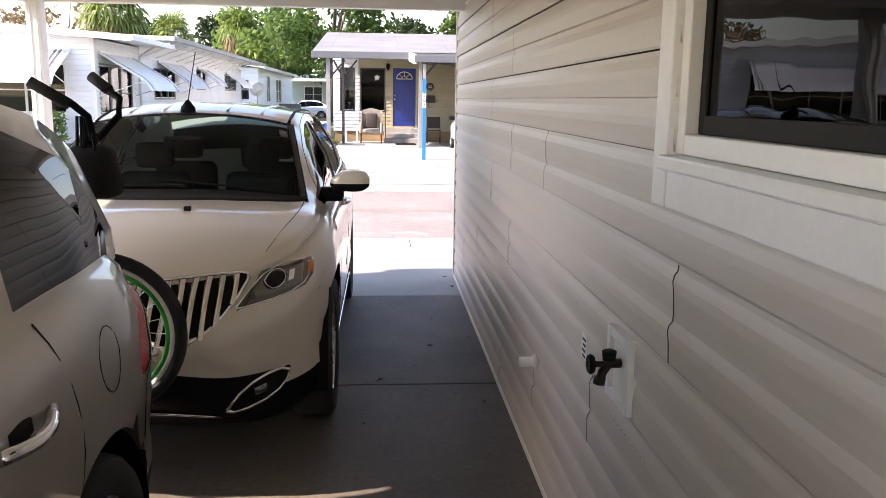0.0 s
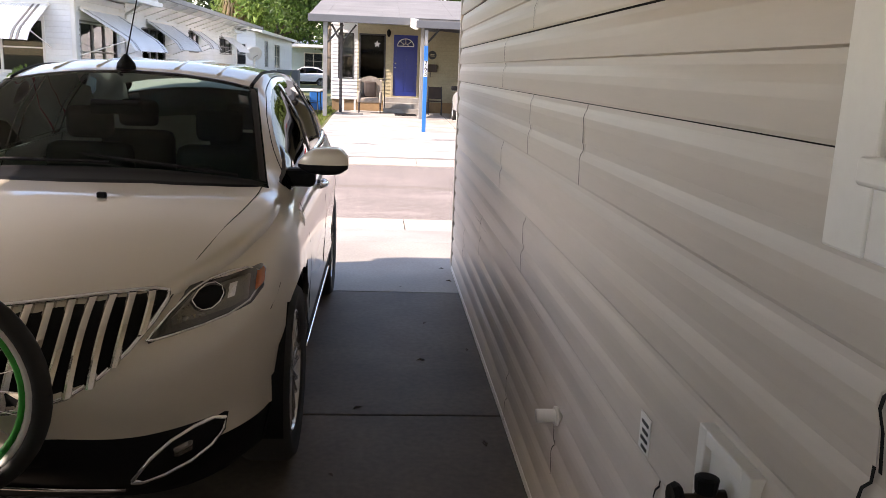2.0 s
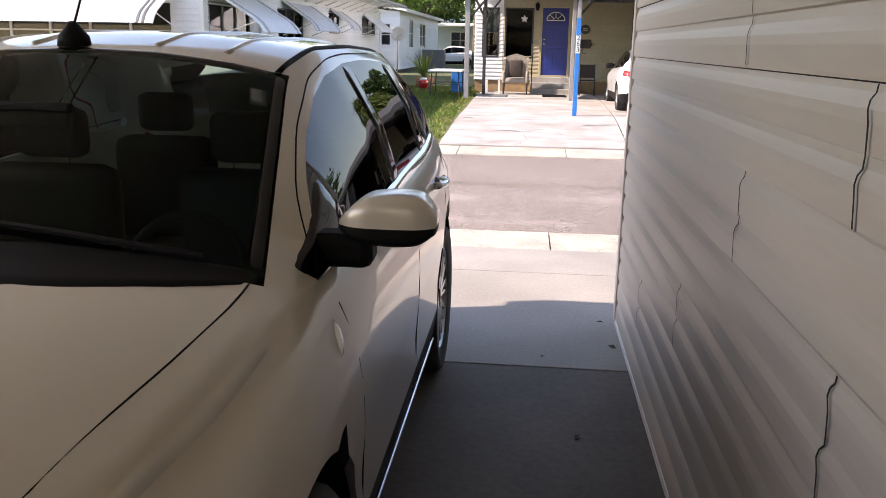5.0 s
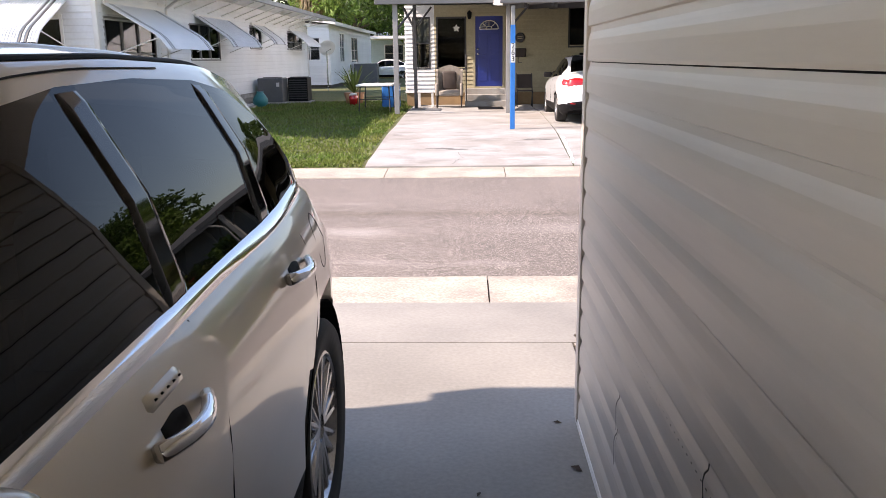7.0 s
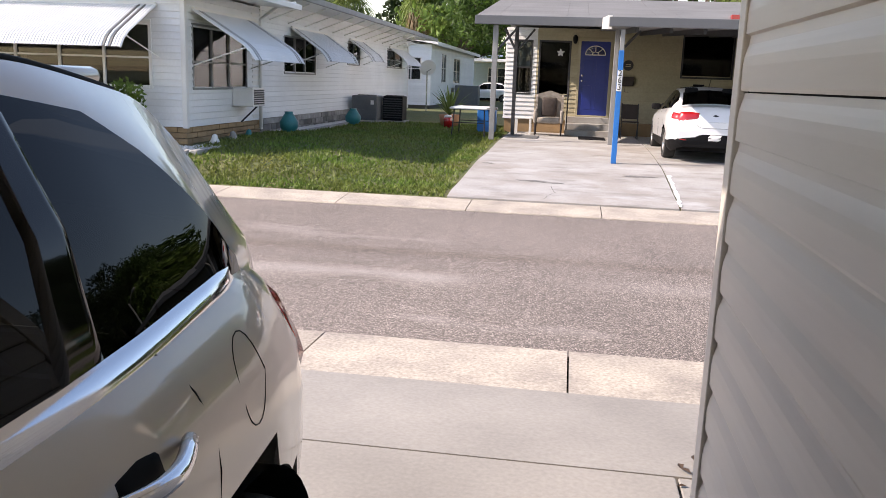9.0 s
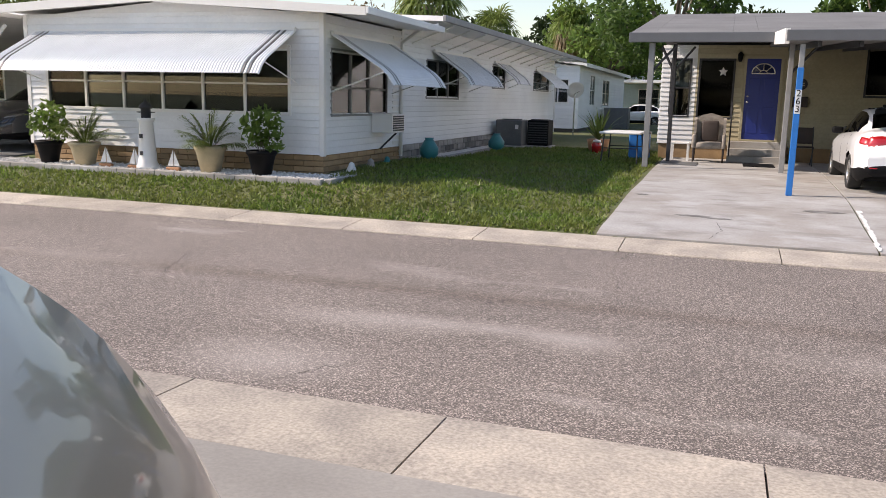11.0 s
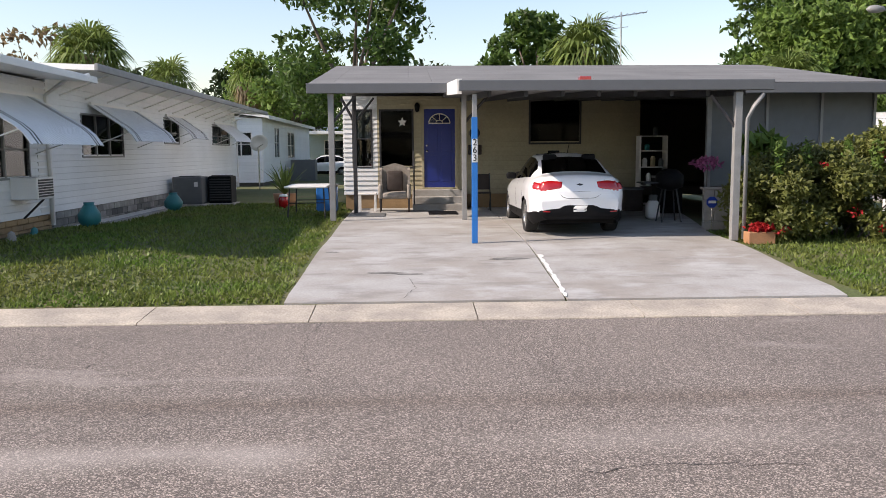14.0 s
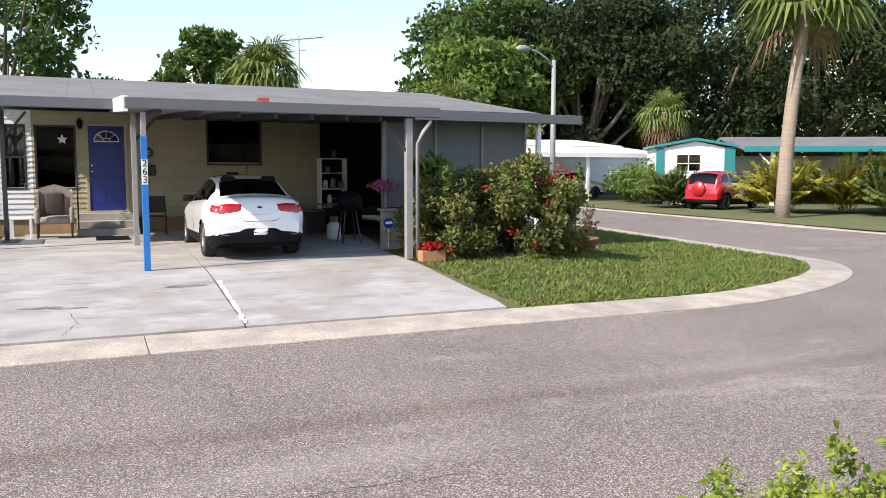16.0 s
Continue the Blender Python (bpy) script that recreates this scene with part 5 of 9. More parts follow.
    def wheels(self, wmid):
        p = self.p
        R, wd = p["R"], 0.225
        for w in p["axles"]:
            for side in (1, -1):
                hub = thing("wheel", pose(side * (wmid - 0.015 - wd / 2), w, R), "", "")
                for key in list(hub.keys()):
                    del hub[key]
                hub.parent = self.top
                h = wd / 2
                rr = R * 0.7
                part("tyre", lathe(bmesh.new(), [(rr, -h * 0.8), (R * 0.93, -h), (R * 0.985, -h * 0.8), (R, -h * 0.5), (R, h * 0.5), (R * 0.985, h * 0.8), (R * 0.93, h), (rr, h * 0.85), (rr - 0.02, h * 0.4), (rr - 0.02, -h * 0.4), (rr, -h * 0.8)], 40, None, "x"), M["rubber"], hub, "black rubber", smooth=True)
                bm = lathe(bmesh.new(), [(rr - 0.018, -h * 0.6), (rr, h * 0.82), (rr - 0.012, h * 0.86), (rr - 0.03, h * 0.5), (rr - 0.04, -h * 0.6)], 40, pose(0, 0, 0, 0, 0, 0 if side > 0 else 180), "x")
                n = p.get("spokes", 9)
                for k in range(n):
                    for off in (-0.14, 0.14):
                        a = 2 * math.pi * k / n
                        q = []
                        for r in (0.05, rr - 0.02):
                            q.append(Vector((side * h * (0.62 if r < 0.1 else 0.7), r * math.cos(a + off * 0.9), r * math.sin(a + off * 0.9))))
                        tube(bm, q, 0.016, 0.012, 6)
                lathe(bm, [(0.001, h * 0.7), (0.05, h * 0.68), (0.062, h * 0.45), (0.062, 0)], 16, pose(0, 0, 0, 0, 0, 0 if side > 0 else 180), "x")
                part("rim", bm, M["alloy"], hub, "bright multi-spoke alloy", smooth=False)
                part("brake_disc", lathe(bmesh.new(), [(0.02, -0.02), (rr - 0.06, -0.02), (rr - 0.06, 0.0), (0.02, 0.0)], 24, None, "x"), M["dark_metal"], hub)

    def drop(self, view, u, z, out=0.004):
        """The body's surface seen from the side (+x or -x) at (y, z), from the front or the back at (x, z), or from above at (x, y)."""
        start, way = {"side": ((2, u, z), (-1, 0, 0)), "far": ((-2, u, z), (1, 0, 0)), "front": ((u, -1, z), (0, 1, 0)), "back": ((u, self.p["L"] + 1, z), (0, -1, 0)), "above": ((u, z, 3), (0, 0, -1))}[view]
        hit, nrm, _, _ = self.bvh.ray_cast(Vector(start), Vector(way))
        if hit is None:
            return Vector(start) + Vector(way) * 1.6
        if nrm.dot(Vector(way)) > 0:
            nrm = -nrm
        return hit + nrm * out

    def patch(self, name, mat, view, upper, lower, m=5, out=0.006, parent=None, label="", n=10):
        """A panel laid on the body between two edges, each a list of points of the view."""
        def resample(pts):
            pts = [Vector(p) for p in pts]
            d = [0]
            for a, b in zip(pts, pts[1:]):
                d.append(d[-1] + (b - a).length)
            res = []
            for i in range(n + 1):
                t = d[-1] * i / n
                for k in range(len(pts) - 1):
                    if t <= d[k + 1] + 1e-9:
                        res.append(pts[k].lerp(pts[k + 1], (t - d[k]) / max(1e-9, d[k + 1] - d[k])))
                        break
            return res
        u, l = resample(upper), resample(lower)
        bm = bmesh.new()
        grid = []
        for i in range(n + 1):
            col = []
            for j in range(m + 1):
                q = u[i].lerp(l[i], j / m)
                rim = i in (0, n) or j in (0, m)
                col.append(bm.verts.new(self.drop(view, q.x, q.y, -0.004 if rim else out)))
            grid.append(col)
        for i in range(n):
            for j in range(m):
                bm.faces.new((grid[i][j], grid[i + 1][j], grid[i + 1][j + 1], grid[i][j + 1]))
        bmesh.ops.recalc_face_normals(bm, faces=bm.faces)
        return part(name, bm, mat, parent or self.top, label, smooth=True)

    def line(self, name, mat, view, pts, r=0.003, out=0.0, closed=False, parent=None, label="", n=4):
        """A seam or moulding along points of the view."""
        full = []
        src = list(pts) + ([pts[0]] if closed else [])
        for a, b in zip(src, src[1:]):
            k = max(1, int(math.hypot(b[0] - a[0], b[1] - a[1]) / 0.05))
            full += [(a[0] + (b[0] - a[0]) * i / k, a[1] + (b[1] - a[1]) * i / k) for i in range(k)]
        full.append(src[-1])
        pts = [self.drop(view, *q, out) for q in full]
        for _ in range(2):
            pts = [pts[0]] + [(a + b * 2 + c) / 4 for a, b, c in zip(pts, pts[1:], pts[2:])] + [pts[-1]]
        return part(name, tube(bmesh.new(), pts, r, r, n), mat, parent or self.top, label, smooth=True)


CROSSOVER = {
    "L": 4.58, "R": 0.385, "gap": 0.068, "axles": (1.2, 3.84), "spokes": 10, "trim": "gloss_black",
    "top": [(0, 0.86), (0.05, 0.915), (0.12, 0.96), (0.3, 1.04), (0.6, 1.115), (0.99, 1.172), (1.42, 1.2), (2.18, 1.63), (2.5, 1.685), (3.1, 1.695), (3.7, 1.675), (4.05, 1.62), (4.25, 1.46), (4.4, 1.24), (4.5, 1.05), (4.58, 0.8)],
    "belt": [(0, 0.76), (0.2, 0.85), (0.5, 0.92), (0.8, 1.0), (1.3, 1.08), (2, 1.105), (3, 1.135), (4.0, 1.19), (4.25, 1.15), (4.45, 1.0), (4.55, 0.78)],
    "edge": [(0, 0.78), (0.2, 0.885), (0.5, 0.98), (0.8, 1.06), (1.3, 1.13), (1.45, 1.15), (2.2, 1.57), (2.55, 1.63), (3.1, 1.635), (3.7, 1.615), (4.05, 1.555), (4.25, 1.4), (4.4, 1.2), (4.58, 0.79)],
    "wm": [(0, 0.3), (0.06, 0.43), (0.18, 0.57), (0.4, 0.74), (0.6, 0.85), (0.8, 0.915), (1.1, 0.962), (3.6, 0.965), (4.0, 0.95), (4.3, 0.9), (4.5, 0.82), (4.58, 0.7)],
    "wb": [(0, 0.22), (0.1, 0.36), (0.2, 0.45), (0.4, 0.61), (0.55, 0.71), (0.72, 0.815), (1.0, 0.88), (1.3, 0.9), (3.6, 0.905), (4.0, 0.88), (4.3, 0.81), (4.5, 0.72), (4.58, 0.62)],
    "wr": [(0, 0.18), (0.2, 0.4), (0.5, 0.64), (0.8, 0.8), (1.2, 0.85), (1.45, 0.79), (2.2, 0.635), (2.6, 0.635), (3.5, 0.645), (4.08, 0.635), (4.4, 0.69), (4.58, 0.58)],
    "chin": 0.38, "bot": [(0, 0.55), (0.1, 0.41), (0.2, 0.33), (0.35, 0.27), (0.5, 0.24), (0.7, 0.22), (4.2, 0.22), (4.55, 0.34)],
    "win": (1.62, 4.06), "dlo": ((1.6, 1.12), (1.88, 1.324), (2.03, 1.407), (2.236, 1.495), (2.46, 1.555), (2.75, 1.587), (3.1, 1.595), (3.5, 1.58), (3.75, 1.54), (3.87, 1.46), (3.96, 1.36), (4.06, 1.235)), "pillars": (), "screen": (1.42, 2.2), "rear": (4.12, 4.38),
}


def cabin(car, wheel_side, y0, mat):
    """Dashboard, steering wheel and seats behind the glass."""
    t = car.top
    bm = bmesh.new()
    prism(bm, [(y0 - 0.1, 0.72), (y0 - 0.1, 1.02), (y0 + 0.32, 1.06), (y0 + 0.5, 1.0), (y0 + 0.55, 0.72)], "x", -0.7, 0.7)
    part("dashboard", bm, M["black"], t, "black dashboard")
    c = Vector((0.36 * wheel_side, y0 + 0.72, 0.98))
    part("steering_wheel", tube(bmesh.new(), [c + Vector((0.185 * math.cos(a * math.pi / 12), 0.06 * math.sin(a * math.pi / 12) , 0.175 * math.sin(a * math.pi / 12))) for a in range(25)], 0.016, 0.016, 8, False), M["black"], t, "black steering wheel", smooth=True)
    for y in (y0 + 1.2, y0 + 2.15):
        for x in (-0.36, 0.36):
            bm = bmesh.new()
            box(bm, x - 0.25, x + 0.25, y - 0.5, y + 0.05, 0.55, 0.75, 0.05)
            box(bm, x - 0.24, x + 0.24, y, y + 0.16, 0.7, 1.22, 0.06, pose(0, 0, 0))
            box(bm, x - 0.13, x + 0.13, y + 0.05, y + 0.15, 1.24, 1.42, 0.04)
            part("seat", bm, mat, t, "dark seat with headrest", smooth=True)
    part("rear_view_mirror", boxm(-0.12, 0.12, y0 + 0.6, y0 + 0.63, 1.42, 1.49, 0.01), M["black"], t)


def door_handle(car, y, z, side="side", length=0.24):
    a = car.drop(side, y - length / 2, z, 0.0)
    bm = bmesh.new()
    sg = 1 if side == "side" else -1
    pts = [car.drop(side, y - length / 2 + length * i / 8, z - 0.012 * math.sin(math.pi * i / 8), 0.012 + 0.03 * math.sin(math.pi * i / 8)) for i in range(9)]
    tube(bm, pts, 0.017, 0.014, 8)
    h = part("door_handle", bm, M["chrome"], car.top, "curved chrome handle", smooth=True)
    # black patch paints the shading inside the body-coloured cup
    car.patch("handle_cup", M["black"], side, [(y - 0.07, z + 0.025), (y, z + 0.036), (y + 0.06, z + 0.02)], [(y - 0.07, z - 0.025), (y, z - 0.04), (y + 0.06, z - 0.02)], 4, 0.003, h, n=8)


cx = Car("parked_crossover", pose(-1.94, -4.72, 0), "pearl beige crossover car parked on the carport slab", M["pearl"], CROSSOVER, 1.2)
cabin(cx, 1, 1.3, M["black"])
# hood: shut lines, washer jet
for sg in (1, -1):
    cx.line("hood_seam", M["black"], "above", [(0.6 * sg, 0.42), (0.632 * sg, 0.494), (0.691 * sg, 0.732), (0.743 * sg, 1.066), (0.765 * sg, 1.3), (0.765 * sg, 1.42)], 0.0026)
jet = cx.drop("above", 0.216, 0.987, 0.0)
part("washer_jet", boxm(0.2, 0.235, 0.975, 1.0, jet.z - 0.005, jet.z + 0.02, 0.006), M["black"], cx.top)
cx.patch("cowl", M["black"], "above", [(-0.775, 1.475), (-0.6, 1.47), (-0.3, 1.465), (0, 1.46), (0.3, 1.465), (0.6, 1.47), (0.775, 1.475)], [(-0.77, 1.42), (-0.6, 1.335), (-0.41, 1.266), (0, 1.19), (0.41, 1.266), (0.6, 1.335), (0.77, 1.42)], 8, 0.007, label="black plastic cowl below the windshield", n=30)
# black border printed round the windshield
for sg in (1, -1):
    edge = [(1.46, 0.782), (1.6, 0.755), (1.8, 0.713), (2.0, 0.672), (2.2, 0.632)]
    cx.patch("windshield_border", M["gloss_black"], "above", [((x + 0.004) * sg, y) for y, x in edge], [((x - 0.04) * sg, y) for y, x in edge], 3, 0.004, n=16)
cx.patch("windshield_border", M["gloss_black"], "above", [(-0.62, 2.205), (0, 2.215), (0.62, 2.205)], [(-0.62, 2.165), (0, 2.175), (0.62, 2.165)], 3, 0.004, n=16)
cx.patch("inspection_sticker", M["grey_metal"], "above", [(0.55, 2.1), (0.6, 2.1)], [(0.57, 2.03), (0.62, 2.03)], 3, 0.005, n=4)
# split-wing grille
for sg in (1, -1):
    up = [(0.012 * sg, 0.957), (0.2 * sg, 0.96), (0.4 * sg, 0.96), (0.622 * sg, 0.955)]
    lo = [(0.012 * sg, 0.695), (0.2 * sg, 0.7), (0.39 * sg, 0.718), (0.475 * sg, 0.742), (0.53 * sg, 0.81), (0.575 * sg, 0.87), (0.618 * sg, 0.945)]
    g = cx.patch("grille", M["black"], "front", up, lo, 8, 0.004, label="black grille opening", n=18)
    for i in range(11):
        x = 0.04 + i * 0.051
        w = 0.0135
        zt = float(np.interp(x + 0.016, [abs(p[0]) for p in up], [p[1] for p in up])) - 0.006
        zb = float(np.interp(x - 0.002, [abs(p[0]) for p in lo], [p[1] for p in lo])) + 0.008
        ends = [cx.drop("front", (x + 0.003) * sg, zt, 0.012), cx.drop("front", x * sg, (zt + zb) / 2, 0.03), cx.drop("front", (x - 0.003) * sg, zb, 0.012)]
        bar, last = bmesh.new(), None
        for k in range(9):
            t = k / 8
            c = ends[0] * ((1 - t) * (1 - 2 * t)) + ends[1] * (4 * t * (1 - t)) + ends[2] * (t * (2 * t - 1))
            ring = [bar.verts.new(c + Vector(d)) for d in ((-w, 0.03, 0), (-w, 0.004, 0), (-w * 0.35, -0.008, 0), (w * 0.15, -0.008, 0), (w, 0.004, 0), (w, 0.03, 0))]
            if last:
                for a in range(5):
                    bar.faces.new((last[a], last[a + 1], ring[a + 1], ring[a]))
            last = ring
        bmesh.ops.recalc_face_normals(bar, faces=bar.faces)
        part("grille_bar", bar, M["satin_chrome"], g, "satin chrome vertical bar")
    cx.line("grille_frame", M["chrome"], "front", up + lo[::-1], 0.009, 0.006, True, g, "chrome surround", 6)
    # headlamp: dark housing, clear lens, ringed projector, amber corner
    hu = [(0.566 * sg, 0.824), (0.61 * sg, 0.888), (0.652 * sg, 0.948), (0.755 * sg, 0.962), (0.862 * sg, 0.968)]
    hl = [(0.57 * sg, 0.816), (0.62 * sg, 0.826), (0.705 * sg, 0.83), (0.78 * sg, 0.835), (0.842 * sg, 0.848), (0.874 * sg, 0.89)]
    hd = cx.patch("headlight", M["lamp_housing"], "front", hu, hl, 8, 0.006, label="large clear headlamp in a dark housing", n=24)
    cx.line("headlight_rim", M["chrome"], "front", hu + hl[::-1], 0.0045, 0.008, True, hd, n=6)
    cx.patch("lens", M["lens"], "front", [(0.612 * sg, 0.862), (0.662 * sg, 0.932), (0.755 * sg, 0.946), (0.832 * sg, 0.953)], [(0.618 * sg, 0.848), (0.705 * sg, 0.846), (0.78 * sg, 0.851), (0.832 * sg, 0.866)], 7, 0.012, hd, "smoky clear lens", n=18)
    circle = [math.pi * i / 10 for i in range(11)]
    cx.patch("projector", M["black"], "front", [((0.708 - 0.045 * math.cos(a)) * sg, 0.9 + 0.041 * math.sin(a)) for a in circle], [((0.708 - 0.045 * math.cos(a)) * sg, 0.9 - 0.041 * math.sin(a)) for a in circle], 6, 0.019, hd, "dark round projector lens", n=12)
    cx.line("projector_ring", M["chrome"], "front", [((0.708 - 0.047 * math.cos(2 * a)) * sg, 0.9 + 0.043 * math.sin(2 * a)) for a in circle[:-1]], 0.003, 0.019, True, hd, n=5)
    cx.patch("turn_signal", M["amber"], "front", [(0.836 * sg, 0.955), (0.866 * sg, 0.956)], [(0.838 * sg, 0.868), (0.866 * sg, 0.893)], 4, 0.014, hd, "amber turn signal", n=5)
    cx.patch("side_reflector", M["chrome"], "front", [(0.757 * sg, 0.938), (0.79 * sg, 0.942)], [(0.757 * sg, 0.87), (0.785 * sg, 0.875)], 4, 0.016, hd, n=5)
    # fog lamp in its chrome bezel
    fu = [(0.53 * sg, 0.4), (0.58 * sg, 0.48), (0.62 * sg, 0.5), (0.69 * sg, 0.51), (0.79 * sg, 0.515)]
    fl = [(0.51 * sg, 0.378), (0.6 * sg, 0.362), (0.69 * sg, 0.38), (0.775 * sg, 0.44)]
    fg = cx.patch("fog_lamp_bezel", M["black"], "front", fu, fl, 5, 0.006, n=14)
    cx.line("bezel_trim", M["chrome"], "front", fu + fl[::-1], 0.009, 0.006, True, fg, "chrome trim", 6)
    cx.patch("fog_lamp", M["lens"], "front", [(0.63 * sg, 0.47), (0.69 * sg, 0.475)], [(0.63 * sg, 0.42), (0.69 * sg, 0.425)], 4, 0.014, fg, n=5)
cx.patch("lower_intake", M["black"], "front", [(-0.56, 0.49), (-0.35, 0.545), (0, 0.56), (0.35, 0.545), (0.56, 0.49)], [(-0.6, 0.33), (0, 0.41), (0.6, 0.33)], 6, 0.005, label="black lower bumper grille", n=24)
cx.line("bumper_trim", M["chrome"], "front", [(-0.51, 0.378), (-0.35, 0.43), (0, 0.46), (0.35, 0.43), (0.51, 0.378)], 0.007, 0.012, n=6, label="thin chrome bumper strip")
for sgl in (1, -1):
    belt = [(1.7, 1.125), (2.5, 1.15), (3.4, 1.182), (4.03, 1.222)]
    sdv = "side" if sgl > 0 else "far"
    for nm, pu, pl in (("centre_pillar", [(2.725, 1.592), (2.835, 1.596)], [(2.69, 1.15), (2.81, 1.155)]), ("rear_pillar", [(3.47, 1.585), (3.55, 1.58)], [(3.38, 1.18), (3.5, 1.19)]), ("mirror_sail", [(1.54, 1.155), (1.66, 1.195), (1.78, 1.255), (1.93, 1.33)], [(1.58, 1.112), (1.75, 1.118), (1.87, 1.125), (2.02, 1.135)])):
        cx.patch(nm, M["gloss_black"], sdv, pu, pl, 10, 0.007, n=8)
    cx.line("door_frame_seam", M["black"], sdv, [(1.68, 1.2), (1.775, 1.288), (2.022, 1.434), (2.304, 1.553), (2.579, 1.606), (2.862, 1.62), (3.3, 1.615)], 0.0028, n=5)
    cx.patch("belt_moulding", M["chrome"], "side" if sgl > 0 else "far", [(y, z + 0.019) for y, z in belt], [(y, z - 0.019) for y, z in belt], 4, 0.012, label="broad chrome belt moulding", n=24)
for sd in ("side", "far"):
    # door shut lines, handles, fuel flap, fender vent
    cx.line("door_seam", M["black"], sd, [(1.7, 0.36), (1.68, 0.7), (1.62, 1.06)], 0.0022)
    cx.line("door_seam", M["black"], sd, [(2.7, 0.34), (2.69, 0.8), (2.745, 1.02), (2.73, 1.14)], 0.0026)
    cx.line("door_seam", M["black"], sd, [(3.42, 0.5), (3.6, 0.78), (3.685, 0.9), (3.69, 1.0), (3.67, 1.1), (3.6, 1.18)], 0.0026)
    cx.line("sill_seam", M["black"], sd, [(1.7, 0.36), (2.5, 0.34), (3.36, 0.42)], 0.0022)
    cx.line("rocker_trim", M["chrome"], sd, [(1.68, 0.33), (3.35, 0.34)], 0.008, 0.004, n=6, label="chrome rocker strip")
    cx.line("fender_crease", M["black"], sd, [(0.74, 0.8), (0.82, 0.83), (0.86, 0.87)], 0.0018)
    door_handle(cx, 2.51, 1.025, sd)
    door_handle(cx, 3.46, 1.05, sd)
    kp = cx.patch("keypad", M["pearl"], sd, [(2.43, 1.105), (2.6, 1.108)], [(2.43, 1.067), (2.6, 1.07)], 3, 0.009, n=8, label="raised keypad with dark buttons")
    for i in range(5):
        y = 2.452 + 0.027 * i
        cx.patch("button", M["black"], sd, [(y, 1.098), (y + 0.018, 1.098)], [(y, 1.078), (y + 0.018, 1.078)], 2, 0.013, kp, n=3)
    cx.patch("fender_badge", M["chrome"], sd, [(1.528, 1.05), (1.556, 1.055)], [(1.492, 0.96), (1.52, 0.96)], 3, 0.01, n=3)
    sgx = 1 if sd == "side" else -1
    q = cx.drop(sd, 1.86, 1.12, 0.0)
    shells = {"beige": bmesh.new(), "black": bmesh.new()}
    keys = [(0.02, 0.05, 0.066, 0.03), (0.03, 0.035, 0.085, 0.055), (0.055, 0.02, 0.112, 0.07), (0.09, 0.012, 0.134, 0.08), (0.16, 0.008, 0.14, 0.082), (0.215, 0.012, 0.138, 0.078), (0.24, 0.025, 0.118, 0.066), (0.256, 0.045, 0.085, 0.045)]
    sections = [(w, *[float(curve_of([(k[0], k[c]) for k in keys], w, 0.012)) for c in (1, 2, 3)]) for w in np.linspace(0.02, 0.256, 24)]
    for tone, sm in shells.items():
        last = None
        for w, z0, z1, d in sections:
            ring = []
            for k in range(33):
                a = math.pi * k / 32 * (1 if tone == "beige" else -1)
                ca, sa = math.cos(a), math.sin(a)
                ca, sa = math.copysign(abs(ca) ** 0.5, ca), math.copysign(abs(sa) ** 0.42, sa)
                cut = 0.06
                zz = cut + ((z1 - cut) if tone == "beige" else (cut - z0)) * sa
                inset = 1.0 if tone == "beige" else 0.985
                ring.append(sm.verts.new((q.x + sgx * (w + (0.0 if tone == "beige" else -0.002)), q.y - 0.12 + d * inset * ca, q.z + 0.052 + zz)))
            if last:
                for k in range(32):
                    sm.faces.new((last[k], last[k + 1], ring[k + 1], ring[k]))
            else:
                sm.faces.new(ring)
            last = ring
        sm.faces.new(last)
        bmesh.ops.recalc_face_normals(sm, faces=sm.faces)
    wing = part("wing_mirror", shells["beige"], M["pearl"], cx.top, "beige mirror housing", smooth=True)
    wing.data.set_sharp_from_angle(angle=radians(55))
    part("mirror_skirt", shells["black"], M["black"], wing, "black lower shell", smooth=True)
    part("mirror_base", boxm(min(q.x - sgx * 0.06, q.x + sgx * 0.1), max(q.x - sgx * 0.06, q.x + sgx * 0.1), q.y - 0.17, q.y - 0.06, q.z + 0.0, q.z + 0.085, 0.025), M["black"], wing)
cx.line("fuel_flap_seam", M["black"], "side", [(3.875 + 0.062 * math.cos(a * math.pi / 10), 1.045 + 0.095 * math.sin(a * math.pi / 10)) for a in range(20)], 0.0016, closed=True)
for sg in (1, -1):
    cx.patch("tail_light", M["red_lens"], "back", [(0.4 * sg, 1.04), (0.66 * sg, 1.03)], [(0.4 * sg, 0.9), (0.7 * sg, 0.84)], 5, 0.012, label="red tail lamp", n=10)
    cx.patch("tail_light", M["red_lens"], "side" if sg > 0 else "far", [(4.24, 1.16), (4.43, 1.07)], [(4.32, 0.9), (4.5, 0.84)], 5, 0.012, label="red tail lamp", n=8)
    cx.line("roof_rail", M["black"], "above", [(0.605 * sg, 2.2), (0.608 * sg, 2.6), (0.61 * sg, 3.2), (0.6 * sg, 4.0)], 0.011, 0.0, n=6)
    for x in (0.2, 0.42):
        cx.line("roof_rib", M["pearl"], "above", [(x * sg, 2.28), (x * sg, 3.0), (x * sg, 3.9)], 0.012, -0.004, n=8)
sp = bmesh.new()
box(sp, -0.42, 0.42, 4.0, 4.28, 1.57, 1.615, 0.02)
part("rear_spoiler", sp, M["pearl"], cx.top, smooth=True)
cx.patch("license_plate", M["white_trim"], "back", [(-0.16, 0.85), (0.16, 0.85)], [(-0.16, 0.7), (0.16, 0.7)], 3, 0.01, n=4)
base = lathe(bmesh.new(), [(0.05, 0.0), (0.045, 0.03), (0.02, 0.06), (0.008, 0.075)], 14, pose(-0.04, 2.235, 1.635))
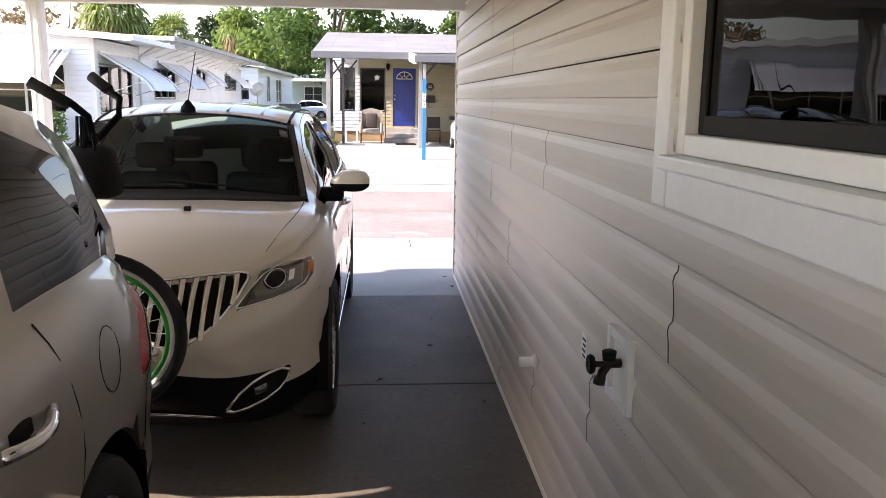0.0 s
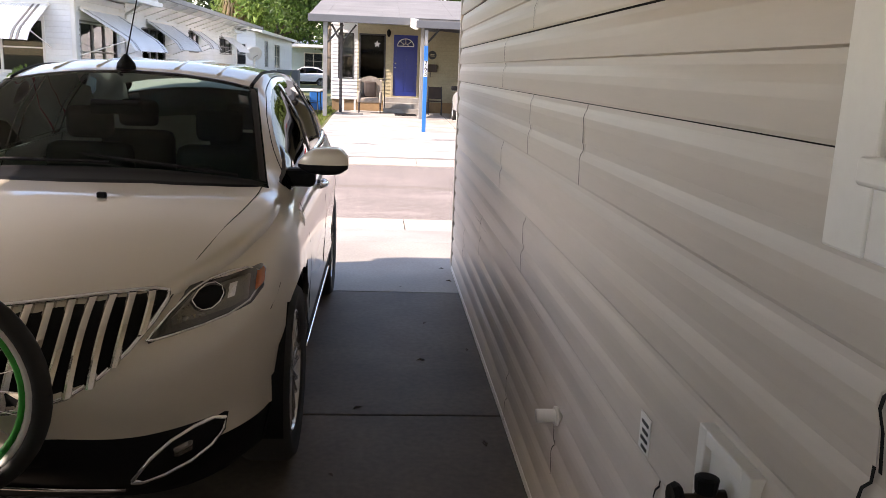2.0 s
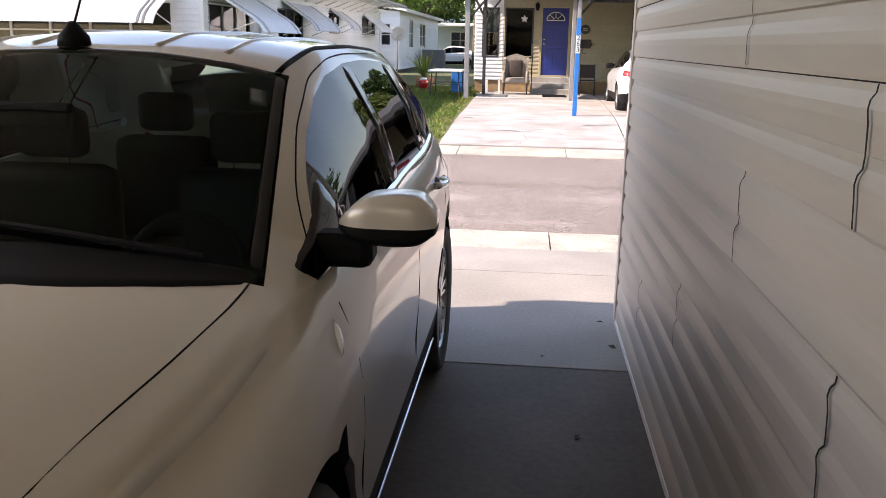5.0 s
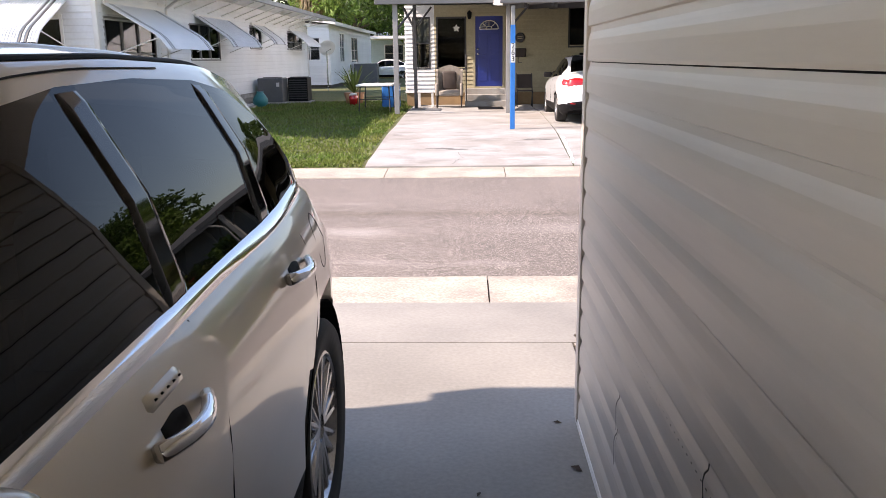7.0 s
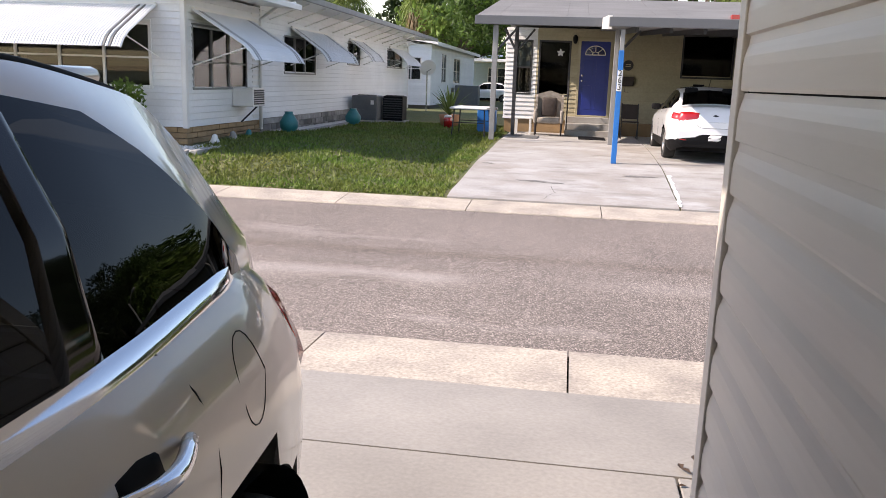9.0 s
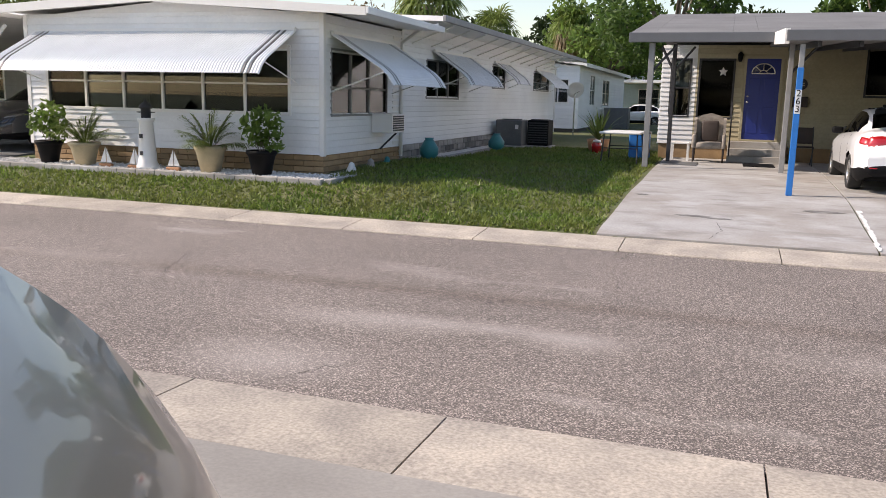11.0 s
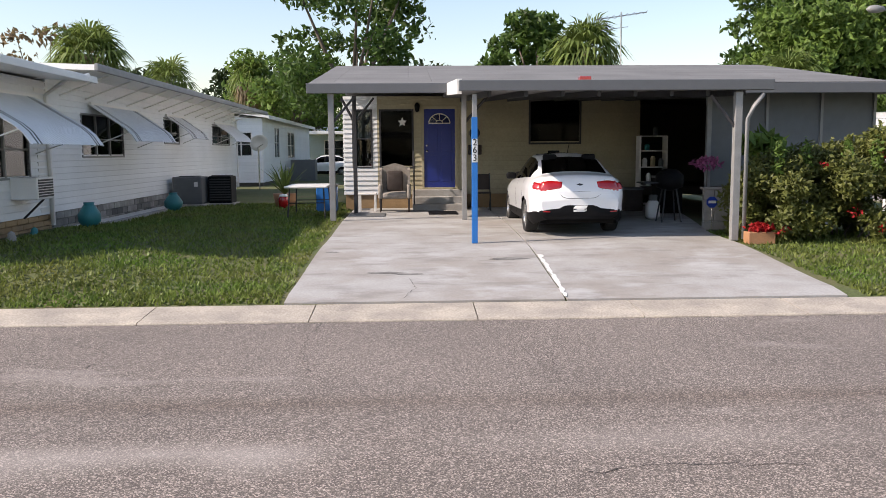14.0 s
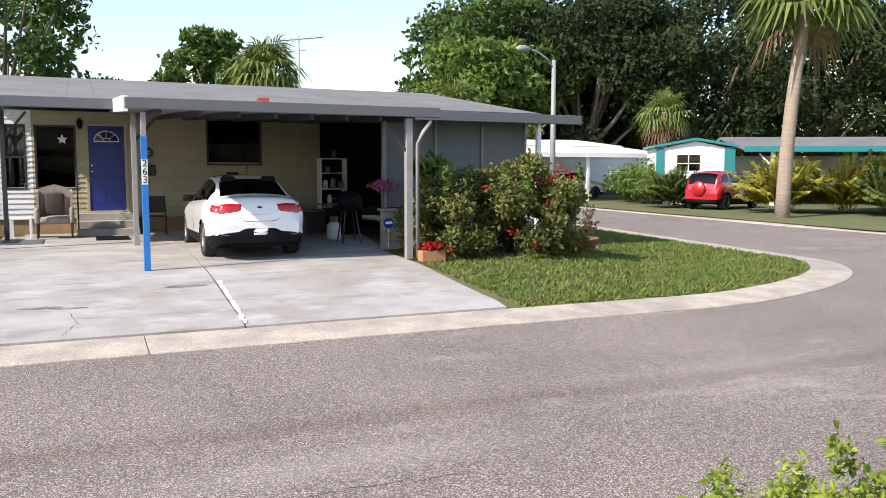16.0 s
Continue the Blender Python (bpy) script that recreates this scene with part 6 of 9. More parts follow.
part("antenna_base", base, M["black"], cx.top, "black rubber antenna foot", smooth=True)
part("antenna", tube(bmesh.new(), [(-0.04, 2.235, 1.69), (-0.02, 2.42, 2.02)], 0.004, 0.003, 6), M["black"], cx.top)
for sg in (0.25, -0.3):
    part("wiper", tube(bmesh.new(), [cx.drop("above", sg + 0.4 - 0.1 * i, 1.47 + 0.0012 * i * i, 0.012) for i in range(8)], 0.009, 0.006, 6), M["black"], cx.top)

# second vehicle, tail towards the street, with a bicycle on its rack
SUV = dict(CROSSOVER)
SUV.update({
    "L": 4.75, "gap": 0.07, "axles": (1.15, 4.03), "trim": "black", "R": 0.38, "chin": 0,
    "top": [(0, 0.85), (0.15, 1.0), (0.5, 1.1), (1.3, 1.2), (2.05, 1.7), (2.5, 1.79), (3.2, 1.81), (3.95, 1.8), (4.35, 1.74), (4.55, 1.62), (4.68, 1.36), (4.72, 1.1), (4.75, 0.8)],
    "belt": [(0, 0.75), (0.3, 0.95), (1.2, 1.1), (2, 1.18), (3, 1.22), (3.9, 1.24), (4.45, 1.24), (4.65, 1.1), (4.75, 0.78)],
    "edge": [(0, 0.77), (0.3, 1.0), (1.2, 1.15), (1.4, 1.2), (2.1, 1.64), (2.5, 1.73), (3.2, 1.75), (3.95, 1.74), (4.35, 1.67), (4.55, 1.55), (4.68, 1.3), (4.75, 0.79)],
    "wm": [(0, 0.5), (0.2, 0.75), (0.5, 0.87), (0.9, 0.92), (4.1, 0.92), (4.4, 0.91), (4.64, 0.88), (4.75, 0.78)], "glass": "suv_glass",
    "wb": [(0, 0.45), (0.3, 0.75), (0.8, 0.85), (4.1, 0.87), (4.4, 0.85), (4.64, 0.81), (4.75, 0.7)],
    "wr": [(0, 0.4), (0.3, 0.7), (0.9, 0.8), (1.4, 0.75), (2.1, 0.64), (2.6, 0.65), (3.95, 0.66), (4.35, 0.67), (4.6, 0.72), (4.75, 0.64)],
    "bot": [(0, 0.28), (0.3, 0.24), (4.3, 0.24), (4.75, 0.36)],
    "win": (1.6, 4.44), "dlo": ((1.6, 1.2), (2.2, 1.6), (2.6, 1.69), (3.3, 1.69), (4.0, 1.65), (4.3, 1.56), (4.44, 1.32)), "pillars": ((2.5, 2.6),), "solid": ((3.62, 3.74),), "screen": (1.32, 2.08), "rear": (4.42, 4.66),
})
sv = Car("parked_suv", pose(-2.385, -9.88, 0), "champagne silver utility vehicle with a chrome door handle", M["silver_car"], SUV, 1.2)
for sd in ("side", "far"):
    sv.line("door_seam", M["black"], sd, [(3.62, 0.42), (3.76, 0.66), (3.83, 0.76), (3.875, 0.87), (3.855, 1.0), (3.8, 1.17), (3.74, 1.23)], 0.003)
    sv.line("door_seam", M["black"], sd, [(2.55, 0.36), (2.57, 1.2)], 0.003)
    door_handle(sv, 3.56, 1.05, sd, 0.26)
    door_handle(sv, 2.35, 1.03, sd, 0.26)
    sv.line("fuel_flap_seam", M["black"], sd, [(4.11 + 0.085 * math.cos(a * math.pi / 10), 1.03 + 0.095 * math.sin(a * math.pi / 10)) for a in range(20)], 0.002, closed=True)
    sv.patch("tail_light", M["red_lens"], sd, [(4.46, 1.17), (4.61, 1.15)], [(4.38, 0.87), (4.52, 0.86)], 6, 0.014, label="tall red tail lamp", n=6)
    sv.line("bumper_seam", M["black"], sd, [(4.45, 0.66), (4.44, 0.84), (4.47, 0.87), (4.6, 0.87)], 0.003)
cabin(sv, 1, 1.15, M["black"])

# bicycle hung across the tail
bk = thing("bicycle", pose(-1.74, -4.98, 0.0), "small black bicycle with green rims hung on a rear rack", "bicycle")
def bike_wheel(x, z, r):
    w = part("wheel", tube(bmesh.new(), [(x + r * math.cos(a * math.pi / 24), 0, z + r * math.sin(a * math.pi / 24)) for a in range(49)], 0.024, n=10, cap=False), M["rubber"], bk, "black tyre", smooth=True)
    part("whitewall", tube(bmesh.new(), [(x + (r - 0.027) * math.cos(a * math.pi / 24), 0, z + (r - 0.027) * math.sin(a * math.pi / 24)) for a in range(49)], 0.014, n=8, cap=False), M["white_trim"], w, "cream sidewall", smooth=True)
    part("rim", tube(bmesh.new(), [(x + (r - 0.046) * math.cos(a * math.pi / 24), 0, z + (r - 0.046) * math.sin(a * math.pi / 24)) for a in range(49)], 0.011, n=8, cap=False), M["green"], w, "bright green rim", smooth=True)
    bm = bmesh.new()
    for k in range(24):
        a = 2 * math.pi * k / 24
        tube(bm, [(x + 0.02 * math.cos(a + 0.5), 0.02 * (-1) ** k, z + 0.02 * math.sin(a + 0.5)), (x + (r - 0.045) * math.cos(a), 0, z + (r - 0.045) * math.sin(a))], 0.0015, n=3)
    tube(bm, [(x, -0.05, z), (x, 0.05, z)], 0.02, n=8)
    part("spokes", bm, M["chrome"], w)
M["green"] = material("green_rim", (0.02, 0.4, 0.05), 0.35, vary=0.05, bump=0.0)
M["black_cloth"] = material("black_cloth", (0.012, 0.012, 0.012), 0.9, vary=0.2, bump=0.3)
bike_wheel(-0.02, 0.87, 0.285)
bike_wheel(-0.86, 0.87, 0.285)
for a, b, r in (((-0.02, 0, 0.87), (-0.12, 0, 1.35), 0.016), ((-0.14, 0, 1.3), (-0.5, 0, 0.95), 0.02), ((-0.12, 0, 1.36), (-0.6, 0, 1.25), 0.02), ((-0.5, 0, 0.95), (-0.64, 0, 1.35), 0.018), ((-0.5, 0, 0.95), (-0.86, 0, 0.87), 0.013), ((-0.62, 0, 1.28), (-0.86, 0, 0.87), 0.011)):
    part("frame_tube", tube(bmesh.new(), [a, b], r, n=10), M["black"], bk, smooth=True)
bm = bmesh.new()
tube(bm, [(-0.12, 0, 1.35), (-0.02, 0.0, 1.55), (0.0, -0.01, 1.6)], 0.018, n=8)
tube(bm, [(0.0, 0.02, 1.58), (0.06, 0.08, 1.66), (0.06, 0.1, 1.72), (-0.04, 0.14, 1.79)], 0.013, n=8)
tube(bm, [(0.0, -0.02, 1.58), (0.0, -0.06, 1.66), (-0.04, -0.08, 1.7), (-0.16, -0.1, 1.77)], 0.013, n=8)
part("handlebar", bm, M["black"], bk, "bent black handlebar", smooth=True)
for a, b in (((0.02, 0.12, 1.75), (-0.05, 0.145, 1.8)), ((-0.05, -0.08, 1.7), (-0.17, -0.1, 1.775))):
    part("grip", tube(bmesh.new(), [a, b], 0.02, n=10), M["rubber"], bk, "black rubber grip", smooth=True)
for k in range(6):
    a = random.uniform(-1, 1)
    part("cable", tube(bmesh.new(), [(-0.02 + 0.03 * a, -0.02, 1.66), (0.05 * a, -0.06, 1.58 - 0.03 * k), (-0.06, -0.03, 1.45)], 0.006, n=5), M["black"], bk)
bag = boxm(-0.09, 0.07, -0.07, 0.06, 1.38, 1.56, 0.035)
for v in bag.verts:
    v.co += Vector([noise.noise(v.co * 9 + Vector((i, 0, 0))) for i in range(3)]) * 0.03
part("bag", bag, M["black_cloth"], bk, "crumpled black bag", smooth=True)
part("rack_arm", tube(bmesh.new(), [(-0.3, -0.2, 0.7), (-0.3, 0.0, 0.75), (-0.3, 0.02, 1.2)], 0.02, n=8), M["black"], bk)

SEDAN = {
    "L": 4.37, "R": 0.31, "axles": (0.85, 3.42), "spokes": 8, "trim": "black",
    "top": [(0, 0.6), (0.1, 0.72), (0.5, 0.86), (1.1, 0.97), (1.9, 1.4), (2.3, 1.455), (2.9, 1.44), (3.3, 1.38), (3.85, 1.1), (4.2, 1.06), (4.3, 1.0), (4.37, 0.7)],
    "belt": [(0, 0.55), (0.3, 0.75), (1.1, 0.88), (2, 0.92), (3.3, 0.98), (4.0, 0.98), (4.25, 0.94), (4.37, 0.66)],
    "edge": [(0, 0.57), (0.3, 0.78), (1.1, 0.92), (1.25, 0.95), (1.95, 1.34), (2.4, 1.395), (2.9, 1.38), (3.3, 1.31), (3.85, 1.05), (4.2, 1.02), (4.3, 0.97), (4.37, 0.67)],
    "wm": [(0, 0.5), (0.15, 0.68), (0.5, 0.82), (0.9, 0.86), (3.6, 0.86), (4.0, 0.84), (4.25, 0.77), (4.37, 0.65)],
    "wb": [(0, 0.45), (0.3, 0.68), (0.8, 0.78), (3.5, 0.79), (4.0, 0.75), (4.25, 0.68), (4.37, 0.58)],
    "wr": [(0, 0.4), (0.4, 0.65), (1.0, 0.72), (1.3, 0.68), (1.95, 0.55), (2.5, 0.54), (3.3, 0.54), (3.85, 0.62), (4.25, 0.62), (4.37, 0.52)],
    "bot": [(0, 0.22), (0.3, 0.18), (4.0, 0.18), (4.37, 0.3)],
    "win": (1.45, 3.55), "pillars": ((2.2, 2.3), (3.1, 3.18)), "screen": (1.15, 1.92), "rear": (3.3, 3.82),
}
KZ = lawn_height(0, 15) + 0.032
kia = Car("white_sedan", pose(2.27, 18.5, KZ, 0, 0, 180), "white compact sedan parked tail-out in the carport", M["white_car"], SEDAN, 1.0)
cabin(kia, 1, 1.05, M["black"])
for sg in (1, -1):
    kia.patch("tail_light", M["red_lens"], "back", [(0.29 * sg, 0.95), (0.5 * sg, 0.975), (0.66 * sg, 0.97)], [(0.31 * sg, 0.83), (0.5 * sg, 0.8), (0.7 * sg, 0.77)], 5, 0.012, label="red tail lamp", n=10)
    kia.patch("tail_light_side", M["red_lens"], "side" if sg > 0 else "far", [(4.02, 0.95), (4.26, 0.93)], [(4.1, 0.82), (4.31, 0.79)], 5, 0.01, n=8)
    kia.patch("reflector", M["red_lens"], "back", [(0.5 * sg, 0.44), (0.66 * sg, 0.45)], [(0.5 * sg, 0.41), (0.66 * sg, 0.42)], 3, 0.016, n=4)
    kia.line("door_seam", M["black"], "side" if sg > 0 else "far", [(2.28, 0.28), (2.3, 0.9)], 0.004)
    kia.line("door_seam", M["black"], "side" if sg > 0 else "far", [(3.05, 0.4), (3.2, 0.7), (3.15, 0.95)], 0.004)
    q = kia.drop("side" if sg > 0 else "far", 1.6, 0.92, 0.0)
    part("wing_mirror", boxm(min(q.x, q.x + 0.2 * sg), max(q.x, q.x + 0.2 * sg), q.y - 0.06, q.y + 0.06, q.z, q.z + 0.13, 0.04), M["black"], kia.top, smooth=True)
kia.line("boot_seam", M["black"], "back", [(-0.45, 0.98), (-0.36, 0.72), (-0.3, 0.66), (0.3, 0.66), (0.36, 0.72), (0.45, 0.98)], 0.004)
kia.patch("bumper_insert", M["black"], "back", [(-0.74, 0.46), (-0.36, 0.5), (-0.26, 0.56), (0.26, 0.56), (0.36, 0.5), (0.74, 0.46)], [(-0.72, 0.34), (0, 0.33), (0.72, 0.34)], 4, 0.008, label="black lower bumper insert", n=20)
pl = kia.patch("license_plate", M["white_trim"], "back", [(-0.155, 0.545), (0.155, 0.545)], [(-0.155, 0.4), (0.155, 0.4)], 3, 0.02, n=4, label="white plate with unreadable marks")
for x0, x1, z in ((-0.13, -0.03, 0.47), (0.03, 0.13, 0.47)):
    kia.patch("plate_marks", M["dark_metal"], "back", [(x0, z + 0.035), (x1, z + 0.035)], [(x0, z - 0.03), (x1, z - 0.03)], 2, 0.024, pl, n=3)
kia.patch("badge", M["dark_metal"], "back", [(-0.06, 0.9), (0, 0.925), (0.06, 0.9)], [(-0.06, 0.89), (0, 0.87), (0.06, 0.89)], 3, 0.008, n=6)
part("roof_antenna", tube(bmesh.new(), [(0, 3.1, 1.42), (0, 3.3, 1.6)], 0.006, n=6), M["black"], kia.top)

rav = Car("red_suv", pose(29.9, 31.4, 0.0, 0, 0, 111), "red compact utility car with a spare wheel on its tail", M["red_car"], SUV, 0.7, "")
part("spare_wheel_cover", lathe(bmesh.new(), [(0.01, 0.24), (0.3, 0.22), (0.34, 0.16), (0.34, 0.0)], 28, pose(0.1, 4.66, 0.98), "y"), M["red_car"], rav.top, "red spare wheel cover", smooth=True)
for sd in ("side", "far"):
    rav.patch("tail_light", M["red_lens"], sd, [(4.3, 1.22), (4.46, 1.16)], [(4.42, 0.84), (4.62, 0.82)], 5, 0.012, n=6)
wsd = Car("white_sedan", pose(-8.6, 56.0, 0.12, 0, 0, -90), "distant white sedan beside a pale blue house", M["white_car"], SEDAN, 0.6)
wsu = Car("white_suv", pose(31.6, 46.6, -0.03, 0, 0, 97), "distant white utility car under a white carport", M["white_car"], SUV, 0.6)
chry = Car("dark_sedan", pose(-15.42, 12.15, 0.405, 0, 0, 0), "shiny dark blue-black sedan nosing out of a carport", M["dark_car"], SEDAN, 0.9)
chry.patch("grille", M["dark_metal"], "front", [(-0.42, 0.68), (0, 0.7), (0.42, 0.68)], [(-0.36, 0.54), (0, 0.52), (0.36, 0.54)], 4, 0.006, n=10)
for i in range(4):
    chry.line("grille_bar", M["chrome"], "front", [(-0.4 + 0.01 * i, 0.665 - 0.036 * i), (0.4 - 0.01 * i, 0.665 - 0.036 * i)], 0.007, 0.008, n=5)
for sg in (1, -1):
    chry.patch("headlight", M["lens"], "front", [(0.48 * sg, 0.7), (0.74 * sg, 0.76)], [(0.5 * sg, 0.62), (0.76 * sg, 0.68)], 4, 0.01, n=8)


# ---- plants ----
def leaf_cloud(rng, clumps, count, size, flat=0.0, shell=0.55):
    """Leaf quads scattered through ellipsoid clumps; returns vertices and faces."""
    vol = np.array([r[0] * r[1] * r[2] for _, r in clumps]) ** 0.7
    n = (vol / vol.sum() * count).astype(int) + 4
    vs, fs, base = [], [], 0
    for (c, r), k in zip(clumps, n):
        d = rng.normal(size=(k, 3))
        d /= np.linalg.norm(d, axis=1)[:, None]
        rad = shell + (1 - shell) * rng.random(k) ** 0.6
        rad *= 1 + 0.22 * np.sin(d[:, 0] * 5 + c[0]) * np.sin(d[:, 1] * 4 + c[1]) + 0.12 * rng.normal(size=k)
        p = np.array(c) + d * rad[:, None] * np.array(r)
        u = rng.normal(size=(k, 3))
        u[:, 2] *= 1 - flat
        u /= np.linalg.norm(u, axis=1)[:, None]
        w = np.cross(u, d + 0.8 * rng.normal(size=(k, 3)))
        w /= np.linalg.norm(w, axis=1)[:, None] + 1e-9
        s = size * (0.6 + 0.8 * rng.random(k))[:, None]
        nrm = np.cross(u, w)
        a, b = p - u * s, p + u * s
        mid = p + nrm * s * 0.18
        quad = np.stack([a, mid + w * s * 0.5, b, mid - w * s * 0.5], 1).reshape(-1, 3)
        vs.append(quad)
        i = np.arange(k)[:, None] * 4 + base
        fs.append(np.concatenate([i, i + 1, i + 2, i + 3], 1))
        base += 4 * k
    return np.concatenate(vs).tolist(), np.concatenate(fs).tolist()


def tree(name, label, x, y, z, height, spread, trunk, leaf, seed, count=5000, size=0.22, clumps=26, low=0.3):
    rng = np.random.default_rng(seed)
    top = thing(name, pose(x, y, z), label, "tree", "background trees")
    bm = bmesh.new()
    fork = height * (low + 0.08)
    bend = rng.normal(size=2) * trunk * 0.8
    tube(bm, [(0, 0, -0.2), (bend[0] * 0.3, bend[1] * 0.3, fork * 0.5), (bend[0], bend[1], fork)], trunk, trunk * 0.75, 10)
    cl = []
    for i in range(clumps):
        a, q = 2 * math.pi * (i * 0.618 % 1), rng.random()
        h = height * (low + (1 - low) * (0.1 + 0.82 * rng.random()))
        env = math.sin(math.pi * min(1, max(0.08, (h / height - low * 0.8) / (1.02 - low * 0.8)))) ** 0.6
        r = spread * env * (0.35 + 0.6 * q ** 0.5)
        c = (r * math.cos(a), r * math.sin(a), h)
        s = spread * (0.2 + 0.16 * rng.random())
        cl.append((c, (s, s, s * (0.55 + 0.3 * rng.random()))))
        if i < 12:
            m = Vector((bend[0], bend[1], fork)).lerp(Vector(c), 0.5) + Vector((0, 0, -0.04 * height + 0.05 * rng.normal()))
            limb = tube(bmesh.new(), [(bend[0], bend[1], fork * (0.85 + 0.15 * rng.random())), m, c], trunk * 0.45, trunk * 0.1, 6)
            part("limb", limb, M["bark"], top, smooth=True)
    part("trunk", bm, M["bark"], top, smooth=True)
    mesh_object("crown", *leaf_cloud(rng, cl, count, size), M[leaf], top)
    return top


def fan_frond(verts, faces, base, d, up, length, blades, droop, rng):
    """A palmate frond: a stalk and a fan of narrow blades."""
    d, side = d.normalized(), d.cross(up).normalized()
    hub = base + d * length * 0.45 + Vector((0, 0, -droop * 0.1 * length))
    def quad(a, b, wa, wb, sd):
        i = len(verts)
        for p in (a - sd * wa, a + sd * wa, b + sd * wb, b - sd * wb):
            verts.append(tuple(p))
        faces.append((i, i + 1, i + 2, i + 3))
    quad(base, hub, 0.02, 0.015, side)
    nrm = side.cross(d)
    for k in range(blades):
        a = (k / (blades - 1) - 0.5) * 3.6
        w = (d * math.cos(a) + side * math.sin(a)).normalized()
        ln = length * 0.62 * (1 - 0.18 * abs(a) / 1.8) * (0.85 + 0.3 * rng.random())
        m = hub + w * ln * 0.55 + nrm * 0.03
        e = hub + w * ln + Vector((0, 0, -ln * (0.22 + droop * 0.35) * (0.7 + 0.6 * rng.random())))
        sd = w.cross(nrm).normalized()
        quad(hub, m, 0.006, 0.03 * length, sd)
        quad(m, e, 0.03 * length, 0.002, sd)


def fan_palm(name, label, x, y, z, height, crown, trunk, seed, lean=(0, 0), fronds=46, blades=14, leaf="palm_leaf", dry=10, low=-0.55):
    rng = np.random.default_rng(seed)
    top = thing(name, pose(x, y, z), label, "palm tree", "palms")
    bm = bmesh.new()
    pts = [(lean[0] * t * t, lean[1] * t * t, -0.2 + (height + 0.2) * t) for t in (0, 0.15, 0.3, 0.5, 0.7, 0.85, 1.0)]
    tube(bm, pts, trunk * 1.25, trunk * 0.85, 14)
    part("trunk", bm, M["palm_bark"], top, "ringed grey-brown palm trunk", smooth=True)
    head = Vector((lean[0], lean[1], height))
    for nm, mt, cnt, e0, e1 in (("crown", leaf, fronds, low, 1.3), ("dead_fronds", "dry_leaf", dry, -1.2, -0.5)):
        vs, fs = [], []
        for i in range(cnt):
            a = i * 2.39996 + rng.random() * 0.4
            e = e0 + (e1 - e0) * ((i + 0.5) / cnt)
            d = Vector((math.cos(a) * math.cos(e), math.sin(a) * math.cos(e), math.sin(e)))
            fan_frond(vs, fs, head, d, Vector((0, 0, 1)) if abs(e) < 1.2 else Vector((1, 0, 0)), crown * (0.85 + 0.3 * rng.random()), blades, max(0.1, 0.9 - e * 0.5), rng)
        if cnt:
            mesh_object(nm, vs, fs, M[mt], top)
    return top


def feather_fronds(rng, origin, count, length, spread, e0, e1, leaflets=22, width=0.02, ll=0.32):
    """Arching feather fronds, as of an areca palm."""
    vs, fs = [], []
    def quad(a, b, wa, wb, sd):
        i = len(vs)
        for p in (a - sd * wa, a + sd * wa, b + sd * wb, b - sd * wb):
            vs.append(tuple(p))
        fs.append((i, i + 1, i + 2, i + 3))
    for i in range(count):
        a, e = i * 2.39996 + rng.random(), e0 + (e1 - e0) * rng.random()
        h = Vector((math.cos(a), math.sin(a), 0))
        ln = length * (0.7 + 0.5 * rng.random())
        o = Vector(origin) + h * spread * rng.random()
        pts = []
        for k in range(9):
            t = k / 8
            pts.append(o + h * (ln * t * math.cos(e) * (1 + 0.3 * t)) + Vector((0, 0, ln * (math.sin(e) * t - 0.55 * t * t * math.cos(e)))))
        sd = h.cross(Vector((0, 0, 1)))
        for p, q in zip(pts, pts[1:]):
            quad(p, q, 0.012, 0.008, sd)
        for k in range(leaflets):
            t = 0.2 + 0.78 * k / leaflets
            j = min(7, int(t * 8))
            p = pts[j].lerp(pts[j + 1], t * 8 - j)
            tan = (pts[j + 1] - pts[j]).normalized()
            for s in (1, -1):
                w = (sd * s + tan * 0.7 + Vector((0, 0, 0.15 - 0.4 * rng.random()))).normalized()
                l = ll * (1.1 - 0.7 * abs(t - 0.45)) * (0.8 + 0.4 * rng.random())
                m = p + w * l * 0.5
                en = p + w * l + Vector((0, 0, -l * 0.3))
                wd = w.cross(Vector((0, 0, 1))).normalized()
                quad(p, m, 0.004, width, wd)
                quad(m, en, width, 0.001, wd)
    return vs, fs


def shrub(name, label, m, clumps, count, size, leaf, seed, category="shrub", stems=6, group=""):
    rng = np.random.default_rng(seed)
    top = thing(name, m, label, category, group)
    bm = bmesh.new()
    for c, r in clumps[:stems]:
        tube(bm, [(c[0] * 0.3, c[1] * 0.3, -0.05), (c[0] * 0.6, c[1] * 0.6, c[2] * 0.5), c], 0.025, 0.008, 6)
    part("stems", bm, M["bark"], top)
    mesh_object("foliage", *leaf_cloud(rng, clumps, count, size, shell=0.35), M[leaf], top)
    return top


# far trees
tree("oak_tree", "broad dark green oak behind the houses", -3.9, 46, 0, 12.5, 4.6, 0.35, "oak_leaf", 1, 6500, 0.2, 34)
tree("oak_tree", "broad dark green oak behind the houses", -9.5, 62, 0, 9.5, 4.5, 0.3, "light_leaf", 2, 4500, 0.24)
tree("round_tree", "rounded green tree rising over the roof", 5.8, 42, 0, 8.6, 3.1, 0.25, "oak_leaf", 3, 4500, 0.2, 22)
tree("pale_tree", "thin pale-leaved tree over the white roof", -19.5, 44, 0, 8.3, 3.2, 0.18, "dry_leaf", 4, 1400, 0.2, 24)
tree("oak_tree", "dark tree mass at the end of the lane", -16, 85, 0, 10, 6, 0.4, "dark_leaf", 5, 3500, 0.3)
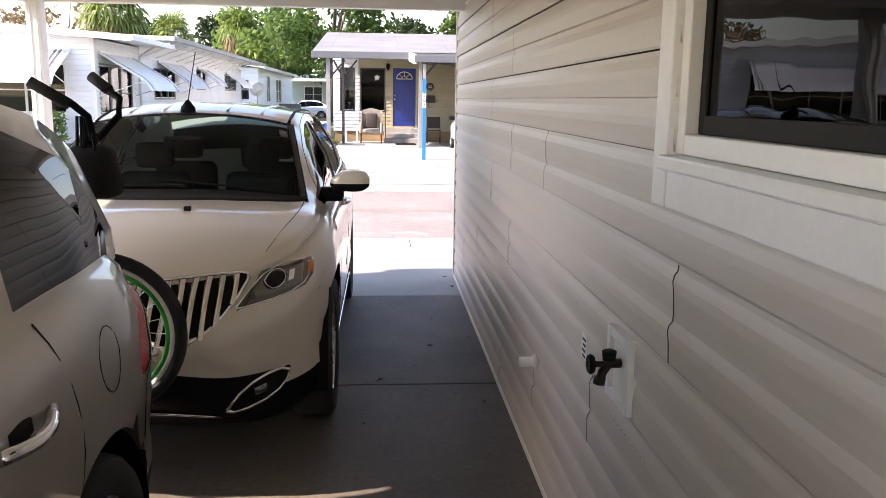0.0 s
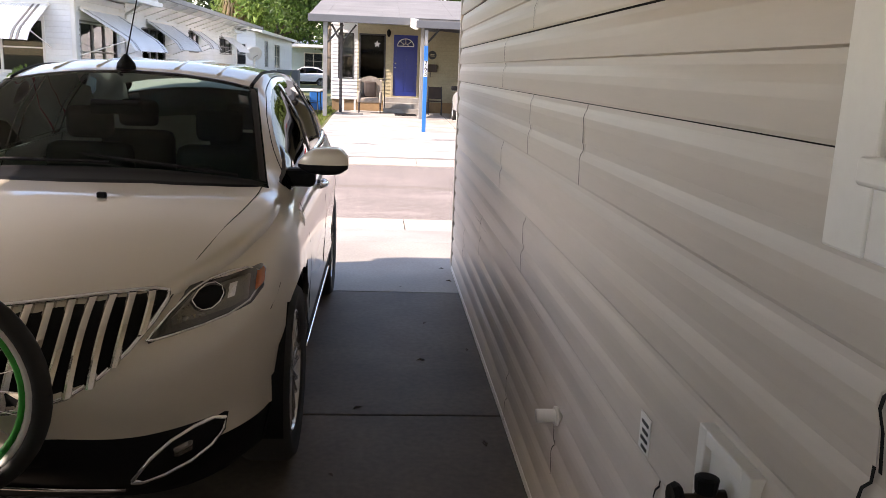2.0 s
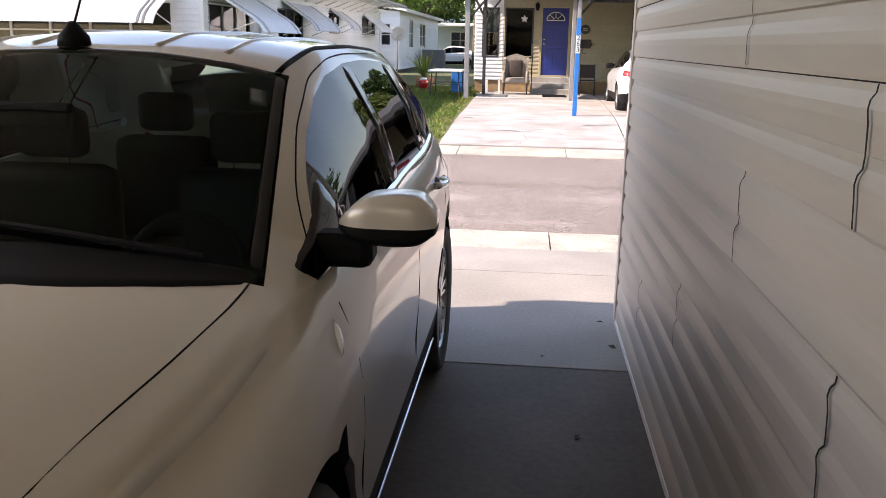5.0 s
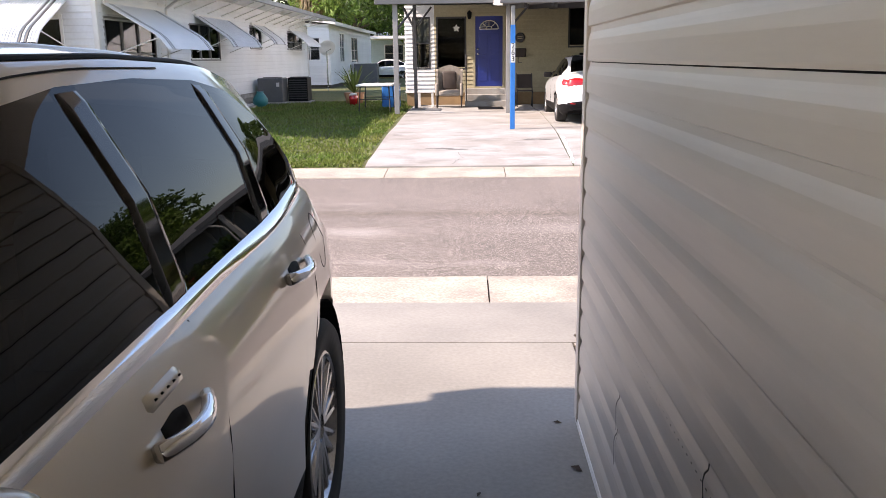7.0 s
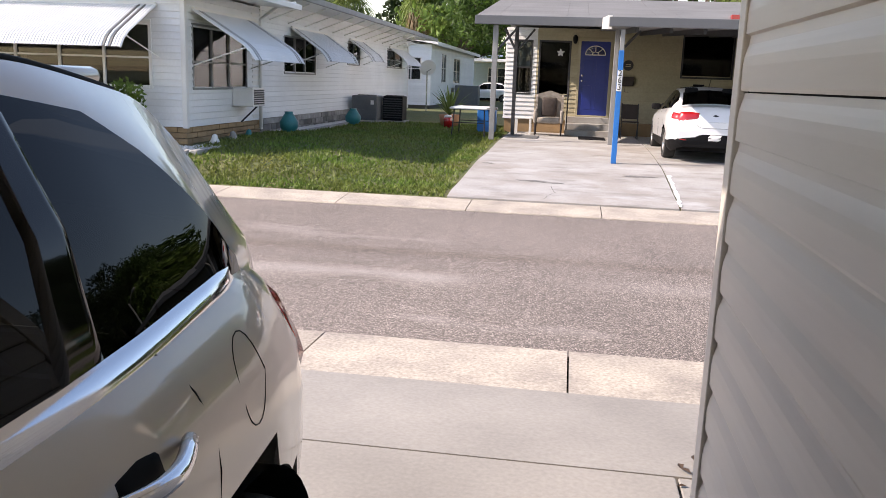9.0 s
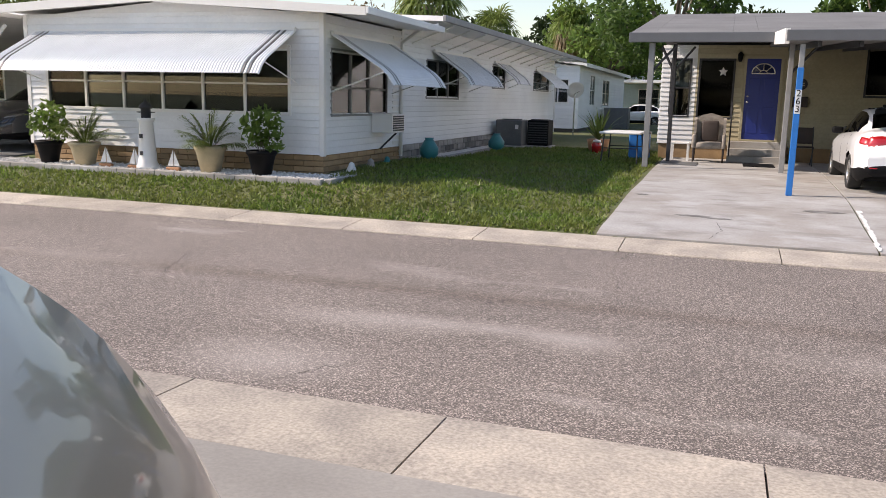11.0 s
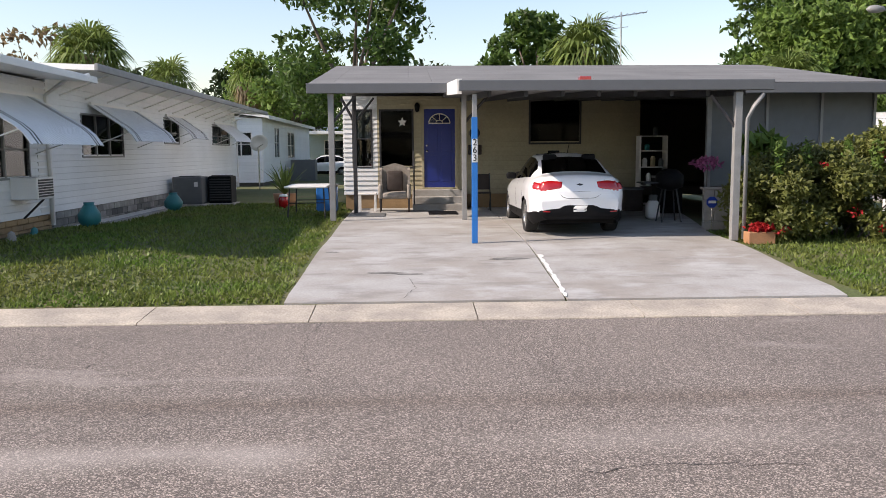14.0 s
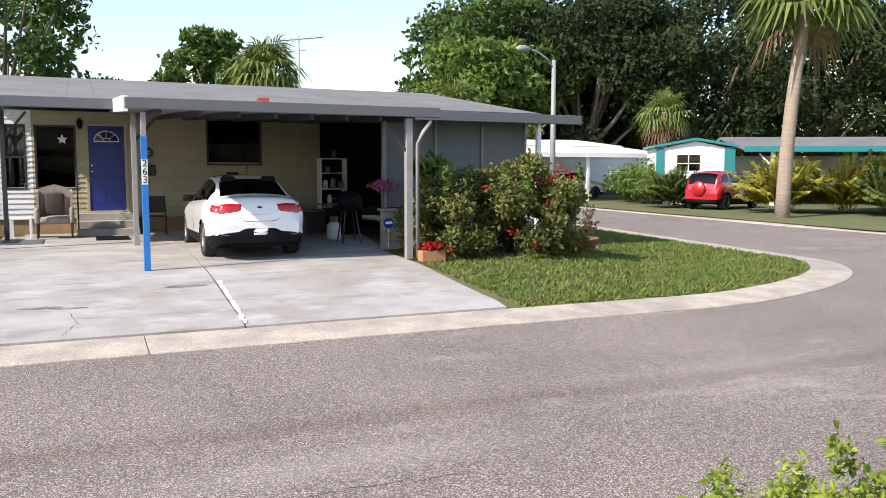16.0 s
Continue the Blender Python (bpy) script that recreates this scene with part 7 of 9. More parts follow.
tree("oak_tree", "dark tree mass at the end of the lane", -26, 75, 0, 8.5, 6, 0.4, "dark_leaf", 6, 3500, 0.3)
tree("oak_tree", "dark tree mass at the end of the lane", 0, 80, 0, 9.5, 6, 0.4, "dark_leaf", 16, 3500, 0.3)
tree("oak_tree", "dark tree mass behind the neighbouring houses", -42, 60, 0, 8, 6, 0.4, "oak_leaf", 17, 3000, 0.3)
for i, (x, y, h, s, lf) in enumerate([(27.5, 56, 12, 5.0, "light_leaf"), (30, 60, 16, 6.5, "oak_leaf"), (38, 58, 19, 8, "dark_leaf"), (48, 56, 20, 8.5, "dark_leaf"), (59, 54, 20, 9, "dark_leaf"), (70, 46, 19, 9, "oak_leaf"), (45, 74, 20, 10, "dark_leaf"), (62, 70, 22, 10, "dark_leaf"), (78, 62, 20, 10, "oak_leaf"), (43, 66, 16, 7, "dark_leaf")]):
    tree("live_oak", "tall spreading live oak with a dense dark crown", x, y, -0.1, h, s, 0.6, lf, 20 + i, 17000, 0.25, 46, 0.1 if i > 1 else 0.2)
fan_palm("fan_palm", "tall fan palm with a leaning pale trunk by the side street", 23.9, 23.4, -0.05, 8.3, 2.5, 0.23, 40, (0.9, 0), 40, 18, dry=2, low=-0.3)
fan_palm("fan_palm", "short fan palm with brown hanging fronds", 34.2, 43.3, 0, 5.6, 1.9, 0.2, 41, (0, 0), 30, 14, "palm_leaf", 12)
fan_palm("fan_palm", "distant fan palm with dead brown skirt", -11.8, 60.0, 0, 7.2, 1.9, 0.2, 42, (0, 0), 36, 12, "palm_leaf", 26)
fan_palm("fan_palm", "cabbage palm crown over the white roof", -14.2, 36.0, 0, 5.9, 1.9, 0.2, 43, (0, 0), 50, 14)
fan_palm("fan_palm", "cabbage palm crown over the white roof", -13.5, 45.0, 0, 5.5, 1.7, 0.2, 44, (0, 0), 44, 12)
fan_palm("fan_palm", "cabbage palm behind a neighbouring carport", -28, 26.0, 0, 5.4, 1.6, 0.2, 45, (0, 0), 44, 12)
fan_palm("fan_palm", "green cabbage palm in front of the round tree", 7.4, 38.0, 0, 6.3, 1.9, 0.2, 46, (0, 0), 50, 14)
fan_palm("fan_palm", "green cabbage palm before the oaks", 21.5, 48.0, 0, 5.8, 2.2, 0.2, 47, (0, 0), 46, 14)

# far woods all round
rng = np.random.default_rng(99)
wc = []
for i in range(150):
    a = -1.5 + 3.0 * i / 149
    r = 118 + 14 * rng.random()
    h = 3.5 + 2.5 * rng.random()
    wc.append(((r * math.sin(a), r * math.cos(a), h * 0.7), (5.0, 5.0, h * 0.8)))
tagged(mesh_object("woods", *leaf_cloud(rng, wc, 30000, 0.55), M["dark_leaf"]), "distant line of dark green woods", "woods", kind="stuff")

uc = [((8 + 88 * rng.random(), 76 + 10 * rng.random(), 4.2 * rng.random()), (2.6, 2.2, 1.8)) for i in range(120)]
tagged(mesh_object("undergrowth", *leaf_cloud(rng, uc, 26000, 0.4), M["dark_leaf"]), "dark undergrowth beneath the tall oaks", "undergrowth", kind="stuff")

# flowering bush beside the carport
rng = np.random.default_rng(7)
bc = []
for i in range(80):
    a, q = 2 * math.pi * rng.random(), rng.random() ** 0.5
    x, y = 1.75 * q * math.cos(a), 1.15 * q * math.sin(a)
    h = 0.22 + rng.random() * (1.52 - 0.55 * q * q + 0.2 * math.sin(x * 2.3))
    bc.append(((x, y, h), (0.3, 0.3, 0.26)))
bush = shrub("flowering_bush", "dense bougainvillea bush with scattered red blossom", pose(6.75, 14.0, 0.1), bc, 34000, 0.05, "bush_leaf", 8, "bush", 12)
fl = [((1.2, -0.3, 1.6), (0.4, 0.3, 0.2)), ((0.8, -0.4, 1.5), (0.3, 0.2, 0.14)), ((-0.35, -1.25, 0.62), (0.12, 0.1, 0.1)), ((-1.4, -0.95, 0.3), (0.16, 0.1, 0.1)), ((0.1, -1.25, 0.35), (0.12, 0.1, 0.12)), ((1.25, -0.95, 0.3), (0.1, 0.1, 0.08)), ((0.45, -1.15, 1.05), (0.1, 0.1, 0.08)), ((-0.7, -0.9, 1.35), (0.1, 0.1, 0.06)), ((1.6, -0.2, 1.4), (0.2, 0.15, 0.12))]
mesh_object("blossom", *leaf_cloud(rng, fl, 260, 0.032), M["red_petal"], bush, "clusters of red blossom")
sp = [((-1.3 + 0.55 * i, -0.5 + 0.2 * math.sin(i * 2), 1.45 + 0.14 * math.sin(i * 3.1)), (0.1, 0.1, 0.32)) for i in range(6)]
mesh_object("sprays", *leaf_cloud(rng, sp, 500, 0.05), M["light_leaf"], bush)
shrub("garden_plant", "broad-leaved green plant rising behind the bush", pose(6.0, 15.4, 0.15), [((0, 0, 1.6), (0.45, 0.4, 0.3)), ((0.2, 0, 1.35), (0.4, 0.4, 0.3))], 300, 0.16, "light_leaf", 9)
# clipped hedge by the near apron
hc = []
rng = np.random.default_rng(12)
for i in range(60):
    x = 2.25 * rng.random()
    hc.append(((x, 0.35 * (rng.random() - 0.5), 0.1 + 0.32 * rng.random()), (0.14, 0.13, 0.12)))
for i in range(16):
    x = 0.1 + 0.135 * i + 0.05 * rng.random()
    hc.append(((x, 0.2 * (rng.random() - 0.5), 0.48 + 0.14 * rng.random()), (0.05, 0.05, 0.12)))
shrub("clipped_hedge", "bright yellow-green hedge with upright shoots", pose(1.5, 2.42, -0.06), hc, 9000, 0.024, "hedge_leaf", 13, "hedge", 20)
# shrubs of the corner lot
for i, (x, y, s, lf) in enumerate([(27.6, 36.5, 1.9, "light_leaf"), (28.0, 33.5, 0.9, "light_leaf"), (28.9, 39.5, 1.5, "oak_leaf")]):
    cl = [((s * 0.7 * math.cos(k * 2.4) * (k / 9) ** 0.5, s * 0.7 * math.sin(k * 2.4) * (k / 9) ** 0.5, s * (0.4 + 0.6 * ((k * 0.618) % 1))), (s * 0.45, s * 0.45, s * 0.4)) for k in range(10)]
    shrub("garden_shrub", "rounded green shrub in the corner lot", pose(x, y, -0.05), cl, 2200, 0.11, lf, 50 + i, "shrub", 6, "corner lot shrubs")
for i, (x, y, n, ln, mt) in enumerate([(27.2, 26.5, 40, 1.9, "yellow_palm"), (29.0, 25.0, 36, 1.9, "yellow_palm"), (31.5, 24.5, 36, 2.0, "yellow_palm"), (34.5, 25.5, 36, 2.0, "yellow_palm"), (29.3, 22.5, 40, 1.5, "palm_leaf"), (25.9, 32.0, 40, 1.4, "palm_leaf"), (37.5, 25.0, 36, 2.0, "yellow_palm")]):
    top = thing("areca_palm", pose(x, y, 0), "bushy feather palm with yellowing fronds" if mt == "yellow_palm" else "bushy green feather palm", "palm", "feather palms")
    mesh_object("fronds", *feather_fronds(np.random.default_rng(60 + i), (0, 0, 0.1), n * 2, ln * 1.25, 0.75, 0.85, 1.5, 30, 0.06, 0.55), M[mt], top)

# grass of the lawns across the road
rng = np.random.default_rng(5)
def grass(name, label, n, x0, x1, y0, y1, keep, mat="grass", hgt=0.05):
    x, y = x0 + (x1 - x0) * rng.random(n), y0 + (y1 - y0) * rng.random(n) ** 1.3
    ok = np.array([keep(a, b) for a, b in zip(x, y)])
    x, y = x[ok], y[ok]
    z = np.array([lawn_height(a, b) for a, b in zip(x, y)])
    k = len(x)
    a = rng.random(k) * 6.283
    h, w = hgt * (0.5 + rng.random(k)), 0.012 + 0.012 * rng.random(k)
    lx, ly = rng.normal(size=k) * 0.03, rng.normal(size=k) * 0.03
    v = np.stack([np.stack([x - w * np.cos(a), y - w * np.sin(a), z], 1), np.stack([x + w * np.cos(a), y + w * np.sin(a), z], 1), np.stack([x + lx, y + ly, z + h], 1)], 1).reshape(-1, 3)
    ob = mesh_object(name, v.tolist(), np.arange(3 * k).reshape(-1, 3).tolist(), M[mat])
    tagged(ob, label, "grass", kind="stuff")
def left_lawn(x, y):
    return (x < -2.2 and x > -14.2 and not (y > 10.75 and x < -7.0)) and noise.noise(Vector((x * 0.6, y * 0.6, 5))) > -0.62
def right_lawn(x, y):
    return x > 4.75 and x < street_left(y) - 0.05 and not (y > 15 and x < 9) and noise.noise(Vector((x * 0.6, y * 0.6, 9))) > -1.0
grass("grass", "short green and straw-coloured lawn grass", 110000, -20, -2.2, 9.45, 24, left_lawn)
grass("grass", "short green lawn grass at the street corner", 60000, 4.7, 15, 9.45, 24, right_lawn)


# ---- neighbouring houses ----
def plain_house(name, label, x0, x1, y0, y1, z0, z1, ridge, axis, wall, roof, openings=(), over=0.35):
    """A far house: siding on the two faces towards the street, windows, low gable roof."""
    h = thing(name, pose(0, 0, 0), label, "house")
    fo = [o[1:] for o in openings if o[0] == "front"]
    so = [o[1:] for o in openings if o[0] == "right"]
    lo = [o[1:] for o in openings if o[0] == "left"]
    boards(h, wall, "x", y0, x0, x1, z0, z1, 0.15, -1, fo)
    boards(h, wall, "y", x1, y0, y1, z0, z1, 0.15, 1, so)
    boards(h, wall, "y", x0, y0, y1, z0, z1, 0.15, -1, lo)
    part("wall", boxm(x0, x1, y1 - 0.1, y1, z0, z1), wall, h)
    part("floor", boxm(x0 + 0.05, x1 - 0.05, y0 + 0.05, y1 - 0.1, z0 - 0.4, z0 + 0.05), M["inside"], h)
    for o in fo:
        window(h, "x", y0, *o, -1, (0.5,), (0.5,))
    for o in so:
        window(h, "y", x1, *o, 1, (0.5,), (0.5,))
    for o in lo:
        window(h, "y", x0, *o, -1, (0.5,), (0.5,))
    bm = bmesh.new()
    if axis == "y":
        xm = (x0 + x1) / 2
        prism(bm, [(x0 - over, z1 - 0.02), (xm, ridge), (x1 + over, z1 - 0.02), (x1 + over, z1 + 0.12), (xm, ridge + 0.14), (x0 - over, z1 + 0.12)], "y", y0 - over, y1 + over)
    else:
        ym = (y0 + y1) / 2
        prism(bm, [(y0 - over, z1 - 0.02), (ym, ridge), (y1 + over, z1 - 0.02), (y1 + over, z1 + 0.12), (ym, ridge + 0.14), (y0 - over, z1 + 0.12)], "x", x0 - over, x1 + over)
    part("roof", bm, roof, h)
    part("fascia", boxm(x0 - over, x1 + over, y0 - over - 0.03, y0 - over - 0.001, z1 - 0.06, z1 + 0.1) if axis == "x" else boxm(x1 + over + 0.001, x1 + over + 0.03, y0 - over, y1 + over, z1 - 0.06, z1 + 0.1), M["white_trim"], h)
    if axis == "y":
        bm = bmesh.new()
        prism(bm, [(x0, z1 - 0.1), ((x0 + x1) / 2, ridge - 0.02), (x1, z1 - 0.1)], "y", y0 + 0.01, y0 + 0.06)
        part("gable", bm, wall, h)
    return h


plain_house("white_cottage", "white sided house at the end of the lane", -14.0, -7.2, 37.0, 54.0, 0.4, 3.25, 3.75, "y", M["white_siding"], M["white_trim"], [("right", 40.2, 41.6, 1.5, 2.9), ("right", 44.5, 47.0, 1.4, 2.8), ("front", -8.6, -7.7, 1.6, 2.6)])
plain_house("pale_blue_house", "pale blue house far down the lane", -9.0, 3.0, 62.0, 70.0, 0.4, 3.1, 3.6, "x", M["pale_blue"], M["white_trim"], [("front", -7.0, -5.6, 1.4, 2.6), ("front", -3.2, -2.0, 1.4, 2.6)])
hp = thing("lane_carport", pose(0, 0, 0), "white flat carport roof on thin posts by the pale blue house", "carport")
part("roof", boxm(-8.0, -2.0, 57.5, 62.0, 3.0, 3.2, 0.02), M["white_trim"], hp)
for x in (-7.8, -2.2):
    part("post", boxm(x - 0.06, x + 0.06, 57.6, 57.72, 0.1, 3.0), M["white_trim"], hp)
# grey wall material stands in for the porch's shade on the siding
plain_house("neighbour_house", "white house with a deep shaded porch beside a carport", -44.0, -17.5, 21.5, 34.0, 0.4, 3.2, 4.3, "x", M["grey_post"], M["white_trim"], [("front", -26.5, -24.6, 1.3, 2.7), ("front", -23.4, -21.6, 1.3, 2.7)], 0.6)
pr = thing("neighbour_porch", pose(0, 0, 0), "white porch roof of the neighbouring house", "porch")
bm = bmesh.new()
prism(bm, [(15.6, 3.35), (15.6, 3.55), (21.4, 3.95), (21.4, 3.75)], "x", -44, -17.2)
part("roof", bm, M["white_trim"], pr)
for x in (-19.0, -25.0, -31.0):
    part("post", boxm(x - 0.07, x + 0.07, 15.8, 15.94, 0.1, 3.36, 0.01), M["white_trim"], pr)
wc2 = thing("white_house_carport", pose(0, 0, 0), "white carport roof on a braced white post", "carport")
bm = bmesh.new()
prism(bm, [(-21.5, 2.72), (-21.5, 2.8), (-14.05, 3.08), (-14.05, 3.0)], "y", 11.4, 26)
part("roof", bm, M["white_trim"], wc2)
bm = bmesh.new()
prism(bm, [(-21.5, 2.66), (-21.5, 2.82), (-14.05, 3.1), (-14.05, 2.94)], "y", 11.33, 11.39)
part("fascia", bm, M["white_trim"], wc2)
for x, y in ((-14.55, 11.65), (-20.8, 11.65), (-14.55, 18.0)):
    q = part("post", boxm(x - 0.07, x + 0.07, y - 0.07, y + 0.07, 0.05, 2.95, 0.01), M["white_trim"], wc2)
    for dx in (0.5, -0.5):
        part("brace", tube(bmesh.new(), [(x, y, 2.35), (x + dx, y, 2.85)], 0.045, n=4), M["white_trim"], q)
lat = thing("lattice_screen", pose(0, 0, 0), "brown wooden lattice screen in the carport", "lattice")
for sgn in (1, -1):
    for i in range(14):
        z = 0.5 + i * 0.16
        part("lath", tube(bmesh.new(), [(-16.4, 17.3 + 0.02 * sgn, z), (-15.1, 17.3 + 0.02 * sgn, z + 0.6 * sgn)], 0.02, n=4), M["bark"], lat)
for i, (x, mt) in enumerate([(-19.6, "red_petal"), (-17.9, "pink_petal")]):
    hb2 = thing("hanging_basket", pose(x, 13.6, 1.95), "hanging basket of pink and red flowers", "flower basket", "hanging baskets")
    part("basket", lathe(bmesh.new(), [(0.02, -0.22), (0.2, -0.18), (0.27, 0.0), (0.25, 0.02)], 18), M["dark_metal"], hb2, smooth=True)
    mesh_object("flowers", *leaf_cloud(np.random.default_rng(70 + i), [((0, 0, 0.1), (0.36, 0.32, 0.16))], 260, 0.06), M[mt], hb2)
    part("chain", tube(bmesh.new(), [(0, 0, 0.02), (0, 0, 0.86)], 0.008, n=5), M["dark_metal"], hb2)
shrub("dark_shrub", "dark leggy shrub under the flower baskets", pose(-19.5, 14.6, 0.4), [((0.7 * math.cos(k), 0.6 * math.sin(k * 1.7), 0.4 + 0.12 * k), (0.5, 0.45, 0.35)) for k in range(9)], 1500, 0.07, "dark_leaf", 71)
sd_bm = bmesh.new()
prism(sd_bm, [(9.42, -0.3), (9.42, -0.03), (9.8, 0.06), (10.4, 0.2), (10.9, 0.285), (13.6, 0.41), (21.0, 0.41), (21.0, -0.3)], "x", -21.0, -14.2)
tagged(part("pavement_side_drive", sd_bm, M["grey_metal"]), "blue-grey painted concrete side driveway", "driveway", kind="structure")

# houses of the corner lot
th = plain_house("teal_trim_house", "white mobile home with bright teal trim", 28.0, 31.9, 36.0, 40.0, 0.9, 3.05, 3.42, "y", M["white_siding"], M["teal"], [("front", 29.0, 30.2, 1.75, 2.65)], 0.25)
part("corner_panel", boxm(27.9, 28.3, 35.9, 36.0, 0.3, 3.05), M["teal"], th)
part("corner_panel", boxm(31.45, 32.0, 35.9, 36.0, 0.3, 3.05), M["teal"], th)
part("skirting", boxm(28.3, 31.7, 35.95, 36.05, -0.05, 0.72), M["white_trim"], th)
part("teal_band", boxm(28.3, 31.7, 35.93, 36.0, 0.72, 0.9), M["teal"], th)
bm = bmesh.new()
prism(bm, [(34.5, 2.85), (34.5, 3.0), (40.0, 3.75), (44.0, 3.2), (44.0, 3.05), (40.0, 3.6)], "x", 32.1, 52.0)
part("carport_roof", bm, M["roof_shingle"], th)
part("carport_fascia", boxm(32.1, 52.0, 34.42, 34.49, 2.78, 3.06), M["teal"], th, "teal fascia board")
for x in (33.6, 40.0, 48.0):
    q = part("post", boxm(x - 0.1, x + 0.1, 34.6, 34.8, -0.05, 2.86), M["white_trim"], th)
    part("brace", tube(bmesh.new(), [(x, 34.7, 2.0), (x - 0.7, 34.7, 2.7)], 0.05, n=4), M["white_trim"], q)
part("back_wall", boxm(33.0, 52.0, 43.9, 44.0, -0.05, 2.75), M["white_siding"], th)
th.matrix_world = Matrix.Translation((28.0, 36.0, 0)) @ pose(0, 0, 0, 0, 0, -30) @ Matrix.Translation((-28.0, -36.0, 0))
wch = plain_house("white_roof_house", "low white house with ribbed metal carport roofs", 24.5, 40.0, 52.0, 60.0, 0.4, 3.0, 3.5, "x", M["white_siding"], M["white_trim"], [("front", 27, 29, 1.4, 2.5)])
for j, (y0, y1, z) in enumerate([(41.0, 46.5, 2.75), (46.4, 52.0, 3.42)]):
    for i in range(24):
        x0 = 23.2 + i * 0.42
        bm = bmesh.new()
        prism(bm, [(y0, z), (y0, z + 0.06), (y1, z + 0.66), (y1, z + 0.6)], "x", x0, x0 + 0.39)
        part("roof_pan", bm, M["white_trim"], wch)
part("carport_fascia", boxm(23.15, 33.4, 40.9, 40.99, 2.6, 2.85), M["white_trim"], wch)
for x in (23.4, 27.0, 30.4, 33.2):
    part("post", boxm(x - 0.08, x + 0.08, 41.1, 41.26, -0.05, 2.75), M["white_trim"], wch)

# street lamp and roof antenna
sl = thing("street_lamp", pose(14.2, 24.2, -0.03), "weathered pole street lamp with a curved arm", "street lamp")
part("pole", tube(bmesh.new(), [(0, 0, -0.1), (0, 0, 5.5)], 0.11, 0.07, 12), M["grey_post"], sl, smooth=True)
part("arm", tube(bmesh.new(), [(0, 0, 5.2), (-0.3, 0, 5.55), (-0.7, 0, 5.75), (-1.0, 0, 5.8)], 0.035, 0.03, 8), M["grey_post"], sl, smooth=True)
part("lamp_head", lathe(bmesh.new(), [(0.02, -0.3), (0.1, -0.2), (0.12, 0.0), (0.08, 0.2), (0.02, 0.25)], 14, pose(-1.15, 0, 5.8), "x"), M["grey_post"], sl, smooth=True)
an = thing("tv_antenna", pose(5.55, 24.4, 4.1), "thin metal television antenna on a roof mast", "antenna")
part("mast", tube(bmesh.new(), [(0, 0, 0), (0, 0, 1.62)], 0.022, n=8), M["alloy"], an)
part("boom", tube(bmesh.new(), [(-0.75, 0, 1.4), (0.75, 0, 1.62)], 0.014, n=6), M["alloy"], an)
for i in range(8):
    x = -0.7 + i * 0.2
    l = 0.5 - 0.035 * i
    part("element", tube(bmesh.new(), [(x, -l, 1.51 + x * 0.147), (x, l, 1.51 + x * 0.147)], 0.008, n=5), M["alloy"], an)
part("element", tube(bmesh.new(), [(-0.6, 0, 1.1), (0.2, 0, 1.2)], 0.01, n=5), M["alloy"], an)

# ---- yard of the white house ----
bed = thing("ground_gravel_bed", pose(0, 0, 0), "white gravel bed edged with low concrete blocks", "gravel bed", kind="structure")
part("bed", boxm(-14.3, -6.75, 10.8, 11.72, 0.05, 0.285), M["gravel"], bed)
part("bed", boxm(-7.2, -6.75, 11.721, 15.5, 0.05, 0.285), M["gravel"], bed)
part("bed", boxm(-7.35, -6.95, 15.6, 24.0, 0.05, 0.3), M["gravel"], bed)
for i in range(19):
    part("edging_block", boxm(-14.35 + i * 0.4, -14.35 + i * 0.4 + 0.39, 10.68, 10.8, 0.1, 0.31, 0.012), M["drive"], bed)
for i in range(33):
    part("edging_block", boxm(-6.75 if i < 12 else -6.95, -6.63 if i < 12 else -6.83, 10.8 + i * 0.4, 10.8 + i * 0.4 + 0.39, 0.1, 0.31, 0.012), M["drive"], bed)
rng = np.random.default_rng(31)
vs, fs = [], []
for i in range(2600):
    if i < 1900:
        p = np.array([-14.2 + 7.4 * rng.random(), 10.84 + 0.85 * rng.random(), 0.29])
    else:
        p = np.array([-7.15 + 0.36 * rng.random(), 11.75 + 3.7 * rng.random(), 0.29])
    r = 0.018 + 0.022 * rng.random()
    o = len(vs)
    for d in ((1, 0, 0), (-1, 0, 0), (0, 1, 0), (0, -1, 0), (0, 0, 0.8), (0, 0, -0.8)):
        vs.append(tuple(p + np.array(d) * r * (0.7 + 0.6 * rng.random())))
    for a, b in ((0, 2), (2, 1), (1, 3), (3, 0)):
        fs += [(o + a, o + b, o + 4), (o + b, o + a, o + 5)]
tagged(mesh_object("gravel", vs, fs, M["gravel"]), "loose white gravel stones", "gravel", kind="stuff")


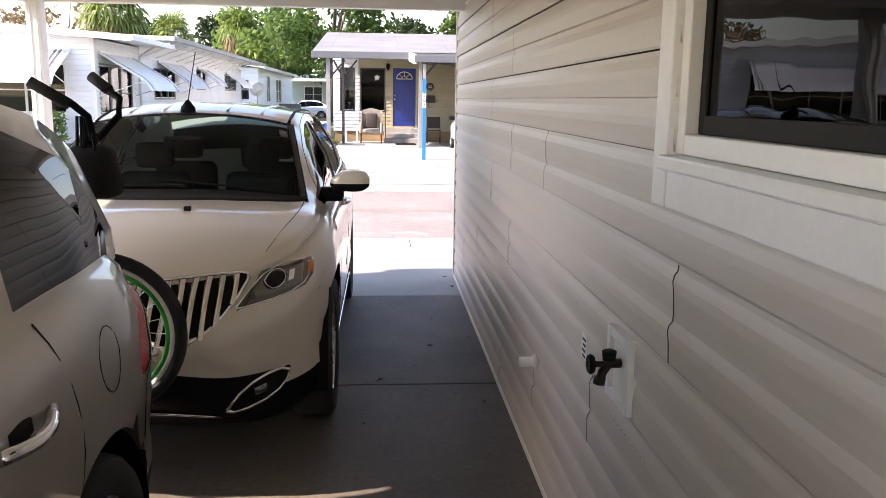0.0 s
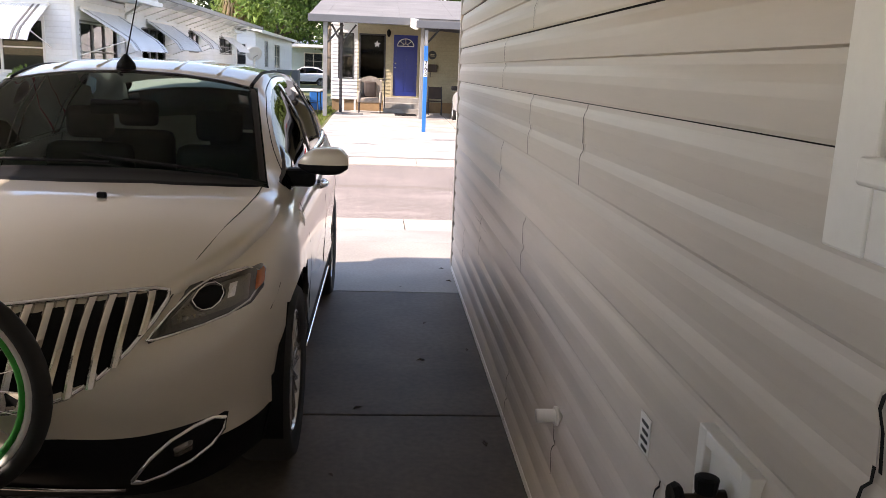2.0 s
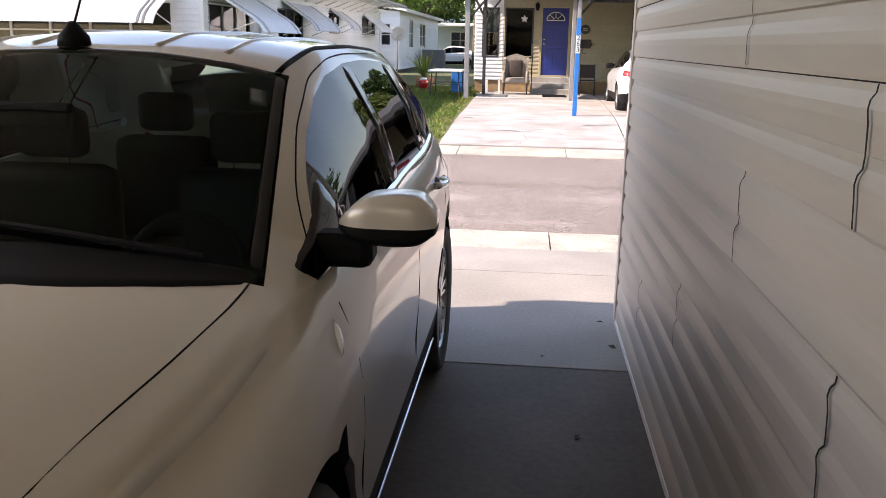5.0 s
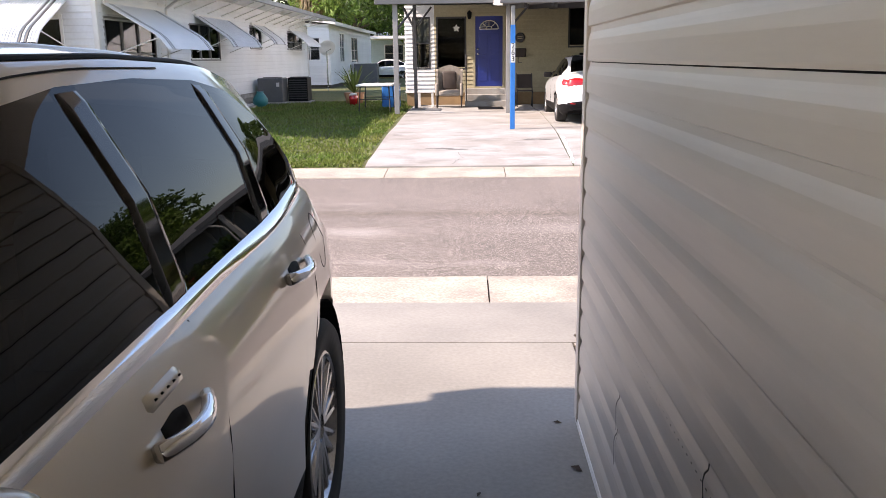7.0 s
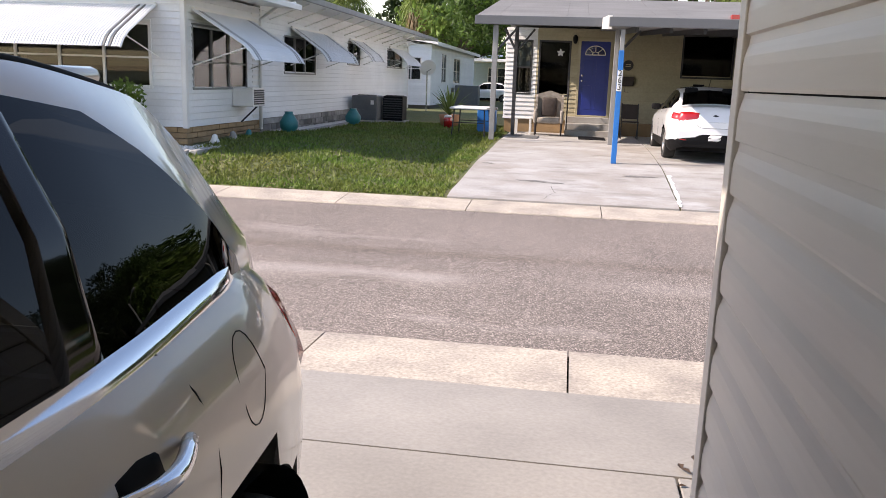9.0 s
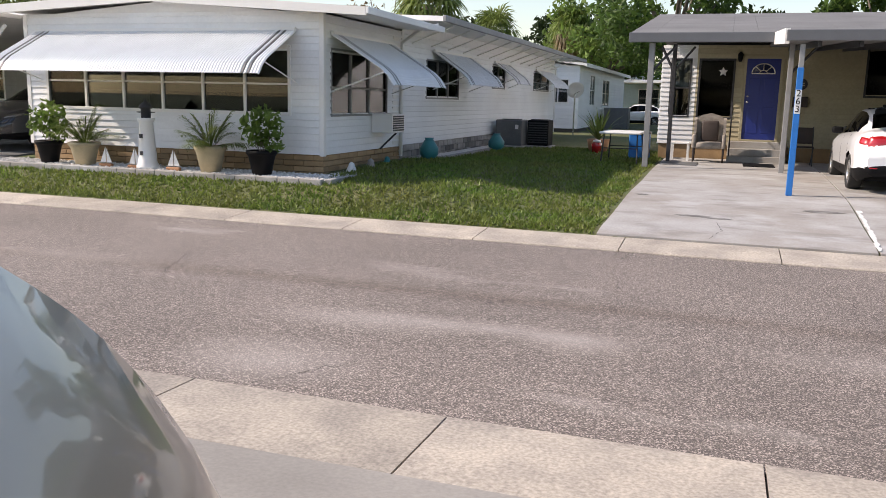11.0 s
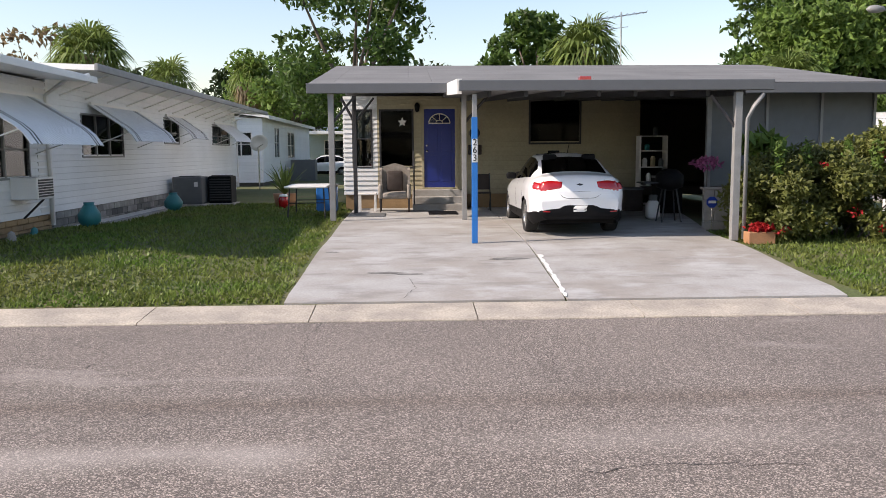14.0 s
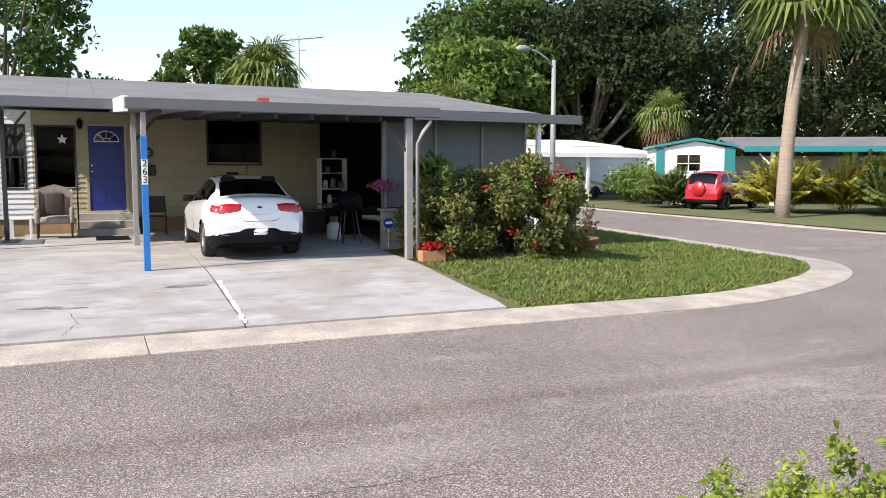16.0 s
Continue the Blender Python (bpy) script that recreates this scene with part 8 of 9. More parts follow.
def plant_pot(x, y, z, r, h, mat, label, kind, seed):
    t = thing("potted_plant", pose(x, y, z), label, "potted plant", "pots by the white house")
    part("pot", lathe(bmesh.new(), [(r * 0.62, 0), (r * 0.9, h * 0.75), (r, h * 0.85), (r * 1.06, h * 0.88), (r * 1.06, h), (r * 0.92, h), (r * 0.88, h * 0.86), (0.01, h * 0.85)], 22), mat, t, smooth=True)
    rg = np.random.default_rng(seed)
    if kind == "palm":
        mesh_object("fronds", *feather_fronds(rg, (0, 0, h * 0.85), 22, 0.75, 0.06, 0.55, 1.45, 20, 0.009, 0.2), M["palm_leaf"], t)
    else:
        mesh_object("foliage", *leaf_cloud(rg, [((0.22 * math.cos(k * 2.1), 0.2 * math.sin(k * 2.1), h + 0.12 + 0.07 * k), (0.18, 0.18, 0.14)) for k in range(8)], 420, 0.06), M["light_leaf"], t)
        bm = bmesh.new()
        for k in range(5):
            tube(bm, [(0.02 * k - 0.04, 0, h * 0.8), (0.2 * math.cos(k * 2.1), 0.18 * math.sin(k * 2.1), h + 0.3)], 0.01, 0.005, 5)
        part("stems", bm, M["bark"], t)
    return t


plant_pot(-12.72, 11.2, 0.285, 0.24, 0.42, M["black"], "black pot with a leafy green shrub on gravel", "bush", 81)
plant_pot(-11.85, 11.15, 0.285, 0.27, 0.42, M["cream_pot"], "cream pot with a small arching palm on gravel", "palm", 82)
plant_pot(-9.12, 11.12, 0.285, 0.27, 0.46, M["cream_pot"], "cream pot with an arching palm on gravel", "palm", 83)
plant_pot(-8.1, 11.12, 0.285, 0.25, 0.42, M["black"], "black square pot with a pale leafy shrub", "bush", 84)
lh = thing("lighthouse_ornament", pose(-10.42, 11.1, 0.285), "white lighthouse garden ornament with a dark lantern top", "ornament")
part("tower", lathe(bmesh.new(), [(0.21, 0), (0.2, 0.06), (0.165, 0.12), (0.12, 0.82), (0.15, 0.86), (0.15, 0.9), (0.01, 0.9)], 20), M["white_trim"], lh, smooth=True)
part("lantern", lathe(bmesh.new(), [(0.085, 0.9), (0.085, 1.06), (0.13, 1.07), (0.09, 1.14), (0.02, 1.2), (0.01, 1.24)], 16), M["dark_metal"], lh, smooth=True)
part("gallery", tube(bmesh.new(), [(0.15 * math.cos(a * math.pi / 10), 0.15 * math.sin(a * math.pi / 10), 1.0) for a in range(21)], 0.008, n=5), M["dark_metal"], lh)
for z in (0.25, 0.55):
    part("window_slot", boxm(-0.02, 0.02, -0.18, -0.13, z, z + 0.07), M["dark_metal"], lh)
for x in (-11.25, -10.0 + 0.2, -10.62):
    sb = thing("sailboat_ornament", pose(x, 11.0, 0.29), "little sailboat garden ornament with white sails", "ornament", "small sailboat ornaments")
    part("hull", boxm(-0.14, 0.14, -0.04, 0.04, 0, 0.06, 0.02), M["terracotta"], sb)
    bm = bmesh.new()
    prism(bm, [(-0.12, 0.08), (0.0, 0.36), (0.0, 0.08)], "y", -0.005, 0.005)
    b2 = bmesh.new()
    prism(b2, [(0.02, 0.08), (0.02, 0.33), (0.13, 0.08)], "y", -0.005, 0.005)
    part("sail", b2, M["white_trim"], sb)
    part("sail", bm, M["white_trim"], sb)
# window air conditioner on its bracket
wa = thing("window_air_conditioner", pose(0, 0, 0), "beige window air conditioner on a steel bracket", "air conditioner")
part("case", boxm(-7.24, -6.8, 13.75, 14.4, 0.95, 1.32, 0.015), M["white_trim"], wa)
for i in range(7):
    part("louvre", boxm(-6.799, -6.79, 13.8, 14.35, 0.99 + i * 0.044, 1.02 + i * 0.044), M["dark_metal"], wa)
part("bracket", tube(bmesh.new(), [(-6.85, 14.1, 0.95), (-7.2, 14.1, 0.62)], 0.018, n=6), M["dark_metal"], wa)
for i, (y, r) in enumerate([(15.75, 0.2), (21.3, 0.22)]):
    jar = thing("teal_urn", pose(-6.75, y, lawn_height(-6.75, y) - 0.01), "squat glossy teal garden urn", "urn", "teal urns")
    part("body", lathe(bmesh.new(), [(0.1, 0), (r, 0.12), (r * 1.05, 0.25), (r * 0.6, 0.4), (r * 0.45, 0.44), (r * 0.5, 0.48), (0.02, 0.47)], 20), M["teal"], jar, smooth=True)
for i, (x, y, c) in enumerate([(-7.0, 14.0, "teal"), (-6.98, 12.3, "white_trim"), (-6.95, 13.1, "drive"), (-7.05, 13.3, "drive")]):
    orn = thing("garden_ornament", pose(x, y, 0.285), "small garden ornament on the gravel", "ornament", "small garden ornaments")
    part("body", lathe(bmesh.new(), [(0.09, 0), (0.1, 0.05), (0.06, 0.12), (0.05, 0.17), (0.01, 0.2)], 12), M[c], orn, smooth=True)
# condenser units
for x0, x1, y0, y1, c, lb in ((-7.22, -6.42, 22.9, 23.7, "grey_metal", "square grey air conditioner condenser on a pad"), (-6.36, -5.72, 23.4, 24.1, "black", "black slatted air conditioner condenser on a pad")):
    zb = lawn_height(x0, y0)
    ac = thing("condenser_unit", pose(0, 0, 0), lb, "air conditioner", "condenser units")
    part("pad", boxm(x0 - 0.08, x1 + 0.08, y0 - 0.08, y1 + 0.08, zb - 0.05, zb + 0.06, 0.01), M["drive"], ac)
    part("case", boxm(x0, x1, y0, y1, zb + 0.06, zb + 0.82, 0.03), M[c], ac)
    for i in range(9):
        part("slat", boxm(x0 + 0.03, x1 - 0.03, y0 - 0.012, y0 - 0.002, zb + 0.14 + i * 0.072, zb + 0.175 + i * 0.072), M["dark_metal"] if c == "black" else M["grey_metal"], ac)
    part("label", boxm(x1 - 0.2, x1 - 0.1, y0 - 0.018, y0 - 0.013, zb + 0.55, zb + 0.68), M["white_trim"], ac) if c != "black" else None
    part("fan_grille", lathe(bmesh.new(), [(0.02, 0), (0.3, 0), (0.3, 0.02), (0.02, 0.02)], 20, pose((x0 + x1) / 2, (y0 + y1) / 2, zb + 0.82)), M["dark_metal"], ac)
far_ac = thing("condenser_unit", pose(0, 0, 0), "grey air conditioner condenser beside the far house", "air conditioner", "condenser units")
part("case", boxm(-7.0, -5.7, 44.0, 45.0, 0.1, 1.35, 0.03), M["grey_metal"], far_ac)
# satellite dish
ds = thing("satellite_dish", pose(-6.75, 33.5, 0.2), "white satellite dish on a thin pole", "dish")
part("pole", tube(bmesh.new(), [(0, 0, 0), (0, 0, 1.75)], 0.03, n=8), M["alloy"], ds)
part("reflector", lathe(bmesh.new(), [(0.01, 0.0), (0.2, -0.03), (0.36, -0.1), (0.37, -0.09), (0.2, -0.015), (0.01, 0.02)], 24, pose(0, 0, 1.95, -65, 0, 25)), M["white_trim"], ds, smooth=True)
part("feed_arm", tube(bmesh.new(), [(0.0, 0.0, 1.75), (0.25, -0.45, 1.85)], 0.015, n=6), M["alloy"], ds)
# yucca tub, red cooler, folding table, blue bin
yu = thing("spiky_plant_tub", pose(-4.1, 22.6, lawn_height(-4.1, 22.6)), "spiky sword-leaved plant in a brown tub", "potted plant")
part("tub", lathe(bmesh.new(), [(0.25, 0), (0.33, 0.36), (0.3, 0.36), (0.02, 0.33)], 18), M["terracotta"], yu, smooth=True)
vs, fs = [], []
rng = np.random.default_rng(33)
for i in range(34):
    a, e = i * 2.4, 0.5 + 0.9 * rng.random()
    d = Vector((math.cos(a) * math.cos(e), math.sin(a) * math.cos(e), math.sin(e)))
    sd, l = d.cross(Vector((0, 0, 1))).normalized() * 0.035, 0.75 + 0.45 * rng.random()
    o, b = len(vs), Vector((0, 0, 0.34))
    for p in (b - sd, b + sd, b + d * l * 0.6 + sd * 0.8, b + d * l * 0.6 - sd * 0.8, b + d * l - Vector((0, 0, 0.12 * l))):
        vs.append(tuple(p))
    fs += [(o, o + 1, o + 2, o + 3), (o + 3, o + 2, o + 4)]
mesh_object("leaves", vs, fs, M["palm_leaf"], yu)
rc = thing("red_jug", pose(-4.05, 22.0, lawn_height(-4.05, 22.0)), "small red jug with a white lid on the lawn", "jug")
part("body", lathe(bmesh.new(), [(0.13, 0), (0.14, 0.26), (0.11, 0.3), (0.02, 0.3)], 16), M["red_lens"], rc, smooth=True)
part("lid", lathe(bmesh.new(), [(0.12, 0.3), (0.1, 0.36), (0.02, 0.37)], 16), M["white_trim"], rc, smooth=True)
tb = thing("folding_table", pose(-2.95, 18.9, lawn_height(-2.95, 18.9)), "white folding table on dark tubular legs on the lawn", "table")
part("tabletop", boxm(-0.5, 0.45, -0.75, 0.75, 0.68, 0.73, 0.02), M["white_trim"], tb)
for y in (-0.55, 0.55):
    for x in (-0.4, 0.35):
        part("leg", tube(bmesh.new(), [(x, y, 0.68), (x * 1.1, y * 1.25, 0.0)], 0.016, n=8), M["dark_metal"], tb)
    part("crossbar", tube(bmesh.new(), [(-0.42, y * 1.12, 0.35), (0.37, y * 1.12, 0.35)], 0.012, n=6), M["dark_metal"], tb)
bb = thing("blue_bin", pose(-2.75, 20.6, lawn_height(-2.75, 20.6)), "blue plastic storage bin with a grey lid", "bin")
part("body", boxm(-0.25, 0.25, -0.25, 0.25, 0.0, 0.62, 0.03), M["blue_paint"], bb)
part("lid", boxm(-0.27, 0.27, -0.27, 0.27, 0.62, 0.68, 0.02), M["grey_metal"], bb)

# ---- porch and carport of the cream house ----
PZ = lawn_height(0, 19.8) + 0.032
ch2 = thing("wing_armchair", pose(-1.05, 19.9, PZ), "worn pale wing armchair with a dark cushion by the door", "chair")
part("seat", boxm(-0.3, 0.3, -0.35, 0.25, 0.32, 0.48, 0.05), M["wicker"], ch2, smooth=True)
bk2 = bmesh.new()
prism(bk2, [(-0.34, 0.45), (-0.36, 1.0), (-0.22, 1.1), (0, 1.16), (0.22, 1.1), (0.36, 1.0), (0.34, 0.45)], "y", 0.2, 0.32)
part("backrest", bk2, M["wicker"], ch2)
part("cushion", boxm(-0.2, 0.2, 0.08, 0.2, 0.48, 0.98, 0.05), M["dark_seat"], ch2, smooth=True)
for x in (-0.34, 0.34):
    part("armrest", boxm(x - 0.05, x + 0.05, -0.35, 0.3, 0.32, 0.66, 0.04), M["wicker"], ch2, smooth=True)
    wg = bmesh.new()
    prism(wg, [(0.3, 0.66), (0.3, 1.05), (0.08, 1.0), (0.05, 0.66)], "x", x - 0.03, x + 0.03)
    part("wing", wg, M["wicker"], ch2)
    for y in (-0.3, 0.25):
        part("leg", tube(bmesh.new(), [(x, y, 0.33), (x, y, 0.0)], 0.03, 0.018, 8), M["dark_seat"], ch2)
stl = thing("side_table", pose(-1.72, 20.1, PZ), "small white slatted side table", "table")
part("tabletop", boxm(-0.22, 0.22, -0.22, 0.22, 0.4, 0.44, 0.008), M["white_trim"], stl)
for x in (-0.19, 0.19):
    for y in (-0.19, 0.19):
        part("leg", boxm(x - 0.025, x + 0.025, y - 0.025, y + 0.025, 0, 0.4), M["white_trim"], stl)
for x0, x1, y0, y1, c, lb in ((-2.05, -1.25, 18.2, 19.2, "grey_metal", "flat grey porch mat"), (-0.25, 0.42, 18.7, 19.7, "black", "dark ribbed door mat")):
    z = lawn_height(0, y1) + 0.03
    tagged(part("door_mat", boxm(x0, x1, y0, y1, z - 0.01, z + 0.018, 0.004), M[c]), lb, "mat")
hr = thing("hand_rail", pose(0, 0, 0), "thin dark iron hand rail beside the steps", "rail")
part("rail", tube(bmesh.new(), [(-0.58, 20.25, PZ), (-0.58, 20.25, 1.35), (-0.58, 21.05, 1.7)], 0.018, n=8), M["dark_metal"], hr)
mb = thing("mailbox", pose(0.98, 21.04, 1.62), "brown metal letter box on the cream wall", "mailbox")
part("box", boxm(-0.17, 0.17, -0.1, 0.08, 0, 0.25, 0.02), M["dark_seat"], mb)
part("hook", tube(bmesh.new(), [(-0.05, -0.05, 0), (-0.05, -0.05, -0.16), (0.05, -0.05, -0.16)], 0.01, n=5), M["dark_metal"], mb)
osg = thing("oval_sign", pose(0.98, 21.08, 2.17), "dark oval house sign on the cream wall", "sign")
part("plate", lathe(bmesh.new(), [(0.005, -0.02), (0.13, -0.02), (0.14, 0.0), (0.005, 0.0)], 20, None, "y"), M["dark_metal"], osg)
for i in range(2):
    part("marks", boxm(-0.07, 0.07, -0.027, -0.021, 0.01 - 0.05 * i, 0.035 - 0.05 * i), M["cream_siding"], osg)
wl = thing("wall_lamp", pose(-0.48, 21.06, 2.82), "small black wall lantern above the porch", "lamp")
part("lantern", lathe(bmesh.new(), [(0.03, -0.12), (0.06, -0.05), (0.07, 0.06), (0.02, 0.12)], 12), M["black"], wl, smooth=True)
star = thing("star_ornament", pose(-0.86, 21.11, 2.45), "white star ornament hung in the dark window", "ornament")
bm = bmesh.new()
prism(bm, [((0.12 if k % 2 == 0 else 0.055) * math.sin(k * math.pi / 5), (0.12 if k % 2 == 0 else 0.055) * math.cos(k * math.pi / 5)) for k in range(10)], "y", -0.06, -0.045)
part("star", bm, M["white_trim"], star)
shf = thing("storage_shelf", pose(5.3, 20.2, PZ), "white open storage shelf loaded with jars", "shelf")
for x in (-0.33, 0.33):
    part("side_panel", boxm(x - 0.015, x + 0.015, -0.18, 0.18, 0, 1.78), M["white_trim"], shf)
for z in (0.1, 0.55, 1.0, 1.4, 1.76):
    part("shelf_board", boxm(-0.315, 0.315, -0.18, 0.18, z, z + 0.025), M["white_trim"], shf)
for i, (x, z, h, c) in enumerate([(-0.2, 1.025, 0.22, "white_trim"), (0.0, 1.025, 0.26, "cream_pot"), (0.2, 1.025, 0.2, "grey_metal"), (-0.1, 0.575, 0.3, "white_trim"), (0.15, 0.575, 0.25, "dark_seat"), (0.05, 1.785, 0.2, "grey_metal"), (-0.15, 1.425, 0.16, "teal")]):
    j = thing("jar", pose(5.3 + x, 20.1, PZ + z), "storage jar on the white shelf", "jar", "jars on the shelf")
    part("body", lathe(bmesh.new(), [(0.06, 0), (0.065, h * 0.8), (0.04, h * 0.9), (0.045, h), (0.01, h)], 12), M[c], j, smooth=True)
gr = thing("barbecue_grill", pose(4.55, 16.4, lawn_height(0, 16.4) + 0.032), "black kettle grill on a wheeled stand", "grill")
part("firebox", lathe(bmesh.new(), [(0.05, 0.62), (0.26, 0.7), (0.29, 0.84), (0.28, 0.86), (0.27, 0.95), (0.15, 1.05), (0.02, 1.07)], 20), M["black"], gr, smooth=True)
part("side_tray", boxm(-0.62, -0.28, -0.2, 0.2, 0.78, 0.81, 0.01), M["dark_metal"], gr)
for a in (45, 135, 225, 315):
    part("leg", tube(bmesh.new(), [(0.15 * math.cos(radians(a)), 0.15 * math.sin(radians(a)), 0.68), (0.28 * math.cos(radians(a)), 0.28 * math.sin(radians(a)), 0.0)], 0.016, n=6), M["dark_metal"], gr)
tk = thing("gas_bottle", pose(4.4, 17.0, lawn_height(0, 17) + 0.032), "small white gas bottle on the carport floor", "gas bottle")
part("bottle", lathe(bmesh.new(), [(0.1, 0), (0.15, 0.05), (0.15, 0.3), (0.08, 0.4), (0.03, 0.42)], 16), M["white_trim"], tk, smooth=True)
part("collar", lathe(bmesh.new(), [(0.09, 0.38), (0.09, 0.5), (0.085, 0.5), (0.085, 0.38)], 14), M["grey_metal"], tk)
for x, y, w, h, c in ((3.6, 20.4, 0.5, 0.55, "dark_seat"), (4.15, 20.3, 0.4, 0.7, "dark_metal"), (4.6, 19.4, 0.45, 0.5, "dark_seat"), (5.2, 18.6, 0.6, 0.8, "black")):
    bx = thing("storage_box", pose(x, y, PZ), "dark storage box in the shaded carport", "box", "carport clutter")
    part("body", boxm(-w / 2, w / 2, -0.2, 0.2, 0, h, 0.02), M[c], bx)
    part("lid", boxm(-w / 2 - 0.015, w / 2 + 0.015, -0.215, 0.215, h, h + 0.05, 0.01), M["grey_metal"], bx)
chr2 = thing("folding_chair", pose(1.05, 19.9, PZ), "dark tubular folding chair by the wall", "chair")
part("seat", boxm(-0.22, 0.22, -0.2, 0.2, 0.42, 0.45, 0.01), M["dark_seat"], chr2)
part("backrest", boxm(-0.22, 0.22, 0.2, 0.23, 0.5, 0.88, 0.01), M["dark_seat"], chr2)
for x in (-0.21, 0.21):
    part("leg", tube(bmesh.new(), [(x, -0.2, 0.0), (x, 0.22, 0.9)], 0.014, n=6), M["dark_metal"], chr2)
    part("leg", tube(bmesh.new(), [(x, 0.25, 0.0), (x, -0.18, 0.44)], 0.014, n=6), M["dark_metal"], chr2)
lw = thing("wall_planter_blocks", pose(0, 0, 0), "low grey block wall beside the carport post", "wall", kind="structure")
courses(lw, M["drive"], "x", 15.3, 4.85, 5.6, 0.16, 4, 0.4, 0.2, -1)
part("cap", boxm(4.82, 5.62, 15.2, 15.42, 0.955, 1.0, 0.01), M["drive"], lw)
sg2 = thing("yard_sign", pose(4.93, 15.05, 0.18), "blue eight-sided security sign on a stake", "sign")
part("stake", tube(bmesh.new(), [(0, 0, 0), (0, 0, 0.5)], 0.008, n=5), M["alloy"], sg2)
part("panel", lathe(bmesh.new(), [(0.005, -0.012), (0.11, -0.012), (0.11, 0.0), (0.005, 0.0)], 8, pose(0, 0, 0.55, 0, 22.5, 0), "y"), M["sign_blue"], sg2)
part("mark", boxm(-0.07, 0.07, -0.018, -0.013, 0.53, 0.58), M["white_trim"], sg2)
pb = thing("planter_box", pose(5.05, 13.2, lawn_height(5, 13.2)), "pale planter box with red flowers", "planter")
part("box", boxm(-0.22, 0.22, -0.12, 0.12, 0, 0.2, 0.01), M["terracotta"], pb)
mesh_object("flowers", *leaf_cloud(np.random.default_rng(90), [((0, 0, 0.26), (0.2, 0.14, 0.09))], 200, 0.045), M["red_petal"], pb)
fpz = thing("flower_stand", pose(5.35, 16.5, 1.0), "pink and white flowers on the porch wall", "flowers")
mesh_object("flowers", *leaf_cloud(np.random.default_rng(91), [((0, 0, 0.42), (0.32, 0.1, 0.14))], 160, 0.05), M["pink_petal"], fpz)
part("stems", tube(bmesh.new(), [(0, 0, -0.1), (0, 0, 0.4)], 0.01, n=5), M["bark"], fpz)
rp2 = thing("potted_shrub", pose(9.6, 15.2, lawn_height(9.6, 15.2)), "terracotta pot with a straggly half-dry plant", "potted plant")
part("pot", lathe(bmesh.new(), [(0.17, 0), (0.23, 0.26), (0.26, 0.27), (0.26, 0.34), (0.22, 0.34), (0.02, 0.31)], 20), M["terracotta"], rp2, smooth=True)
mesh_object("foliage", *leaf_cloud(np.random.default_rng(92), [((0, 0, 0.55), (0.2, 0.18, 0.22)), ((0.05, 0, 0.9), (0.12, 0.1, 0.2))], 130, 0.05), M["dry_leaf"], rp2)
bm = bmesh.new()
for k in range(6):
    tube(bm, [(0, 0, 0.3), (0.12 * math.cos(k), 0.1 * math.sin(k), 0.95 + 0.03 * k)], 0.008, 0.004, 5)
part("stems", bm, M["bark"], rp2)
dp = part("downspout", tube(bmesh.new(), [(5.1, 13.35, 2.6), (4.95, 13.36, 2.4), (4.86, 13.38, 2.2), (4.86, 13.38, 0.22)], 0.035, n=6), M["grey_post"], ch, smooth=True)

# ---- cracks, stains and litter ----
def ribbon(name, label, pts, w, zfun, mat, parent=None, jitter=0.05, seed=0):
    rg = np.random.default_rng(seed)
    path = []
    for a, b in zip(pts, pts[1:]):
        n = max(2, int(math.hypot(b[0] - a[0], b[1] - a[1]) / 0.08))
        for i in range(n):
            t = i / n
            path.append((a[0] + (b[0] - a[0]) * t + jitter * rg.normal() * 0.5, a[1] + (b[1] - a[1]) * t + jitter * rg.normal() * 0.5))
    path.append(pts[-1])
    vs, fs = [], []
    for i, p in enumerate(path):
        q0, q1 = path[max(0, i - 1)], path[min(len(path) - 1, i + 1)]
        dx, dy = q1[0] - q0[0], q1[1] - q0[1]
        l = math.hypot(dx, dy) + 1e-6
        ww = w * (0.5 + rg.random())
        for s in (-1, 1):
            x, y = p[0] - dy / l * ww * s, p[1] + dx / l * ww * s
            vs.append((x, y, zfun(x, y)))
    for i in range(len(path) - 1):
        fs.append((2 * i, 2 * i + 1, 2 * i + 3, 2 * i + 2))
    ob = mesh_object(name, vs, fs, M[mat], parent)
    return ob if parent else tagged(ob, label, "crack", kind="structure")


